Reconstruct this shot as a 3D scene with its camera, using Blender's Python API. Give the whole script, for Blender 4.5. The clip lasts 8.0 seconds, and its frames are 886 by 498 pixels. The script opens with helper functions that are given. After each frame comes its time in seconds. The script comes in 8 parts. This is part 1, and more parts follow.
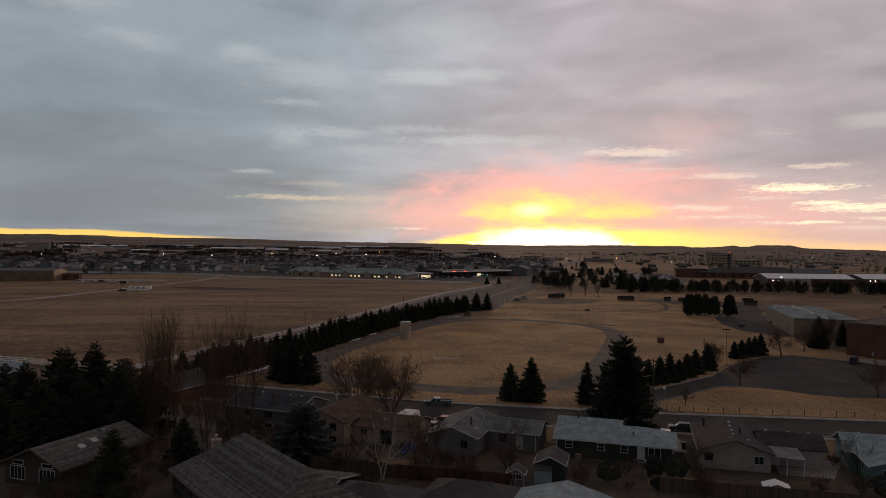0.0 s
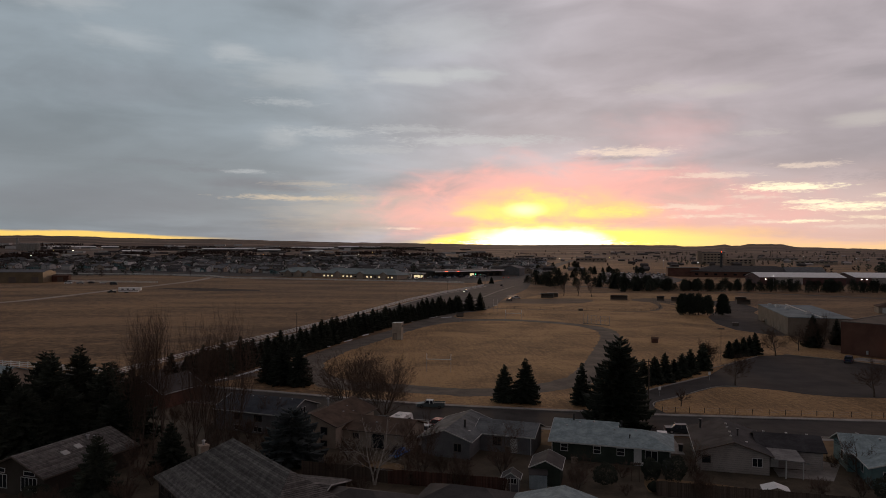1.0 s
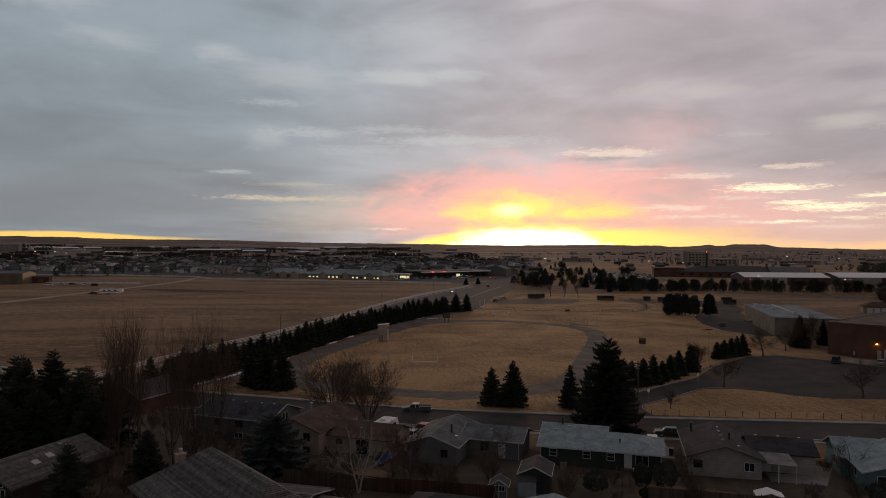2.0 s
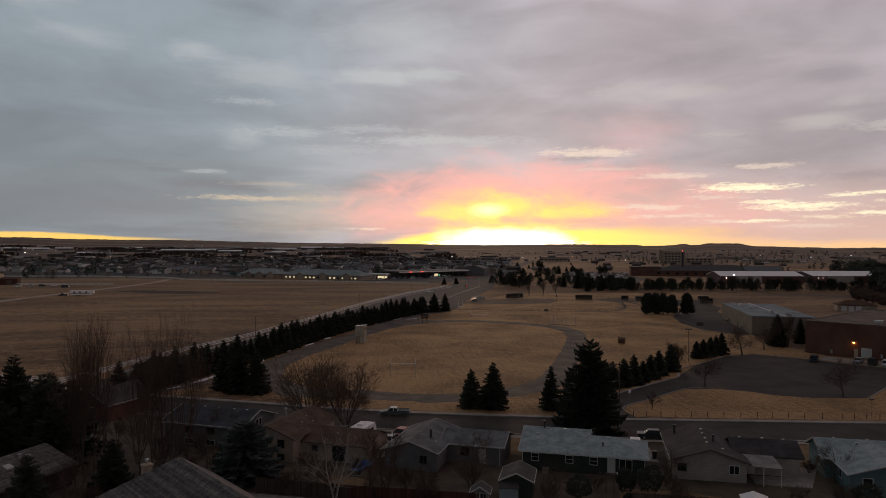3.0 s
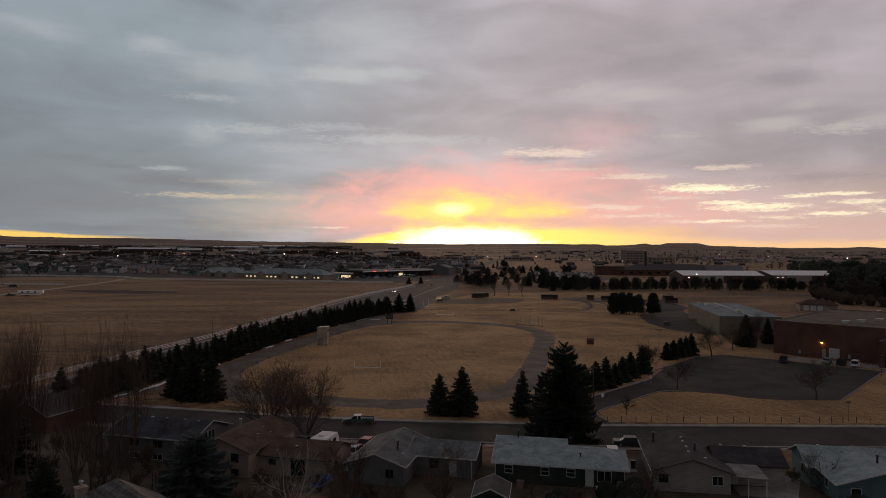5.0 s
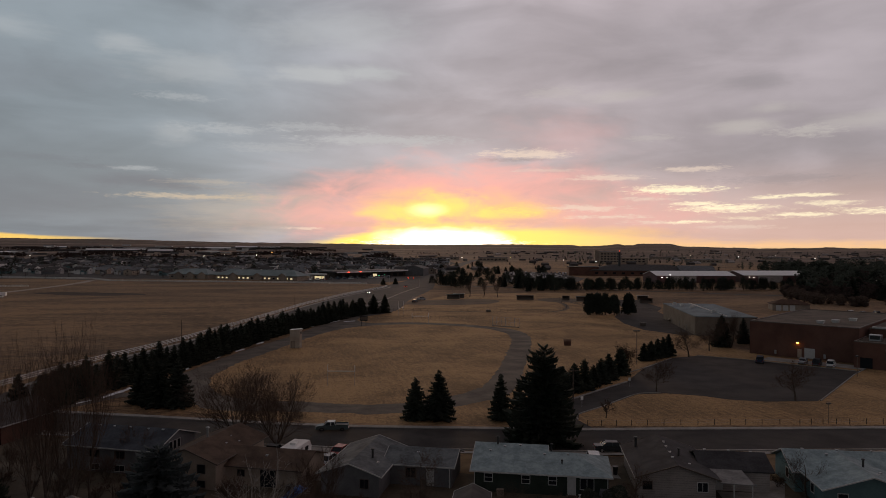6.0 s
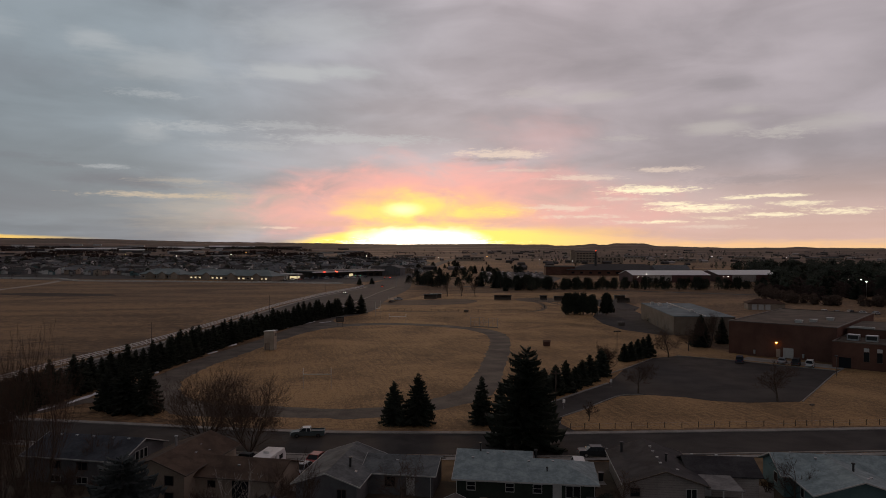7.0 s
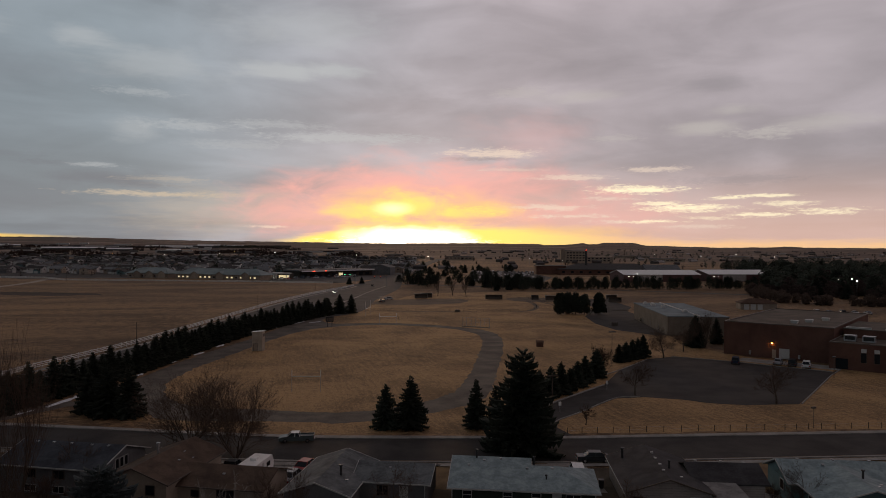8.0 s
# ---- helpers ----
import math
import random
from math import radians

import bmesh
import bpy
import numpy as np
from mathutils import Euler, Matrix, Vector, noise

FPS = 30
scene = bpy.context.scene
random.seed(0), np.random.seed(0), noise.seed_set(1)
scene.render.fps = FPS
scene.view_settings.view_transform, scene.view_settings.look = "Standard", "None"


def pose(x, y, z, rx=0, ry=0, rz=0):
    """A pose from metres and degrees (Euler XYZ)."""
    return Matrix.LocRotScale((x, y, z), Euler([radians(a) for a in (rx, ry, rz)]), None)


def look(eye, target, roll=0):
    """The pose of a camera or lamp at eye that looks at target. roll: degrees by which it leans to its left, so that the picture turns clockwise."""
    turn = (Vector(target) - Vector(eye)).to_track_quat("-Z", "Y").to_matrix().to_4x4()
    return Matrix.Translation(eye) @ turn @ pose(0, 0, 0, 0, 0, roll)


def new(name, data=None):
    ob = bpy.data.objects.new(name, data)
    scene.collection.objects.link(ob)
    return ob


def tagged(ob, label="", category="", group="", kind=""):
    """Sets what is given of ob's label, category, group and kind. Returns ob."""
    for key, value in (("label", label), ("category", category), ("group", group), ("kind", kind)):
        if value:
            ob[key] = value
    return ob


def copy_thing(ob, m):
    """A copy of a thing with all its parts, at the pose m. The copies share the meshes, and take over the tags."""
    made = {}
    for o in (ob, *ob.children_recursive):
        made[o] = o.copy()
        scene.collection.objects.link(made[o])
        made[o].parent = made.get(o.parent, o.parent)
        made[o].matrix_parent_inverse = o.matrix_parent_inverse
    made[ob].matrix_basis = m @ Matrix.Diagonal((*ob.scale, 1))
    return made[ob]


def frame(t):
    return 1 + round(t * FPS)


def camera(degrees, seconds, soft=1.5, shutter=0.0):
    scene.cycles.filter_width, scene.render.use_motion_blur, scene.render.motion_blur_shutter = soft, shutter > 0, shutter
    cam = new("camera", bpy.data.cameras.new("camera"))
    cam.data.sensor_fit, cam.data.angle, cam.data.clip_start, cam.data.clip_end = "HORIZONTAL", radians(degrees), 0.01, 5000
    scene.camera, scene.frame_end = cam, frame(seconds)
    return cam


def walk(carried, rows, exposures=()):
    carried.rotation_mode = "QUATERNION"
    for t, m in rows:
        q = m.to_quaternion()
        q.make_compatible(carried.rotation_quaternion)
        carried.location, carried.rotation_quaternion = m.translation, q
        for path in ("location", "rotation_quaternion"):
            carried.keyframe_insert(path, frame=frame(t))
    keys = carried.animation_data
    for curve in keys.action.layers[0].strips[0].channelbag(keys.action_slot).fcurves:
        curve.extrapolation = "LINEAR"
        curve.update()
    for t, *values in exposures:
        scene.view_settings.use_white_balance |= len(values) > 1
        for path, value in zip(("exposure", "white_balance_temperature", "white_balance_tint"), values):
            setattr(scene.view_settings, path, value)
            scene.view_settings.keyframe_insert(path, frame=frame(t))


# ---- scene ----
cam = camera(64.1, 8.0, soft=0.8)
PATH = [
    (0, (-0.334, -1.186, 29.008), (-0.243, 0.812, 29.002), 0.5),
    (0.5, (-0.318, -0.329, 29.004), (-0.22, 1.669, 28.999), 0.4),
    (1, (-0.257, 0.653, 29.014), (-0.145, 2.65, 29.008), 0.3),
    (1.5, (-0.172, 1.852, 29.016), (-0.045, 3.848, 29.011), 0.3),
    (3, (0.041, 5.834, 29.048), (0.254, 7.822, 29.043), 0.1),
    (3.5, (0.038, 7.301, 29.003), (0.279, 9.286, 28.998), 0.1),
    (4, (0.069, 8.821, 28.955), (0.333, 10.804, 28.95), 0.1),
    (4.5, (0.085, 10.374, 28.987), (0.372, 12.353, 28.98), 0.2),
    (6, (0.416, 15.318, 28.895), (0.801, 17.281, 28.89), 0.2),
    (6.5, (0.438, 16.945, 28.922), (0.864, 18.899, 28.917), 0.2),
    (7, (0.526, 18.663, 28.897), (0.977, 20.612, 28.891), 0.2),
    (7.5, (0.631, 20.417, 28.866), (1.097, 22.362, 28.859), 0.2),
    (8, (0.711, 22.148, 28.811), (1.19, 24.089, 28.803), 0.3),
]
walk(cam, [(t, look(eye, target, roll)) for t, eye, target, roll in PATH], [(0.0, 0.08), (8.0, -0.08)])

# ---- light ----
SUN_AZ, SUN_EL = 10.8, 1.6
sun_data = bpy.data.lights.new("sun", "SUN")
sun_data.energy, sun_data.angle, sun_data.color = 0.5, radians(12), (1.0, 0.62, 0.36)
sun = new("sun", sun_data)
sun.matrix_world = look((0, 0, 0), (-math.sin(radians(SUN_AZ)), -math.cos(radians(SUN_AZ)), -math.tan(radians(3.0))))


class Nodes:
    """Short hand for node trees."""

    def __init__(self, tree):
        self.tree = tree
        tree.nodes.clear()

    def node(self, kind, operation=""):
        n = self.tree.nodes.new(kind)
        if operation:
            n.operation = operation
        return n

    def link(self, a, b):
        self.tree.links.new(a, b)

    def put(self, socket, value):
        if isinstance(value, bpy.types.NodeSocket):
            self.link(value, socket)
        else:
            socket.default_value = value

    def math(self, op, a, b=0.0, c=0.0, clamp=False):
        n = self.node("ShaderNodeMath", op)
        n.use_clamp = clamp
        for s, v in zip(n.inputs, (a, b, c)):
            self.put(s, v)
        return n.outputs[0]

    def step(self, value, lo, hi, out_lo=0.0, out_hi=1.0):
        n = self.node("ShaderNodeMapRange")
        n.interpolation_type = "SMOOTHSTEP"
        for s, v in zip(n.inputs, (value, lo, hi, out_lo, out_hi)):
            self.put(s, v)
        return n.outputs[0]

    def mix(self, factor, a, b, blend="MIX"):
        n = self.node("ShaderNodeMix")
        n.data_type, n.blend_type = "RGBA", blend
        n.clamp_factor = True
        self.put(n.inputs[0], factor)
        self.put(n.inputs[6], (*a, 1) if isinstance(a, tuple) else a)
        self.put(n.inputs[7], (*b, 1) if isinstance(b, tuple) else b)
        return n.outputs[2]

    def vector(self, x, y, z):
        n = self.node("ShaderNodeCombineXYZ")
        for s, v in zip(n.inputs, (x, y, z)):
            self.put(s, v)
        return n.outputs[0]

    def noise(self, where, scale, detail=4.0, rough=0.55, warp=0.0):
        n = self.node("ShaderNodeTexNoise")
        self.put(n.inputs["Vector"], where)
        n.inputs["Scale"].default_value, n.inputs["Detail"].default_value = scale, detail
        n.inputs["Roughness"].default_value, n.inputs["Distortion"].default_value = rough, warp
        return n.outputs[0]

    def bump(self, height, strength=0.4, distance=0.05):
        n = self.node("ShaderNodeBump")
        n.inputs["Strength"].default_value, n.inputs["Distance"].default_value = strength, distance
        self.link(height, n.inputs["Height"])
        return n.outputs[0]


# The sky at dusk: a broken layer of stratus, lit from below where the sun goes down.
world = bpy.data.worlds.new("sky")
scene.world = world
world.use_nodes = True
W = Nodes(world.node_tree)
way = W.node("ShaderNodeTexCoord").outputs["Generated"]
split = W.node("ShaderNodeSeparateXYZ")
W.link(way, split.inputs[0])
wx, wy, wz = split.outputs
azimuth = W.math("DEGREES", W.math("ARCTAN2", wx, wy))
elevation = W.math("DEGREES", W.math("ARCSINE", wz))
off = W.math("SUBTRACT", azimuth, SUN_AZ)
flat = W.math("ADD", W.math("MAXIMUM", wz, 0.0), 0.10)
plane = W.vector(W.math("DIVIDE", wx, flat), W.math("DIVIDE", wy, flat), 3.7)
broad = W.noise(plane, 0.50, 2.5, 0.5, 0.25)
fine = W.noise(plane, 1.5, 6.0, 0.52, 0.5)
bands = W.noise(W.vector(W.math("MULTIPLY", azimuth, 0.085), W.math("MULTIPLY", elevation, 0.24), 8.1), 1.0, 5.0, 0.50, 0.5)
wisps = W.noise(W.vector(W.math("MULTIPLY", azimuth, 0.30), W.math("MULTIPLY", elevation, 1.05), 4.4), 1.0, 7.0, 0.60, 0.5)
warm_side = W.step(off, -24.0, 14.0)
grey = W.mix(warm_side, (0.244, 0.284, 0.318), (0.405, 0.360, 0.385))
tone = W.math("ADD", W.math("ADD", W.math("MULTIPLY", broad, 0.55), W.math("MULTIPLY", fine, 0.35)), W.math("MULTIPLY", bands, 0.75))
lift = W.math("MULTIPLY", W.step(tone, 0.58, 1.08, 0.80, 1.24), W.step(W.math("ABSOLUTE", W.math("ADD", off, 5.0)), 24.0, 6.0, 1.0, 1.22))
vec = W.node("ShaderNodeVectorMath", "SCALE")
W.link(grey, vec.inputs[0])
W.link(lift, vec.inputs["Scale"])
cloud = vec.outputs[0]


strands = W.noise(W.vector(W.math("MULTIPLY", azimuth, 0.38), W.math("MULTIPLY", elevation, 2.9), 6.6), 1.0, 6.0, 0.60, 0.3)
billow = W.noise(W.vector(W.math("MULTIPLY", azimuth, 0.26), W.math("MULTIPLY", elevation, 0.62), 2.2), 1.0, 5.0, 0.55, 0.4)
flecks = W.noise(W.vector(W.math("MULTIPLY", azimuth, 1.5), W.math("MULTIPLY", elevation, 6.0), 1.9), 1.0, 5.0, 0.65, 0.5)
soft_mix = W.math("ADD", W.math("MULTIPLY", billow, 0.7), W.math("MULTIPLY", strands, 0.3))
drift_el = W.math("MULTIPLY", W.math("SUBTRACT", wisps, 0.5), 0.55)


def patch_group():
    """A ragged lens-shaped patch of colour laid into the cloud, as one node."""
    tree = bpy.data.node_groups.new("sky_patch", "ShaderNodeTree")
    kinds = [("Cloud", "Color"), ("Colour", "Color")] + [(k, "Float") for k in ("Azimuth", "Elevation", "Drift", "Texture", "Flecks", "Az", "El", "Wide", "High", "Rag", "Fray", "Inner", "Outer", "Much")]
    for label, kind in kinds:
        tree.interface.new_socket(label, in_out="INPUT", socket_type="NodeSocket" + kind)
    tree.interface.new_socket("Cloud", in_out="OUTPUT", socket_type="NodeSocketColor")
    n = Nodes(tree)
    got = dict(zip([k for k, _ in kinds], n.node("NodeGroupInput").outputs))
    px = n.math("DIVIDE", n.math("SUBTRACT", got["Azimuth"], got["Az"]), got["Wide"])
    shift = n.math("MULTIPLY", got["Drift"], n.math("MINIMUM", n.math("MULTIPLY", got["High"], 1.2), 1.0))
    py = n.math("DIVIDE", n.math("SUBTRACT", n.math("ADD", got["Elevation"], shift), got["El"]), got["High"])
    d = n.math("SQRT", n.math("ADD", n.math("MULTIPLY", px, px), n.math("MULTIPLY", py, py)))
    d = n.math("ADD", d, n.math("MULTIPLY", n.math("SUBTRACT", got["Texture"], 0.5), got["Rag"]))
    d = n.math("ADD", d, n.math("MULTIPLY", n.math("SUBTRACT", got["Flecks"], 0.5), got["Fray"]))
    inside = n.math("MULTIPLY", n.step(d, got["Outer"], got["Inner"]), got["Much"])
    n.link(n.mix(inside, got["Cloud"], got["Colour"]), n.node("NodeGroupOutput").inputs[0])
    return tree


PATCH = patch_group()


def lay(patches, colour, rag=1.0, texture=None, inner=0.15, outer=1.35):
    """Blend a colour into the cloud inside each patch."""
    global cloud
    for az, el, wide_, high_, much in patches:
        g = W.node("ShaderNodeGroup")
        g.node_tree = PATCH
        for socket, value in zip(g.inputs, (cloud, (*colour, 1), azimuth, elevation, drift_el, texture or strands, flecks, az, el, wide_, high_, 2.6 * rag, 2.4 if high_ < 0.45 else 0.0, inner, outer, much)):
            W.put(socket, value)
        cloud = g.outputs[0]


# a darker bank low on the side away from the sun
bank = W.math("MULTIPLY", W.step(off, -12.0, -26.0), W.math("MULTIPLY", W.step(elevation, 11.0, 5.0), W.step(elevation, 1.0, 3.0)))
cloud = W.mix(W.math("MULTIPLY", bank, 0.55), cloud, (0.200, 0.222, 0.245))
# warm light under the cloud low round the sun
haze = W.math("MULTIPLY", W.step(elevation, 7.5, 0.4), W.step(off, -12.0, 5.0))
cloud = W.mix(W.math("MULTIPLY", haze, 0.66), cloud, (0.84, 0.53, 0.42))
# heavier folds of the cloud
lay(((-11.6, 4.94, 4.2, 0.69, 0.75), (-15.4, 5.78, 2.4, 0.25, 0.5), (-8.9, 4.45, 2.6, 0.26, 0.5), (-18.8, 6.23, 3.4, 0.28, 0.35), (-22.4, 3.45, 9.8, 1.78, 0.45), (-19.9, 11.93, 8.6, 1.55, 0.3)), (0.198, 0.210, 0.240), 0.8, soft_mix)
lay(((34.7, 12.23, 3.1, 0.69, 0.6), (17.1, 7.04, 3.1, 0.18, 0.5), (9.9, 11.18, 6.3, 0.88, 0.3), (30.5, 6.63, 5.9, 0.74, 0.35), (29.3, 15.62, 8.0, 1.94, 0.3), (36.7, 5.11, 4.6, 0.36, 0.35), (14.4, 14.55, 4.9, 0.68, 0.25), (24.0, 13.6, 7.0, 0.8, 0.25)), (0.290, 0.262, 0.282), 0.8, soft_mix)
# pale rifts, where higher cloud shows through
lay(((0.8, 13.50, 3.6, 0.69, 0.75), (5.1, 13.71, 3.2, 0.60, 0.75), (-5.9, 9.04, 4.0, 0.39, 0.5), (0.3, 9.44, 3.6, 0.35, 0.45), (6.3, 8.53, 6.8, 0.40, 0.7), (-1.9, 7.75, 4.0, 0.36, 0.35), (-12.4, 5.77, 2.1, 0.21, 0.55), (-9.9, 8.57, 1.7, 0.85, 0.4), (-9.3, 11.24, 2.6, 0.33, 0.4), (-13.0, 14.59, 2.0, 0.81, 0.5), (3.1, 16.74, 6.4, 1.65, 0.4), (-8.4, 13.30, 5.2, 1.25, 0.4), (-25.5, 17.5, 4.0, 1.2, 0.4), (-21.0, 15.0, 3.0, 0.9, 0.35)), (0.500, 0.520, 0.535), 0.9, soft_mix)
lay(((34.5, 9.08, 2.8, 0.55, 0.65), (38.0, 8.44, 2.3, 0.42, 0.65), (24.4, 11.76, 3.3, 0.50, 0.5), (26.9, 8.48, 2.0, 0.33, 0.4), (20.2, 12.20, 2.6, 0.43, 0.35), (36.0, 10.25, 2.0, 0.46, 0.45), (41.9, 8.90, 3.5, 0.59, 0.5)), (0.540, 0.500, 0.475), 0.9, soft_mix)
lay(((-8.4, 3.80, 5.2, 0.20, 0.95), (-10.8, 3.92, 1.7, 0.16, 0.6), (-3.2, 2.59, 7.7, 2.01, 0.45), (-7.2, 4.97, 3.5, 0.22, 0.4), (-3.2, 3.93, 3.1, 0.23, 0.35)), (0.560, 0.480, 0.385), 0.5)
# the glow: rose, orange, yellow, white towards the sun
lay(((10.8, 3.92, 10.4, 2.80, 0.85), (19.3, 4.39, 8.0, 1.99, 0.5), (3.1, 2.63, 5.9, 1.82, 0.6), (21.1, 8.73, 4.6, 1.73, 0.22), (25.3, 2.54, 7.8, 1.52, 0.45), (6.3, 5.15, 3.7, 1.17, 0.5), (15.8, 5.42, 4.8, 1.07, 0.5)), (0.970, 0.470, 0.430), 0.75, billow, 0.0, 1.5)
lay(((11.8, 3.01, 7.6, 1.54, 0.80), (16.7, 2.98, 3.5, 0.55, 0.5), (22.4, 1.17, 6.6, 0.61, 0.7), (7.7, 3.92, 2.7, 0.91, 0.3)), (1.00, 0.66, 0.24), 0.75, billow, 0.0, 1.4)
lay(((9.9, 3.01, 2.4, 1.05, 1.0), (12.7, 3.32, 2.0, 1.15, 0.75), (15.1, 2.72, 2.6, 0.42, 0.45), (11.3, 1.66, 5.2, 0.45, 0.7), (6.3, 2.83, 2.3, 0.59, 0.5), (18.5, 3.06, 2.2, 0.40, 0.25)), (1.12, 0.90, 0.22), 0.95, billow, 0.0, 1.35)
lay(((11.3, 2.28, 0.7, 0.32, 0.5), (3.1, 1.90, 3.2, 0.32, 0.6), (17.1, 2.13, 3.1, 0.27, 0.6), (0.4, 4.20, 2.7, 0.90, 0.2), (4.9, 1.82, 2.3, 0.23, 0.5), (21.5, 1.92, 3.0, 0.27, 0.4)), (0.73, 0.45, 0.38), 0.5)
lay(((9.8, 3.01, 1.6, 0.59, 0.8),), (1.5, 1.38, 0.72), 0.4, billow, 0.0, 1.3)
# the clear strip under the cloud at the horizon, yellow near the sun and amber further off
strip_top = W.math("ADD", W.step(off, -12.0, -2.5, 0.05, 1.45), W.step(off, 3.0, 24.0, 0.0, -1.05))
strip_top = W.math("ADD", strip_top, W.math("MULTIPLY", W.math("SUBTRACT", strands, 0.5), 0.7))
strip = W.math("MULTIPLY", W.step(W.math("SUBTRACT", elevation, strip_top), 0.45, -0.30), W.step(off, -13.0, -8.0))
cloud = W.mix(strip, cloud, W.mix(W.step(off, 6.0, 19.0), (1.20, 0.92, 0.22), (0.96, 0.60, 0.32)))
left_top = W.math("ADD", W.step(off, -36.0, -23.0, 1.03, 0.56), W.math("MULTIPLY", W.math("SUBTRACT", strands, 0.5), 0.30))
left_strip = W.math("MULTIPLY", W.step(W.math("SUBTRACT", elevation, left_top), 0.07, -0.10), W.step(off, -22.0, -31.0))
cloud = W.mix(left_strip, cloud, (0.98, 0.64, 0.17))
lay(((11.3, 0.75, 5.2, 0.85, 1.0), (11.5, 0.28, 6.6, 0.42, 0.8)), (2.0, 1.85, 1.45), 0.25, billow, 0.45, 1.25)
# lit streaks low in the cloud on the sun's side
lay(((22.8, 3.14, 2.9, 0.27, 0.75), (24.1, 2.43, 3.3, 0.17, 0.75), (27.5, 2.00, 2.4, 0.17, 0.7), (24.0, 5.51, 3.1, 0.22, 0.65), (30.5, 6.05, 2.3, 0.25, 0.6), (27.3, 3.80, 2.4, 0.17, 0.6), (33.8, 1.59, 2.5, 0.16, 0.5), (17.8, 7.47, 3.7, 0.36, 0.75), (0.1, 1.48, 1.6, 0.12, 0.7), (19.3, 6.16, 2.2, 0.13, 0.3)), (0.86, 0.70, 0.58), 0.9)
lay(((28.9, 4.48, 3.3, 0.29, 1.0), (32.8, 3.00, 3.2, 0.33, 1.0), (30.7, 3.38, 1.9, 0.21, 0.8), (35.6, 3.73, 1.4, 0.16, 0.75), (37.9, 3.85, 2.3, 0.15, 0.8), (38.0, 2.47, 2.6, 0.16, 0.8), (30.3, 2.01, 2.3, 0.15, 0.8), (34.9, 2.26, 2.1, 0.16, 0.5), (39.7, 3.24, 1.9, 0.19, 0.7), (42.5, 2.66, 2.6, 0.22, 0.8)), (1.12, 0.98, 0.68), 0.8)
# the unseen sky overhead and behind is dimmed to set the ground's brightness
dim = W.math("MULTIPLY", W.step(elevation, 16.0, 44.0, 1.0, 0.56), W.step(W.math("ABSOLUTE", azimuth), 55.0, 130.0, 1.0, 0.6))
over = W.node("ShaderNodeVectorMath", "SCALE")
# a rose tint added to the unseen sky overhead, to redden the ground
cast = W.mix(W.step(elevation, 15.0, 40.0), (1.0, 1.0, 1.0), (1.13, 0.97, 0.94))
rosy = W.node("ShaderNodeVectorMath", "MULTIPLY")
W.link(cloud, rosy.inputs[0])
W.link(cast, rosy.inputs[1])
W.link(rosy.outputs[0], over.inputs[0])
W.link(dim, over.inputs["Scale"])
air = W.node("ShaderNodeTexSky")
air.sky_type, air.sun_disc = "NISHITA", False
air.sun_elevation, air.sun_rotation = radians(SUN_EL), radians(SUN_AZ)
blend = W.node("ShaderNodeVectorMath", "MULTIPLY_ADD")
W.link(air.outputs[0], blend.inputs[0])
blend.inputs[1].default_value = (0.006, 0.006, 0.006)
W.link(over.outputs[0], blend.inputs[2])
back = W.node("ShaderNodeBackground")
W.link(blend.outputs[0], back.inputs[0])
back.inputs[1].default_value = 1.0
W.link(back.outputs[0], W.node("ShaderNodeOutputWorld").inputs[0])


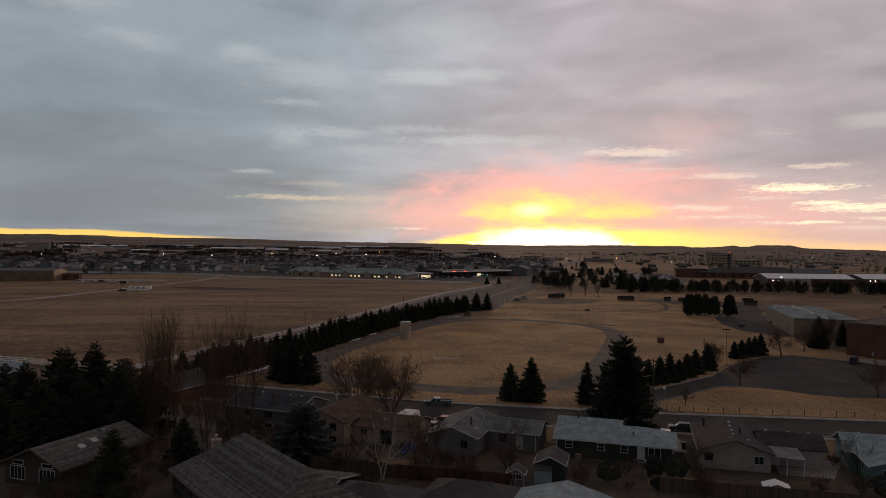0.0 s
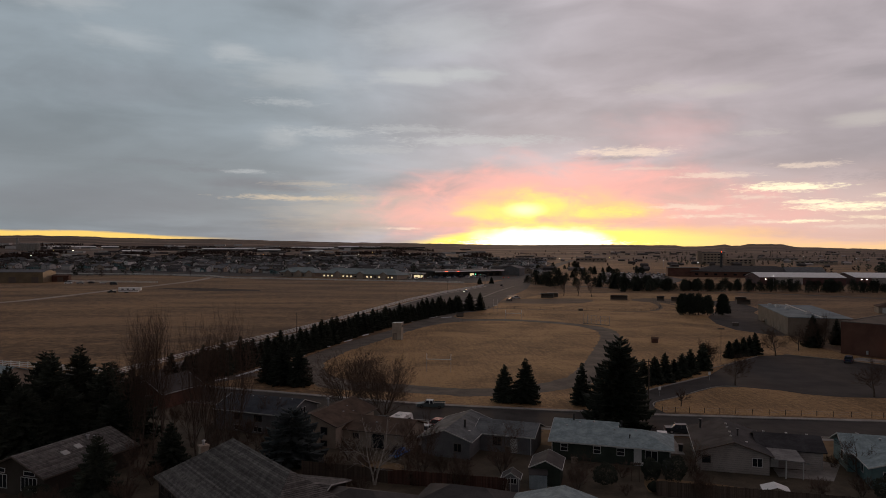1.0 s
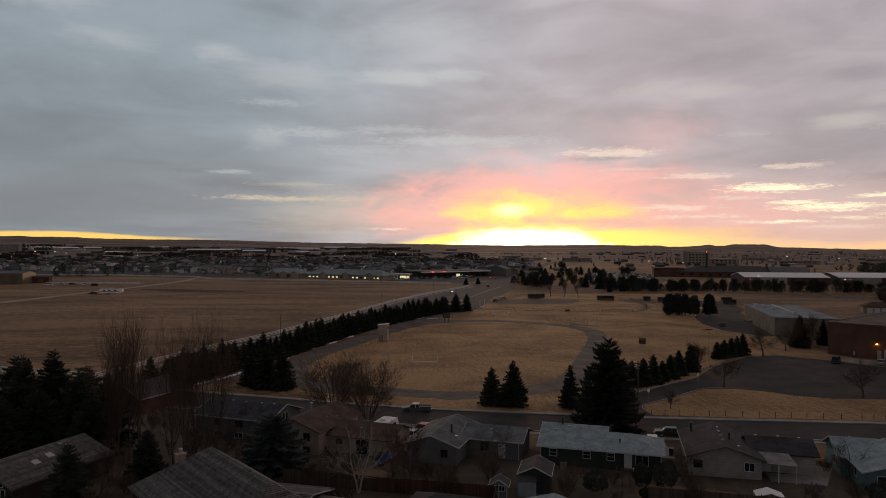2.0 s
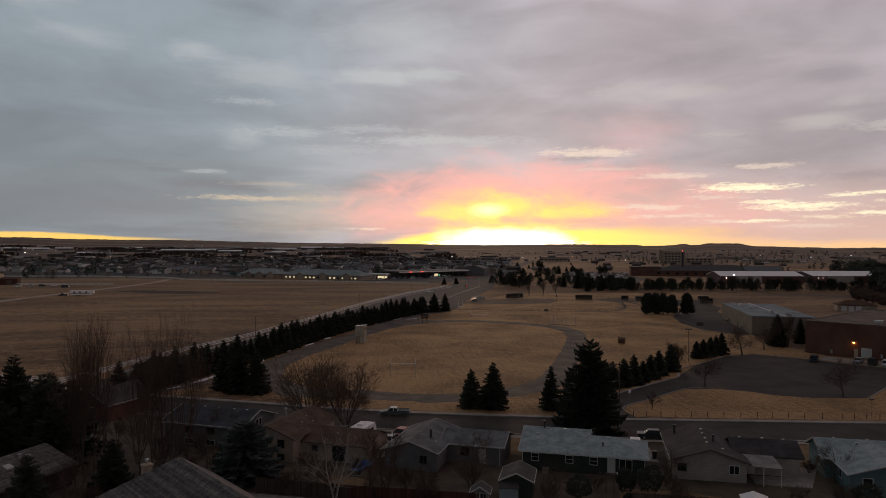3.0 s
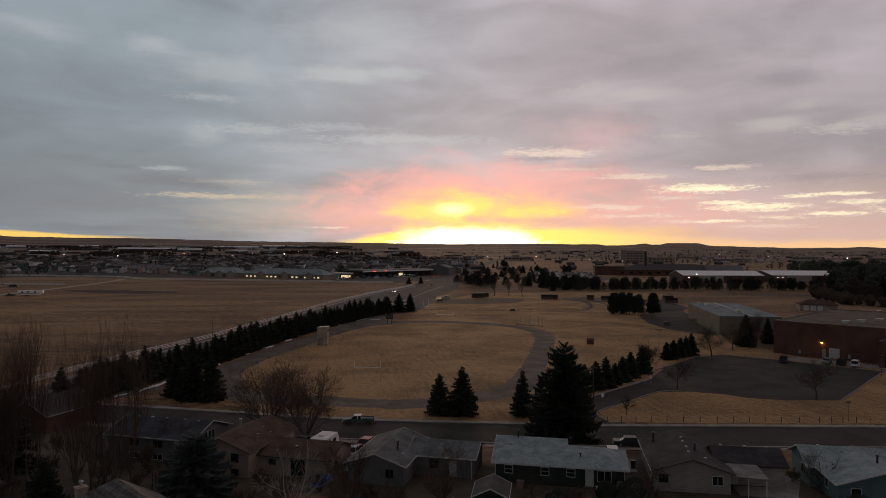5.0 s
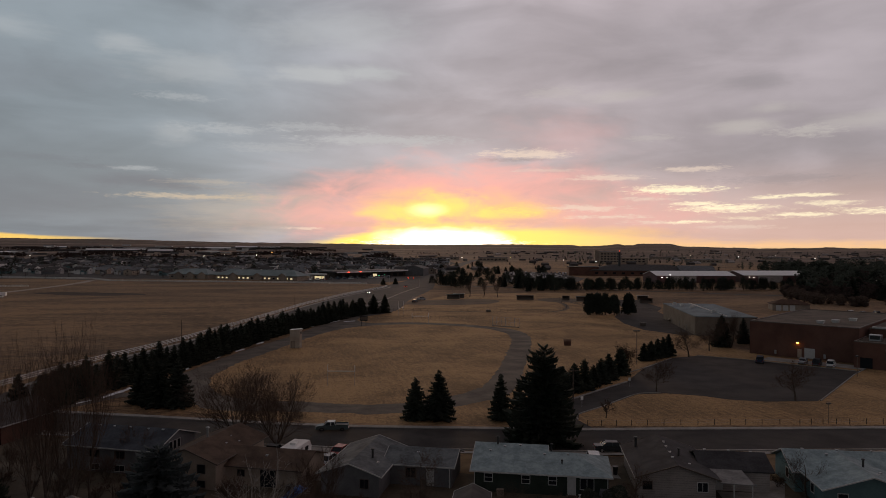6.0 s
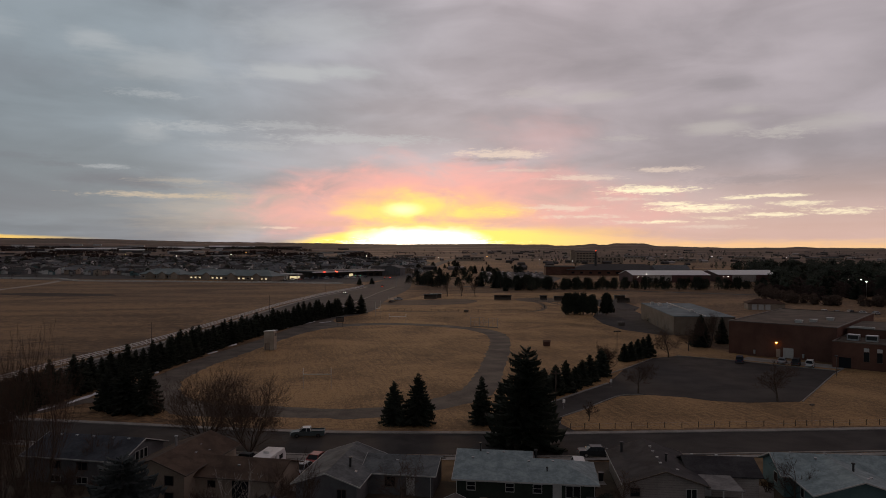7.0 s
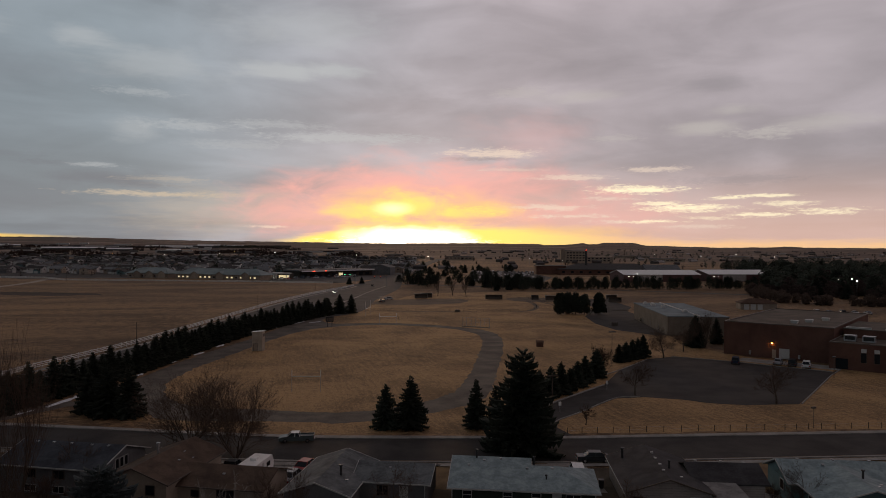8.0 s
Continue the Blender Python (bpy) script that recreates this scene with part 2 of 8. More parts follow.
# ---- materials ----
def surface(name, dark, light, scale=0.5, fine=8.0, rough=0.85, bump=0.3, lump=0.05, metal=0.0, local=False, each=0.0, courses=None, tall=1.0):
    """A rough surface whose colour wanders between dark and light at two scales. each: how far single objects differ. courses: (axis vector, width) of laps or shingles."""
    m = bpy.data.materials.new(name)
    m.use_nodes = True
    n = Nodes(m.node_tree)
    where = n.node("ShaderNodeTexCoord").outputs["Object"] if local else n.node("ShaderNodeNewGeometry").outputs["Position"]
    if tall != 1.0:
        s = n.node("ShaderNodeVectorMath", "MULTIPLY")
        n.link(where, s.inputs[0])
        s.inputs[1].default_value = (1, 1, tall)
        spot = s.outputs[0]
    else:
        spot = where
    big = n.noise(spot, scale, 5.0, 0.6, 0.3)
    small = n.noise(spot, fine, 4.0, 0.65)
    both = n.math("ADD", n.math("MULTIPLY", big, 0.62), n.math("MULTIPLY", small, 0.38))
    colour = n.mix(n.step(both, 0.33, 0.67), dark, light)
    height = small
    if courses:
        axis, width = courses
        d = n.node("ShaderNodeVectorMath", "DOT_PRODUCT")
        n.link(n.node("ShaderNodeTexCoord").outputs["Object"], d.inputs[0])
        d.inputs[1].default_value = axis
        lap = n.math("FRACT", n.math("DIVIDE", d.outputs["Value"], width))
        colour = n.mix(n.step(lap, 0.16, 0.0, 0.0, 0.75), colour, tuple(0.25 * c for c in dark))
        height = n.math("ADD", n.math("MULTIPLY", lap, 1.5), small)
    if each:
        info = n.node("ShaderNodeObjectInfo").outputs["Random"]
        hsv = n.node("ShaderNodeHueSaturation")
        n.link(n.math("ADD", n.math("MULTIPLY", info, 2 * each), 1 - each), hsv.inputs["Value"])
        n.link(colour, hsv.inputs["Color"])
        colour = hsv.outputs[0]
    b = n.node("ShaderNodeBsdfPrincipled")
    n.link(colour, b.inputs["Base Color"])
    b.inputs["Metallic"].default_value = metal
    b.inputs["Specular IOR Level"].default_value = 0.15 if rough > 0.7 else 0.4
    n.link(n.step(small, 0.3, 0.7, max(rough - 0.08, 0.02), min(rough + 0.06, 1.0)), b.inputs["Roughness"])
    if bump:
        n.link(n.bump(height, bump, lump), b.inputs["Normal"])
    n.link(b.outputs[0], n.node("ShaderNodeOutputMaterial").inputs[0])
    return m


def plain(name, colour, rough=0.5, metal=0.0, glow=None, power=0.0, coat=0.0):
    m = bpy.data.materials.new(name)
    m.use_nodes = True
    n = Nodes(m.node_tree)
    b = n.node("ShaderNodeBsdfPrincipled")
    grain = n.noise(n.node("ShaderNodeTexCoord").outputs["Object"], 3.0, 4.0, 0.6)
    n.link(n.mix(n.step(grain, 0.3, 0.7), tuple(0.86 * c for c in colour), colour), b.inputs["Base Color"])
    b.inputs["Roughness"].default_value, b.inputs["Metallic"].default_value = rough, metal
    b.inputs["Coat Weight"].default_value = coat
    if glow:
        b.inputs["Emission Color"].default_value, b.inputs["Emission Strength"].default_value = (*glow, 1), power
    n.link(b.outputs[0], n.node("ShaderNodeOutputMaterial").inputs[0])
    return m


def island_tones(name, dark, light, lo, hi, rough=0.8):
    """One surface for many joined pieces: each piece has its own tone, most of them dark."""
    m = bpy.data.materials.new(name)
    m.use_nodes = True
    n = Nodes(m.node_tree)
    b = n.node("ShaderNodeBsdfPrincipled")
    geometry = n.node("ShaderNodeNewGeometry")
    tone = n.mix(n.step(geometry.outputs["Random Per Island"], lo, hi), dark, light)
    stain = n.step(n.noise(geometry.outputs["Position"], 0.4, 4.0, 0.6), 0.3, 0.7, 0.75, 1.1)
    v = n.node("ShaderNodeVectorMath", "SCALE")
    n.link(tone, v.inputs[0])
    n.link(stain, v.inputs["Scale"])
    n.link(v.outputs[0], b.inputs["Base Color"])
    b.inputs["Roughness"].default_value = rough
    n.link(b.outputs[0], n.node("ShaderNodeOutputMaterial").inputs[0])
    return m


def grass_land():
    """Dry winter grass: straw, bare soil, and darker growth in long drifts."""
    m = bpy.data.materials.new("dry_grass_land")
    m.use_nodes = True
    n = Nodes(m.node_tree)
    at = n.node("ShaderNodeNewGeometry").outputs["Position"]
    s = n.node("ShaderNodeVectorMath", "MULTIPLY")
    n.link(at, s.inputs[0])
    s.inputs[1].default_value = (0.35, 1.0, 1.0)
    drift = n.noise(s.outputs[0], 0.035, 6.0, 0.6, 0.6)
    patch = n.noise(at, 0.25, 5.0, 0.62, 0.3)
    tuft = n.math("ADD", n.math("MULTIPLY", n.noise(s.outputs[0], 3.2, 5.0, 0.85), 0.5), n.math("MULTIPLY", n.noise(s.outputs[0], 0.9, 6.0, 0.8), 0.5))
    mixed = n.math("ADD", n.math("ADD", n.math("MULTIPLY", drift, 0.26), n.math("MULTIPLY", patch, 0.14)), n.math("MULTIPLY", tuft, 0.60))
    colour = n.mix(n.step(mixed, 0.452, 0.548), (0.074, 0.046, 0.028), (0.320, 0.196, 0.100))
    colour = n.mix(n.step(drift, 0.62, 0.78, 0.0, 0.6), colour, (0.13, 0.085, 0.055))
    plots = n.node("ShaderNodeVectorMath", "MULTIPLY")
    n.link(at, plots.inputs[0])
    plots.inputs[1].default_value = (0.0012, 0.0032, 0.0)
    colour = n.mix(n.step(n.noise(plots.outputs[0], 1.0, 3.0, 0.5, 0.2), 0.42, 0.58, 0.0, 0.35), colour, (0.095, 0.062, 0.043))
    # far out lie field strips on grey-brown land, haze put into the colour
    far_out = n.node("ShaderNodeVectorMath", "LENGTH")
    n.link(at, far_out.inputs[0])
    strips = n.node("ShaderNodeVectorMath", "MULTIPLY")
    n.link(at, strips.inputs[0])
    strips.inputs[1].default_value = (0.0016, 0.0075, 0.0)
    hazy_land = n.mix(n.step(n.noise(strips.outputs[0], 1.0, 6.0, 0.6, 0.3), 0.48, 0.66), (0.070, 0.052, 0.050), (0.230, 0.165, 0.130))
    colour = n.mix(n.step(far_out.outputs["Value"], 900.0, 2100.0, 0.0, 0.92), colour, hazy_land)
    b = n.node("ShaderNodeBsdfPrincipled")
    n.link(colour, b.inputs["Base Color"])
    b.inputs["Roughness"].default_value = 0.85
    b.inputs["Specular IOR Level"].default_value = 0.12
    b.inputs["Sheen Weight"].default_value, b.inputs["Sheen Roughness"].default_value = 0.05, 0.5
    b.inputs["Sheen Tint"].default_value = (1.0, 0.66, 0.36, 1)
    n.link(n.bump(n.math("ADD", tuft, patch), 0.7, 0.25), b.inputs["Normal"])
    n.link(b.outputs[0], n.node("ShaderNodeOutputMaterial").inputs[0])
    return m


def field_turf():
    """Mown straw-coloured turf with faint worn strips along the field."""
    m = bpy.data.materials.new("playing_field_turf")
    m.use_nodes = True
    n = Nodes(m.node_tree)
    at = n.node("ShaderNodeNewGeometry").outputs["Position"]
    t = n.node("ShaderNodeMapping")
    n.link(at, t.inputs[0])
    t.inputs["Rotation"].default_value = (0, 0, radians(75))
    t.inputs["Scale"].default_value = (1.0, 0.10, 1.0)
    strip = n.noise(t.outputs[0], 1.3, 5.0, 0.6, 0.2)
    patch = n.noise(at, 0.05, 5.0, 0.6, 0.5)
    tuft = n.math("ADD", n.math("MULTIPLY", n.noise(at, 1.0, 6.0, 0.85), 0.5), n.math("MULTIPLY", n.noise(at, 3.5, 4.0, 0.8), 0.5))
    mixed = n.math("ADD", n.math("ADD", n.math("MULTIPLY", strip, 0.12), n.math("MULTIPLY", patch, 0.26)), n.math("MULTIPLY", tuft, 0.62))
    colour = n.mix(n.step(mixed, 0.425, 0.575), (0.138, 0.086, 0.045), (0.440, 0.272, 0.128))
    b = n.node("ShaderNodeBsdfPrincipled")
    n.link(colour, b.inputs["Base Color"])
    b.inputs["Roughness"].default_value = 0.85
    b.inputs["Specular IOR Level"].default_value = 0.12
    b.inputs["Sheen Weight"].default_value, b.inputs["Sheen Roughness"].default_value = 0.05, 0.5
    b.inputs["Sheen Tint"].default_value = (1.0, 0.66, 0.36, 1)
    n.link(n.bump(tuft, 0.9, 0.25), b.inputs["Normal"])
    n.link(b.outputs[0], n.node("ShaderNodeOutputMaterial").inputs[0])
    return m


LAND, TURF = grass_land(), field_turf()
ASPHALT = surface("asphalt", (0.028, 0.025, 0.024), (0.066, 0.058, 0.053), 0.16, 3.0, 0.9, 0.2, 0.02)
OLD_ASPHALT = surface("weathered_asphalt", (0.060, 0.055, 0.053), (0.104, 0.096, 0.091), 0.10, 5.0, 0.92, 0.25, 0.03)
CINDER = surface("cinder_track", (0.080, 0.070, 0.060), (0.180, 0.154, 0.128), 0.16, 2.5, 0.95, 0.3, 0.04)
CONCRETE = surface("concrete", (0.19, 0.178, 0.164), (0.34, 0.32, 0.295), 0.4, 6.0, 0.88, 0.2, 0.02)
DIRT = surface("bare_dirt", (0.10, 0.075, 0.055), (0.19, 0.14, 0.10), 0.15, 3.0, 0.95, 0.4, 0.06)
SNOW = surface("old_snow", (0.55, 0.57, 0.60), (0.78, 0.80, 0.82), 0.6, 5.0, 0.7, 0.5, 0.08)
WHITE = surface("white_paint", (0.68, 0.67, 0.65), (0.86, 0.85, 0.83), 0.7, 9.0, 0.6, 0.1, 0.01)
SPRUCE = surface("spruce_needles", (0.021, 0.026, 0.019), (0.054, 0.061, 0.045), 1.2, 9.0, 0.9, 0.0, local=True, each=0.25)
BLUE_SPRUCE = surface("blue_spruce_needles", (0.036, 0.044, 0.044), (0.080, 0.092, 0.092), 1.2, 9.0, 0.9, 0.0, local=True, each=0.15)
BARK = surface("grey_bark", (0.060, 0.047, 0.038), (0.125, 0.098, 0.080), 2.0, 12.0, 0.95, 0.4, 0.03, local=True)
TWIG = surface("bare_twigs", (0.060, 0.040, 0.031), (0.110, 0.076, 0.058), 2.0, 12.0, 0.95, 0.0, local=True, each=0.2)
BIRCH = surface("pale_birch_bark", (0.20, 0.18, 0.16), (0.42, 0.38, 0.34), 3.0, 12.0, 0.9, 0.2, 0.02, local=True)


# ---- building blocks ----
class Geo:
    """Vertices and faces of one mesh."""

    def __init__(self):
        self.v, self.f = [], []

    def add(self, verts, faces):
        k = len(self.v)
        self.v += [tuple(p) for p in verts]
        self.f += [tuple(i + k for i in face) for face in faces]
        return self

    def box(self, x0, x1, y0, y1, z0, z1):
        return self.add([(x0, y0, z0), (x1, y0, z0), (x1, y1, z0), (x0, y1, z0), (x0, y0, z1), (x1, y0, z1), (x1, y1, z1), (x0, y1, z1)],
                        [(3, 2, 1, 0), (4, 5, 6, 7), (0, 1, 5, 4), (1, 2, 6, 5), (2, 3, 7, 6), (3, 0, 4, 7)])

    def slab(self, poly, down):
        """A flat plate of any outline, thickened downwards by the vector down."""
        n, d = len(poly), Vector(down)
        low = [tuple(Vector(p) + d) for p in poly]
        return self.add(list(poly) + low, [tuple(range(n)), tuple(range(2 * n - 1, n - 1, -1))] + [(i, i + n, (i + 1) % n + n, (i + 1) % n) for i in range(n)])

    def tube(self, a, b, ra, rb, sides=6, cap=True):
        a, b = Vector(a), Vector(b)
        d = (b - a).normalized()
        s = d.orthogonal().normalized()
        u = d.cross(s)
        ring = [(math.cos(2 * math.pi * i / sides), math.sin(2 * math.pi * i / sides)) for i in range(sides)]
        verts = [a + ra * (c * s + e * u) for c, e in ring] + [b + rb * (c * s + e * u) for c, e in ring]
        faces = [(i, (i + 1) % sides, (i + 1) % sides + sides, i + sides) for i in range(sides)]
        if cap:
            faces += [tuple(range(sides - 1, -1, -1)), tuple(range(sides, 2 * sides))]
        return self.add(verts, faces)

    def lathe(self, profile, sides=12, centre=(0, 0)):
        """A body of revolution from (radius, z) pairs."""
        cx, cy = centre
        verts = [(cx + r * math.cos(2 * math.pi * i / sides), cy + r * math.sin(2 * math.pi * i / sides), z) for r, z in profile for i in range(sides)]
        faces = [(k * sides + i, k * sides + (i + 1) % sides, (k + 1) * sides + (i + 1) % sides, (k + 1) * sides + i) for k in range(len(profile) - 1) for i in range(sides)]
        faces += [tuple(range(sides - 1, -1, -1)), tuple(range((len(profile) - 1) * sides, len(profile) * sides))]
        return self.add(verts, faces)

    def mesh(self, name, material, smooth=False):
        me = bpy.data.meshes.new(name)
        me.from_pydata(self.v, [], self.f)
        me.materials.append(material)
        if smooth:
            me.polygons.foreach_set("use_smooth", [True] * len(me.polygons))
        me.update()
        return me


def part(name, geo, material, parent=None, label="", smooth=False):
    ob = new(name, geo if isinstance(geo, bpy.types.Mesh) else geo.mesh(name, material, smooth))
    if parent is not None:
        ob.parent = parent
    if label:
        ob["label"] = label
    return ob


def thing(name, x, y, turn=0.0, label="", category="", group="", z=0.0):
    ob = new(name)
    ob.empty_display_size = 0.3
    ob.matrix_basis = pose(x, y, z, 0, 0, turn)
    return tagged(ob, label, category, group)


def ribbon(points, half, z):
    """A strip along a line, half wide to each side."""
    pts = [Vector((x, y)) for x, y in points]
    g, left, right = Geo(), [], []
    for i, p in enumerate(pts):
        d = (pts[min(i + 1, len(pts) - 1)] - pts[max(i - 1, 0)]).normalized()
        n = Vector((-d.y, d.x))
        left.append((*(p + half * n), z))
        right.append((*(p - half * n), z))
    k = len(pts)
    return g.add(left + right, [(k + i, k + i + 1, i + 1, i) for i in range(k - 1)])


def kerb(points, half, z0, z1):
    """A raised strip with upright sides along a line."""
    g, top = Geo(), ribbon(points, half, z1)
    k = len(points)
    low = [(x, y, z0) for x, y, _ in top.v]
    faces = list(top.f)
    for side in (0, k):
        for i in range(side, side + k - 1):
            faces.append((i, i + 1, i + 1 + 2 * k, i + 2 * k))
    faces += [(0, k, 3 * k, 2 * k), (k - 1, 2 * k - 1, 4 * k - 1, 3 * k - 1)]
    return g.add(top.v + low, faces)


def smooth_line(points, n=8):
    """A rounded line through the points."""
    out, p = [], [Vector(q) for q in points]
    for i in range(len(p) - 1):
        a, b, c, d = p[max(i - 1, 0)], p[i], p[i + 1], p[min(i + 2, len(p) - 1)]
        for k in range(n):
            t = k / n
            out.append(0.5 * (2 * b + (c - a) * t + (2 * a - 5 * b + 4 * c - d) * t * t + (3 * b - a - 3 * c + d) * t ** 3))
    return [tuple(q) for q in out] + [tuple(p[-1])]


def sheet(name, outline, z, material, label="", category=""):
    g = Geo()
    g.add([(x, y, z) for x, y in outline], [tuple(range(len(outline)))])
    ob = part(name, g, material)
    return tagged(ob, label, category, kind="structure")


def ragged_edge(points, amp, seed, step=0.9):
    """An outline whose edge frays by up to amp."""
    r, out = random.Random(seed), []
    for a, b in zip(points, points[1:]):
        n = max(1, int(math.hypot(b[0] - a[0], b[1] - a[1]) / step))
        for i in range(n):
            x, y = a[0] + (b[0] - a[0]) * i / n, a[1] + (b[1] - a[1]) * i / n
            k = amp * noise.noise(Vector((x / 5, y / 5, seed)))
            out.append((x + k + r.uniform(-amp, amp) * 0.6, y + k + r.uniform(-amp, amp) * 0.6))
    return out + [out[0]]


# ---- ground ----
SKYLINE = [(-60, 0.60), (-29.4, 0.64), (-27.4, 0.69), (-23, 0.65), (-22.3, 0.59), (-17.3, 0.53), (-14.5, 0.55), (-9.3, 0.44), (-5.8, 0.36), (-1.7, 0.34), (3.3, 0.29), (7, 0.23), (10.6, 0.22), (16.1, 0.29), (19.7, 0.25), (21.4, 0.26), (22, 0.16), (23.5, 0.19),
           (24.2, 0.25), (24.9, 0.35), (25.4, 0.23), (26, 0.24), (26.5, 0.36), (28.8, 0.37), (29.2, 0.27), (29.6, 0.17), (32.4, 0.10), (35.3, 0.03), (39, 0.08), (39.4, 0.13), (40.8, 0.07), (46, 0.04), (70, 0.1)]


def land_height(x, y):
    """Flat near by; far off the land rolls up to the hills of the skyline."""
    r, az = math.hypot(x, y), math.degrees(math.atan2(x, y))
    if r < 1800:
        return 0.0
    top = 29 + 4600 * math.tan(radians(float(np.interp(az, *zip(*SKYLINE)))))
    k = min((r - 1800) / 2700, 1.0)
    roll = 9 * noise.noise(Vector((x / 700, y / 300, 0.3))) * math.sin(math.pi * k)
    lumps = (2.0 * noise.noise(Vector((az / 0.9, 3.1, 0))) + 1.6 * noise.noise(Vector((az / 0.25, 7.7, 0)))) * k
    return max(0.0, (top - 3) * k ** 1.7 + roll) + lumps


def build_ground():
    g = Geo()
    radii = [0] + [60 * 1.16 ** i for i in range(24)] + [2150, 2400, 2700, 3000, 3300, 3600, 3900, 4200, 4400, 4550, 4650, 4800]
    radii = sorted(set(r for r in radii))
    turns = [-40 + 0.15 * i for i in range(634)] + [55.1 + 1.5 * i for i in range(177)]
    seg = len(turns)
    verts = [(0.0, 0.0, 0.0)]
    for r in radii[1:]:
        for i in range(seg):
            a = radians(turns[i])
            x, y = r * math.sin(a), r * math.cos(a)
            verts.append((x, y, land_height(x, y)))
    faces = [(0, 1 + (i + 1) % seg, 1 + i) for i in range(seg)]
    for k in range(len(radii) - 2):
        for i in range(seg):
            j = (i + 1) % seg
            faces.append((1 + k * seg + i, 1 + k * seg + j, 1 + (k + 1) * seg + j, 1 + (k + 1) * seg + i))
    g.add(verts, faces)
    tagged(part("ground", g, LAND), "dry winter grassland rolling away to low hills", "ground", kind="structure")


build_ground()

# street between the houses and the playing field
STREET_FAR = smooth_line([(-150, 196), (-95, 172), (-60, 157), (-44.4, 150), (-22, 141), (-5, 134), (8, 129.6), (17.6, 127.2), (31.2, 124), (43, 121.2), (63, 118), (88, 114), (140, 106)])
STREET_MID = [(x - 1.4, y - 5.6) for x, y in STREET_FAR]
tagged(part("road", ribbon(STREET_MID, 5.4, 0.02), ASPHALT), "dark asphalt residential street with pale kerbs", "street", kind="structure")
tagged(part("kerb", kerb([(x - 0.1, y - 0.35) for x, y in STREET_FAR], 0.2, 0.0, 0.15), CONCRETE), "pale concrete kerb along the street", "kerb", kind="structure")
tagged(part("pavement", ribbon([(x + 0.12, y + 0.42) for x, y in STREET_FAR], 0.45, 0.12), CONCRETE), "narrow concrete pavement behind the kerb", "pavement", kind="structure")
near_line = [(x - 2.9, y - 11.6) for x, y in STREET_FAR]
tagged(part("kerb", kerb(near_line, 0.2, 0.0, 0.15), CONCRETE), "pale concrete kerb before the houses", "kerb", kind="structure")
tagged(part("pavement", ribbon([(x - 0.3, y - 1.3) for x, y in near_line], 0.6, 0.10), CONCRETE), "narrow concrete pavement before the houses", "pavement", kind="structure")

# the wide road out to the town
ROAD_L = smooth_line([(-60, 158), (-47, 205), (-34, 241), (-17, 296), (2, 366), (31, 472), (61, 545), (84, 610), (112, 700), (148, 815), (239, 1145), (379, 1605)])
ROAD_R = smooth_line([(-44, 152), (-33, 190), (-21, 231), (-2, 284), (37, 325), (57, 398), (86, 492), (106, 585), (128, 692), (166, 808), (257, 1140), (398, 1600)])
g = Geo()
k = len(ROAD_L)
g.add([(x, y, 0.03) for x, y in ROAD_R] + [(x, y, 0.03) for x, y in ROAD_L], [(i, i + 1, k + i + 1, k + i) for i in range(k - 1)])
tagged(part("road", g, OLD_ASPHALT), "wide weathered asphalt road leading into the town", "road", kind="structure")
tagged(part("median", kerb(smooth_line([(29, 360), (44, 402), (62, 462), (82, 521)]), 0.5, 0.03, 0.18), CONCRETE), "narrow pale concrete median of the wide road", "median", kind="structure")

tagged(part("pavement", ribbon(smooth_line([(-57, 173), (-49.5, 202), (-35.5, 238), (-19, 294), (3.4, 373), (26.5, 440), (55.5, 507), (62, 528)]), 0.9, 0.04), CONCRETE), "narrow concrete pavement inside the white fence", "pavement", kind="structure")

# mown grass of the sports grounds, from the street out to the ball fields
GROUNDS = smooth_line([(-21, 146), (-5, 137), (8, 132.2), (31.2, 126.4), (43, 123.6), (63, 120.4), (88, 116.4), (140, 108.4), (160, 130), (136, 166), (122, 190), (127.5, 228), (150, 281), (184, 380), (205, 432), (140, 446), (96, 440), (72, 408), (36, 336), (27, 322), (20, 316), (-2, 252), (-24, 188), (-26, 160), (-21, 146)], 5)
sheet("sports_grounds", ragged_edge(GROUNDS, 0.4, 8, 1.5)[:-1], 0.006, TURF, "dry straw-coloured grass of the sports grounds", "grass")

# running track and playing field
TRACK = smooth_line([(-34, 160), (-30, 174), (-24.9, 190.8), (-17, 215.7), (-3.4, 250), (6, 280), (14.9, 306), (20.1, 318), (25, 312), (21, 297), (24, 285.5), (33, 285), (42.8, 283.8), (54.5, 277.6), (64.9, 268), (71.5, 258), (73.6, 246), (70.8, 229.3), (62.3, 204), (52.7, 179.3), (44.6, 157.9),
                     (39.8, 149.3), (35.2, 145.2), (30.6, 142.4), (26.6, 140.3), (21.4, 138.2), (16.5, 137.3), (12, 137.6), (6.6, 139.2), (0.4, 141.3), (-5.9, 143.1), (-12.2, 144.6), (-18, 148), (-21.9, 158), (-27, 158.5), (-34, 160)], 5)
FIELD = smooth_line([(-19.1, 182.7), (-15.3, 197.8), (-9.8, 212.3), (-4.5, 226.6), (0, 238.7), (7, 255), (17, 270.5), (29.4, 277), (41.6, 276.8), (52.9, 271), (62.5, 261), (66.8, 247), (64, 228.1), (56.1, 205.3), (49.5, 188), (43.4, 171.8), (37.2, 158.6), (33.3, 153.9), (28.8, 150.1), (22.8, 146.6),
                     (17.6, 145), (12.7, 145.1), (8, 146.3), (3.2, 148.6), (-3.5, 151), (-10.3, 153.7), (-15.7, 159.5), (-19.2, 170.6), (-19.1, 182.7)], 5)
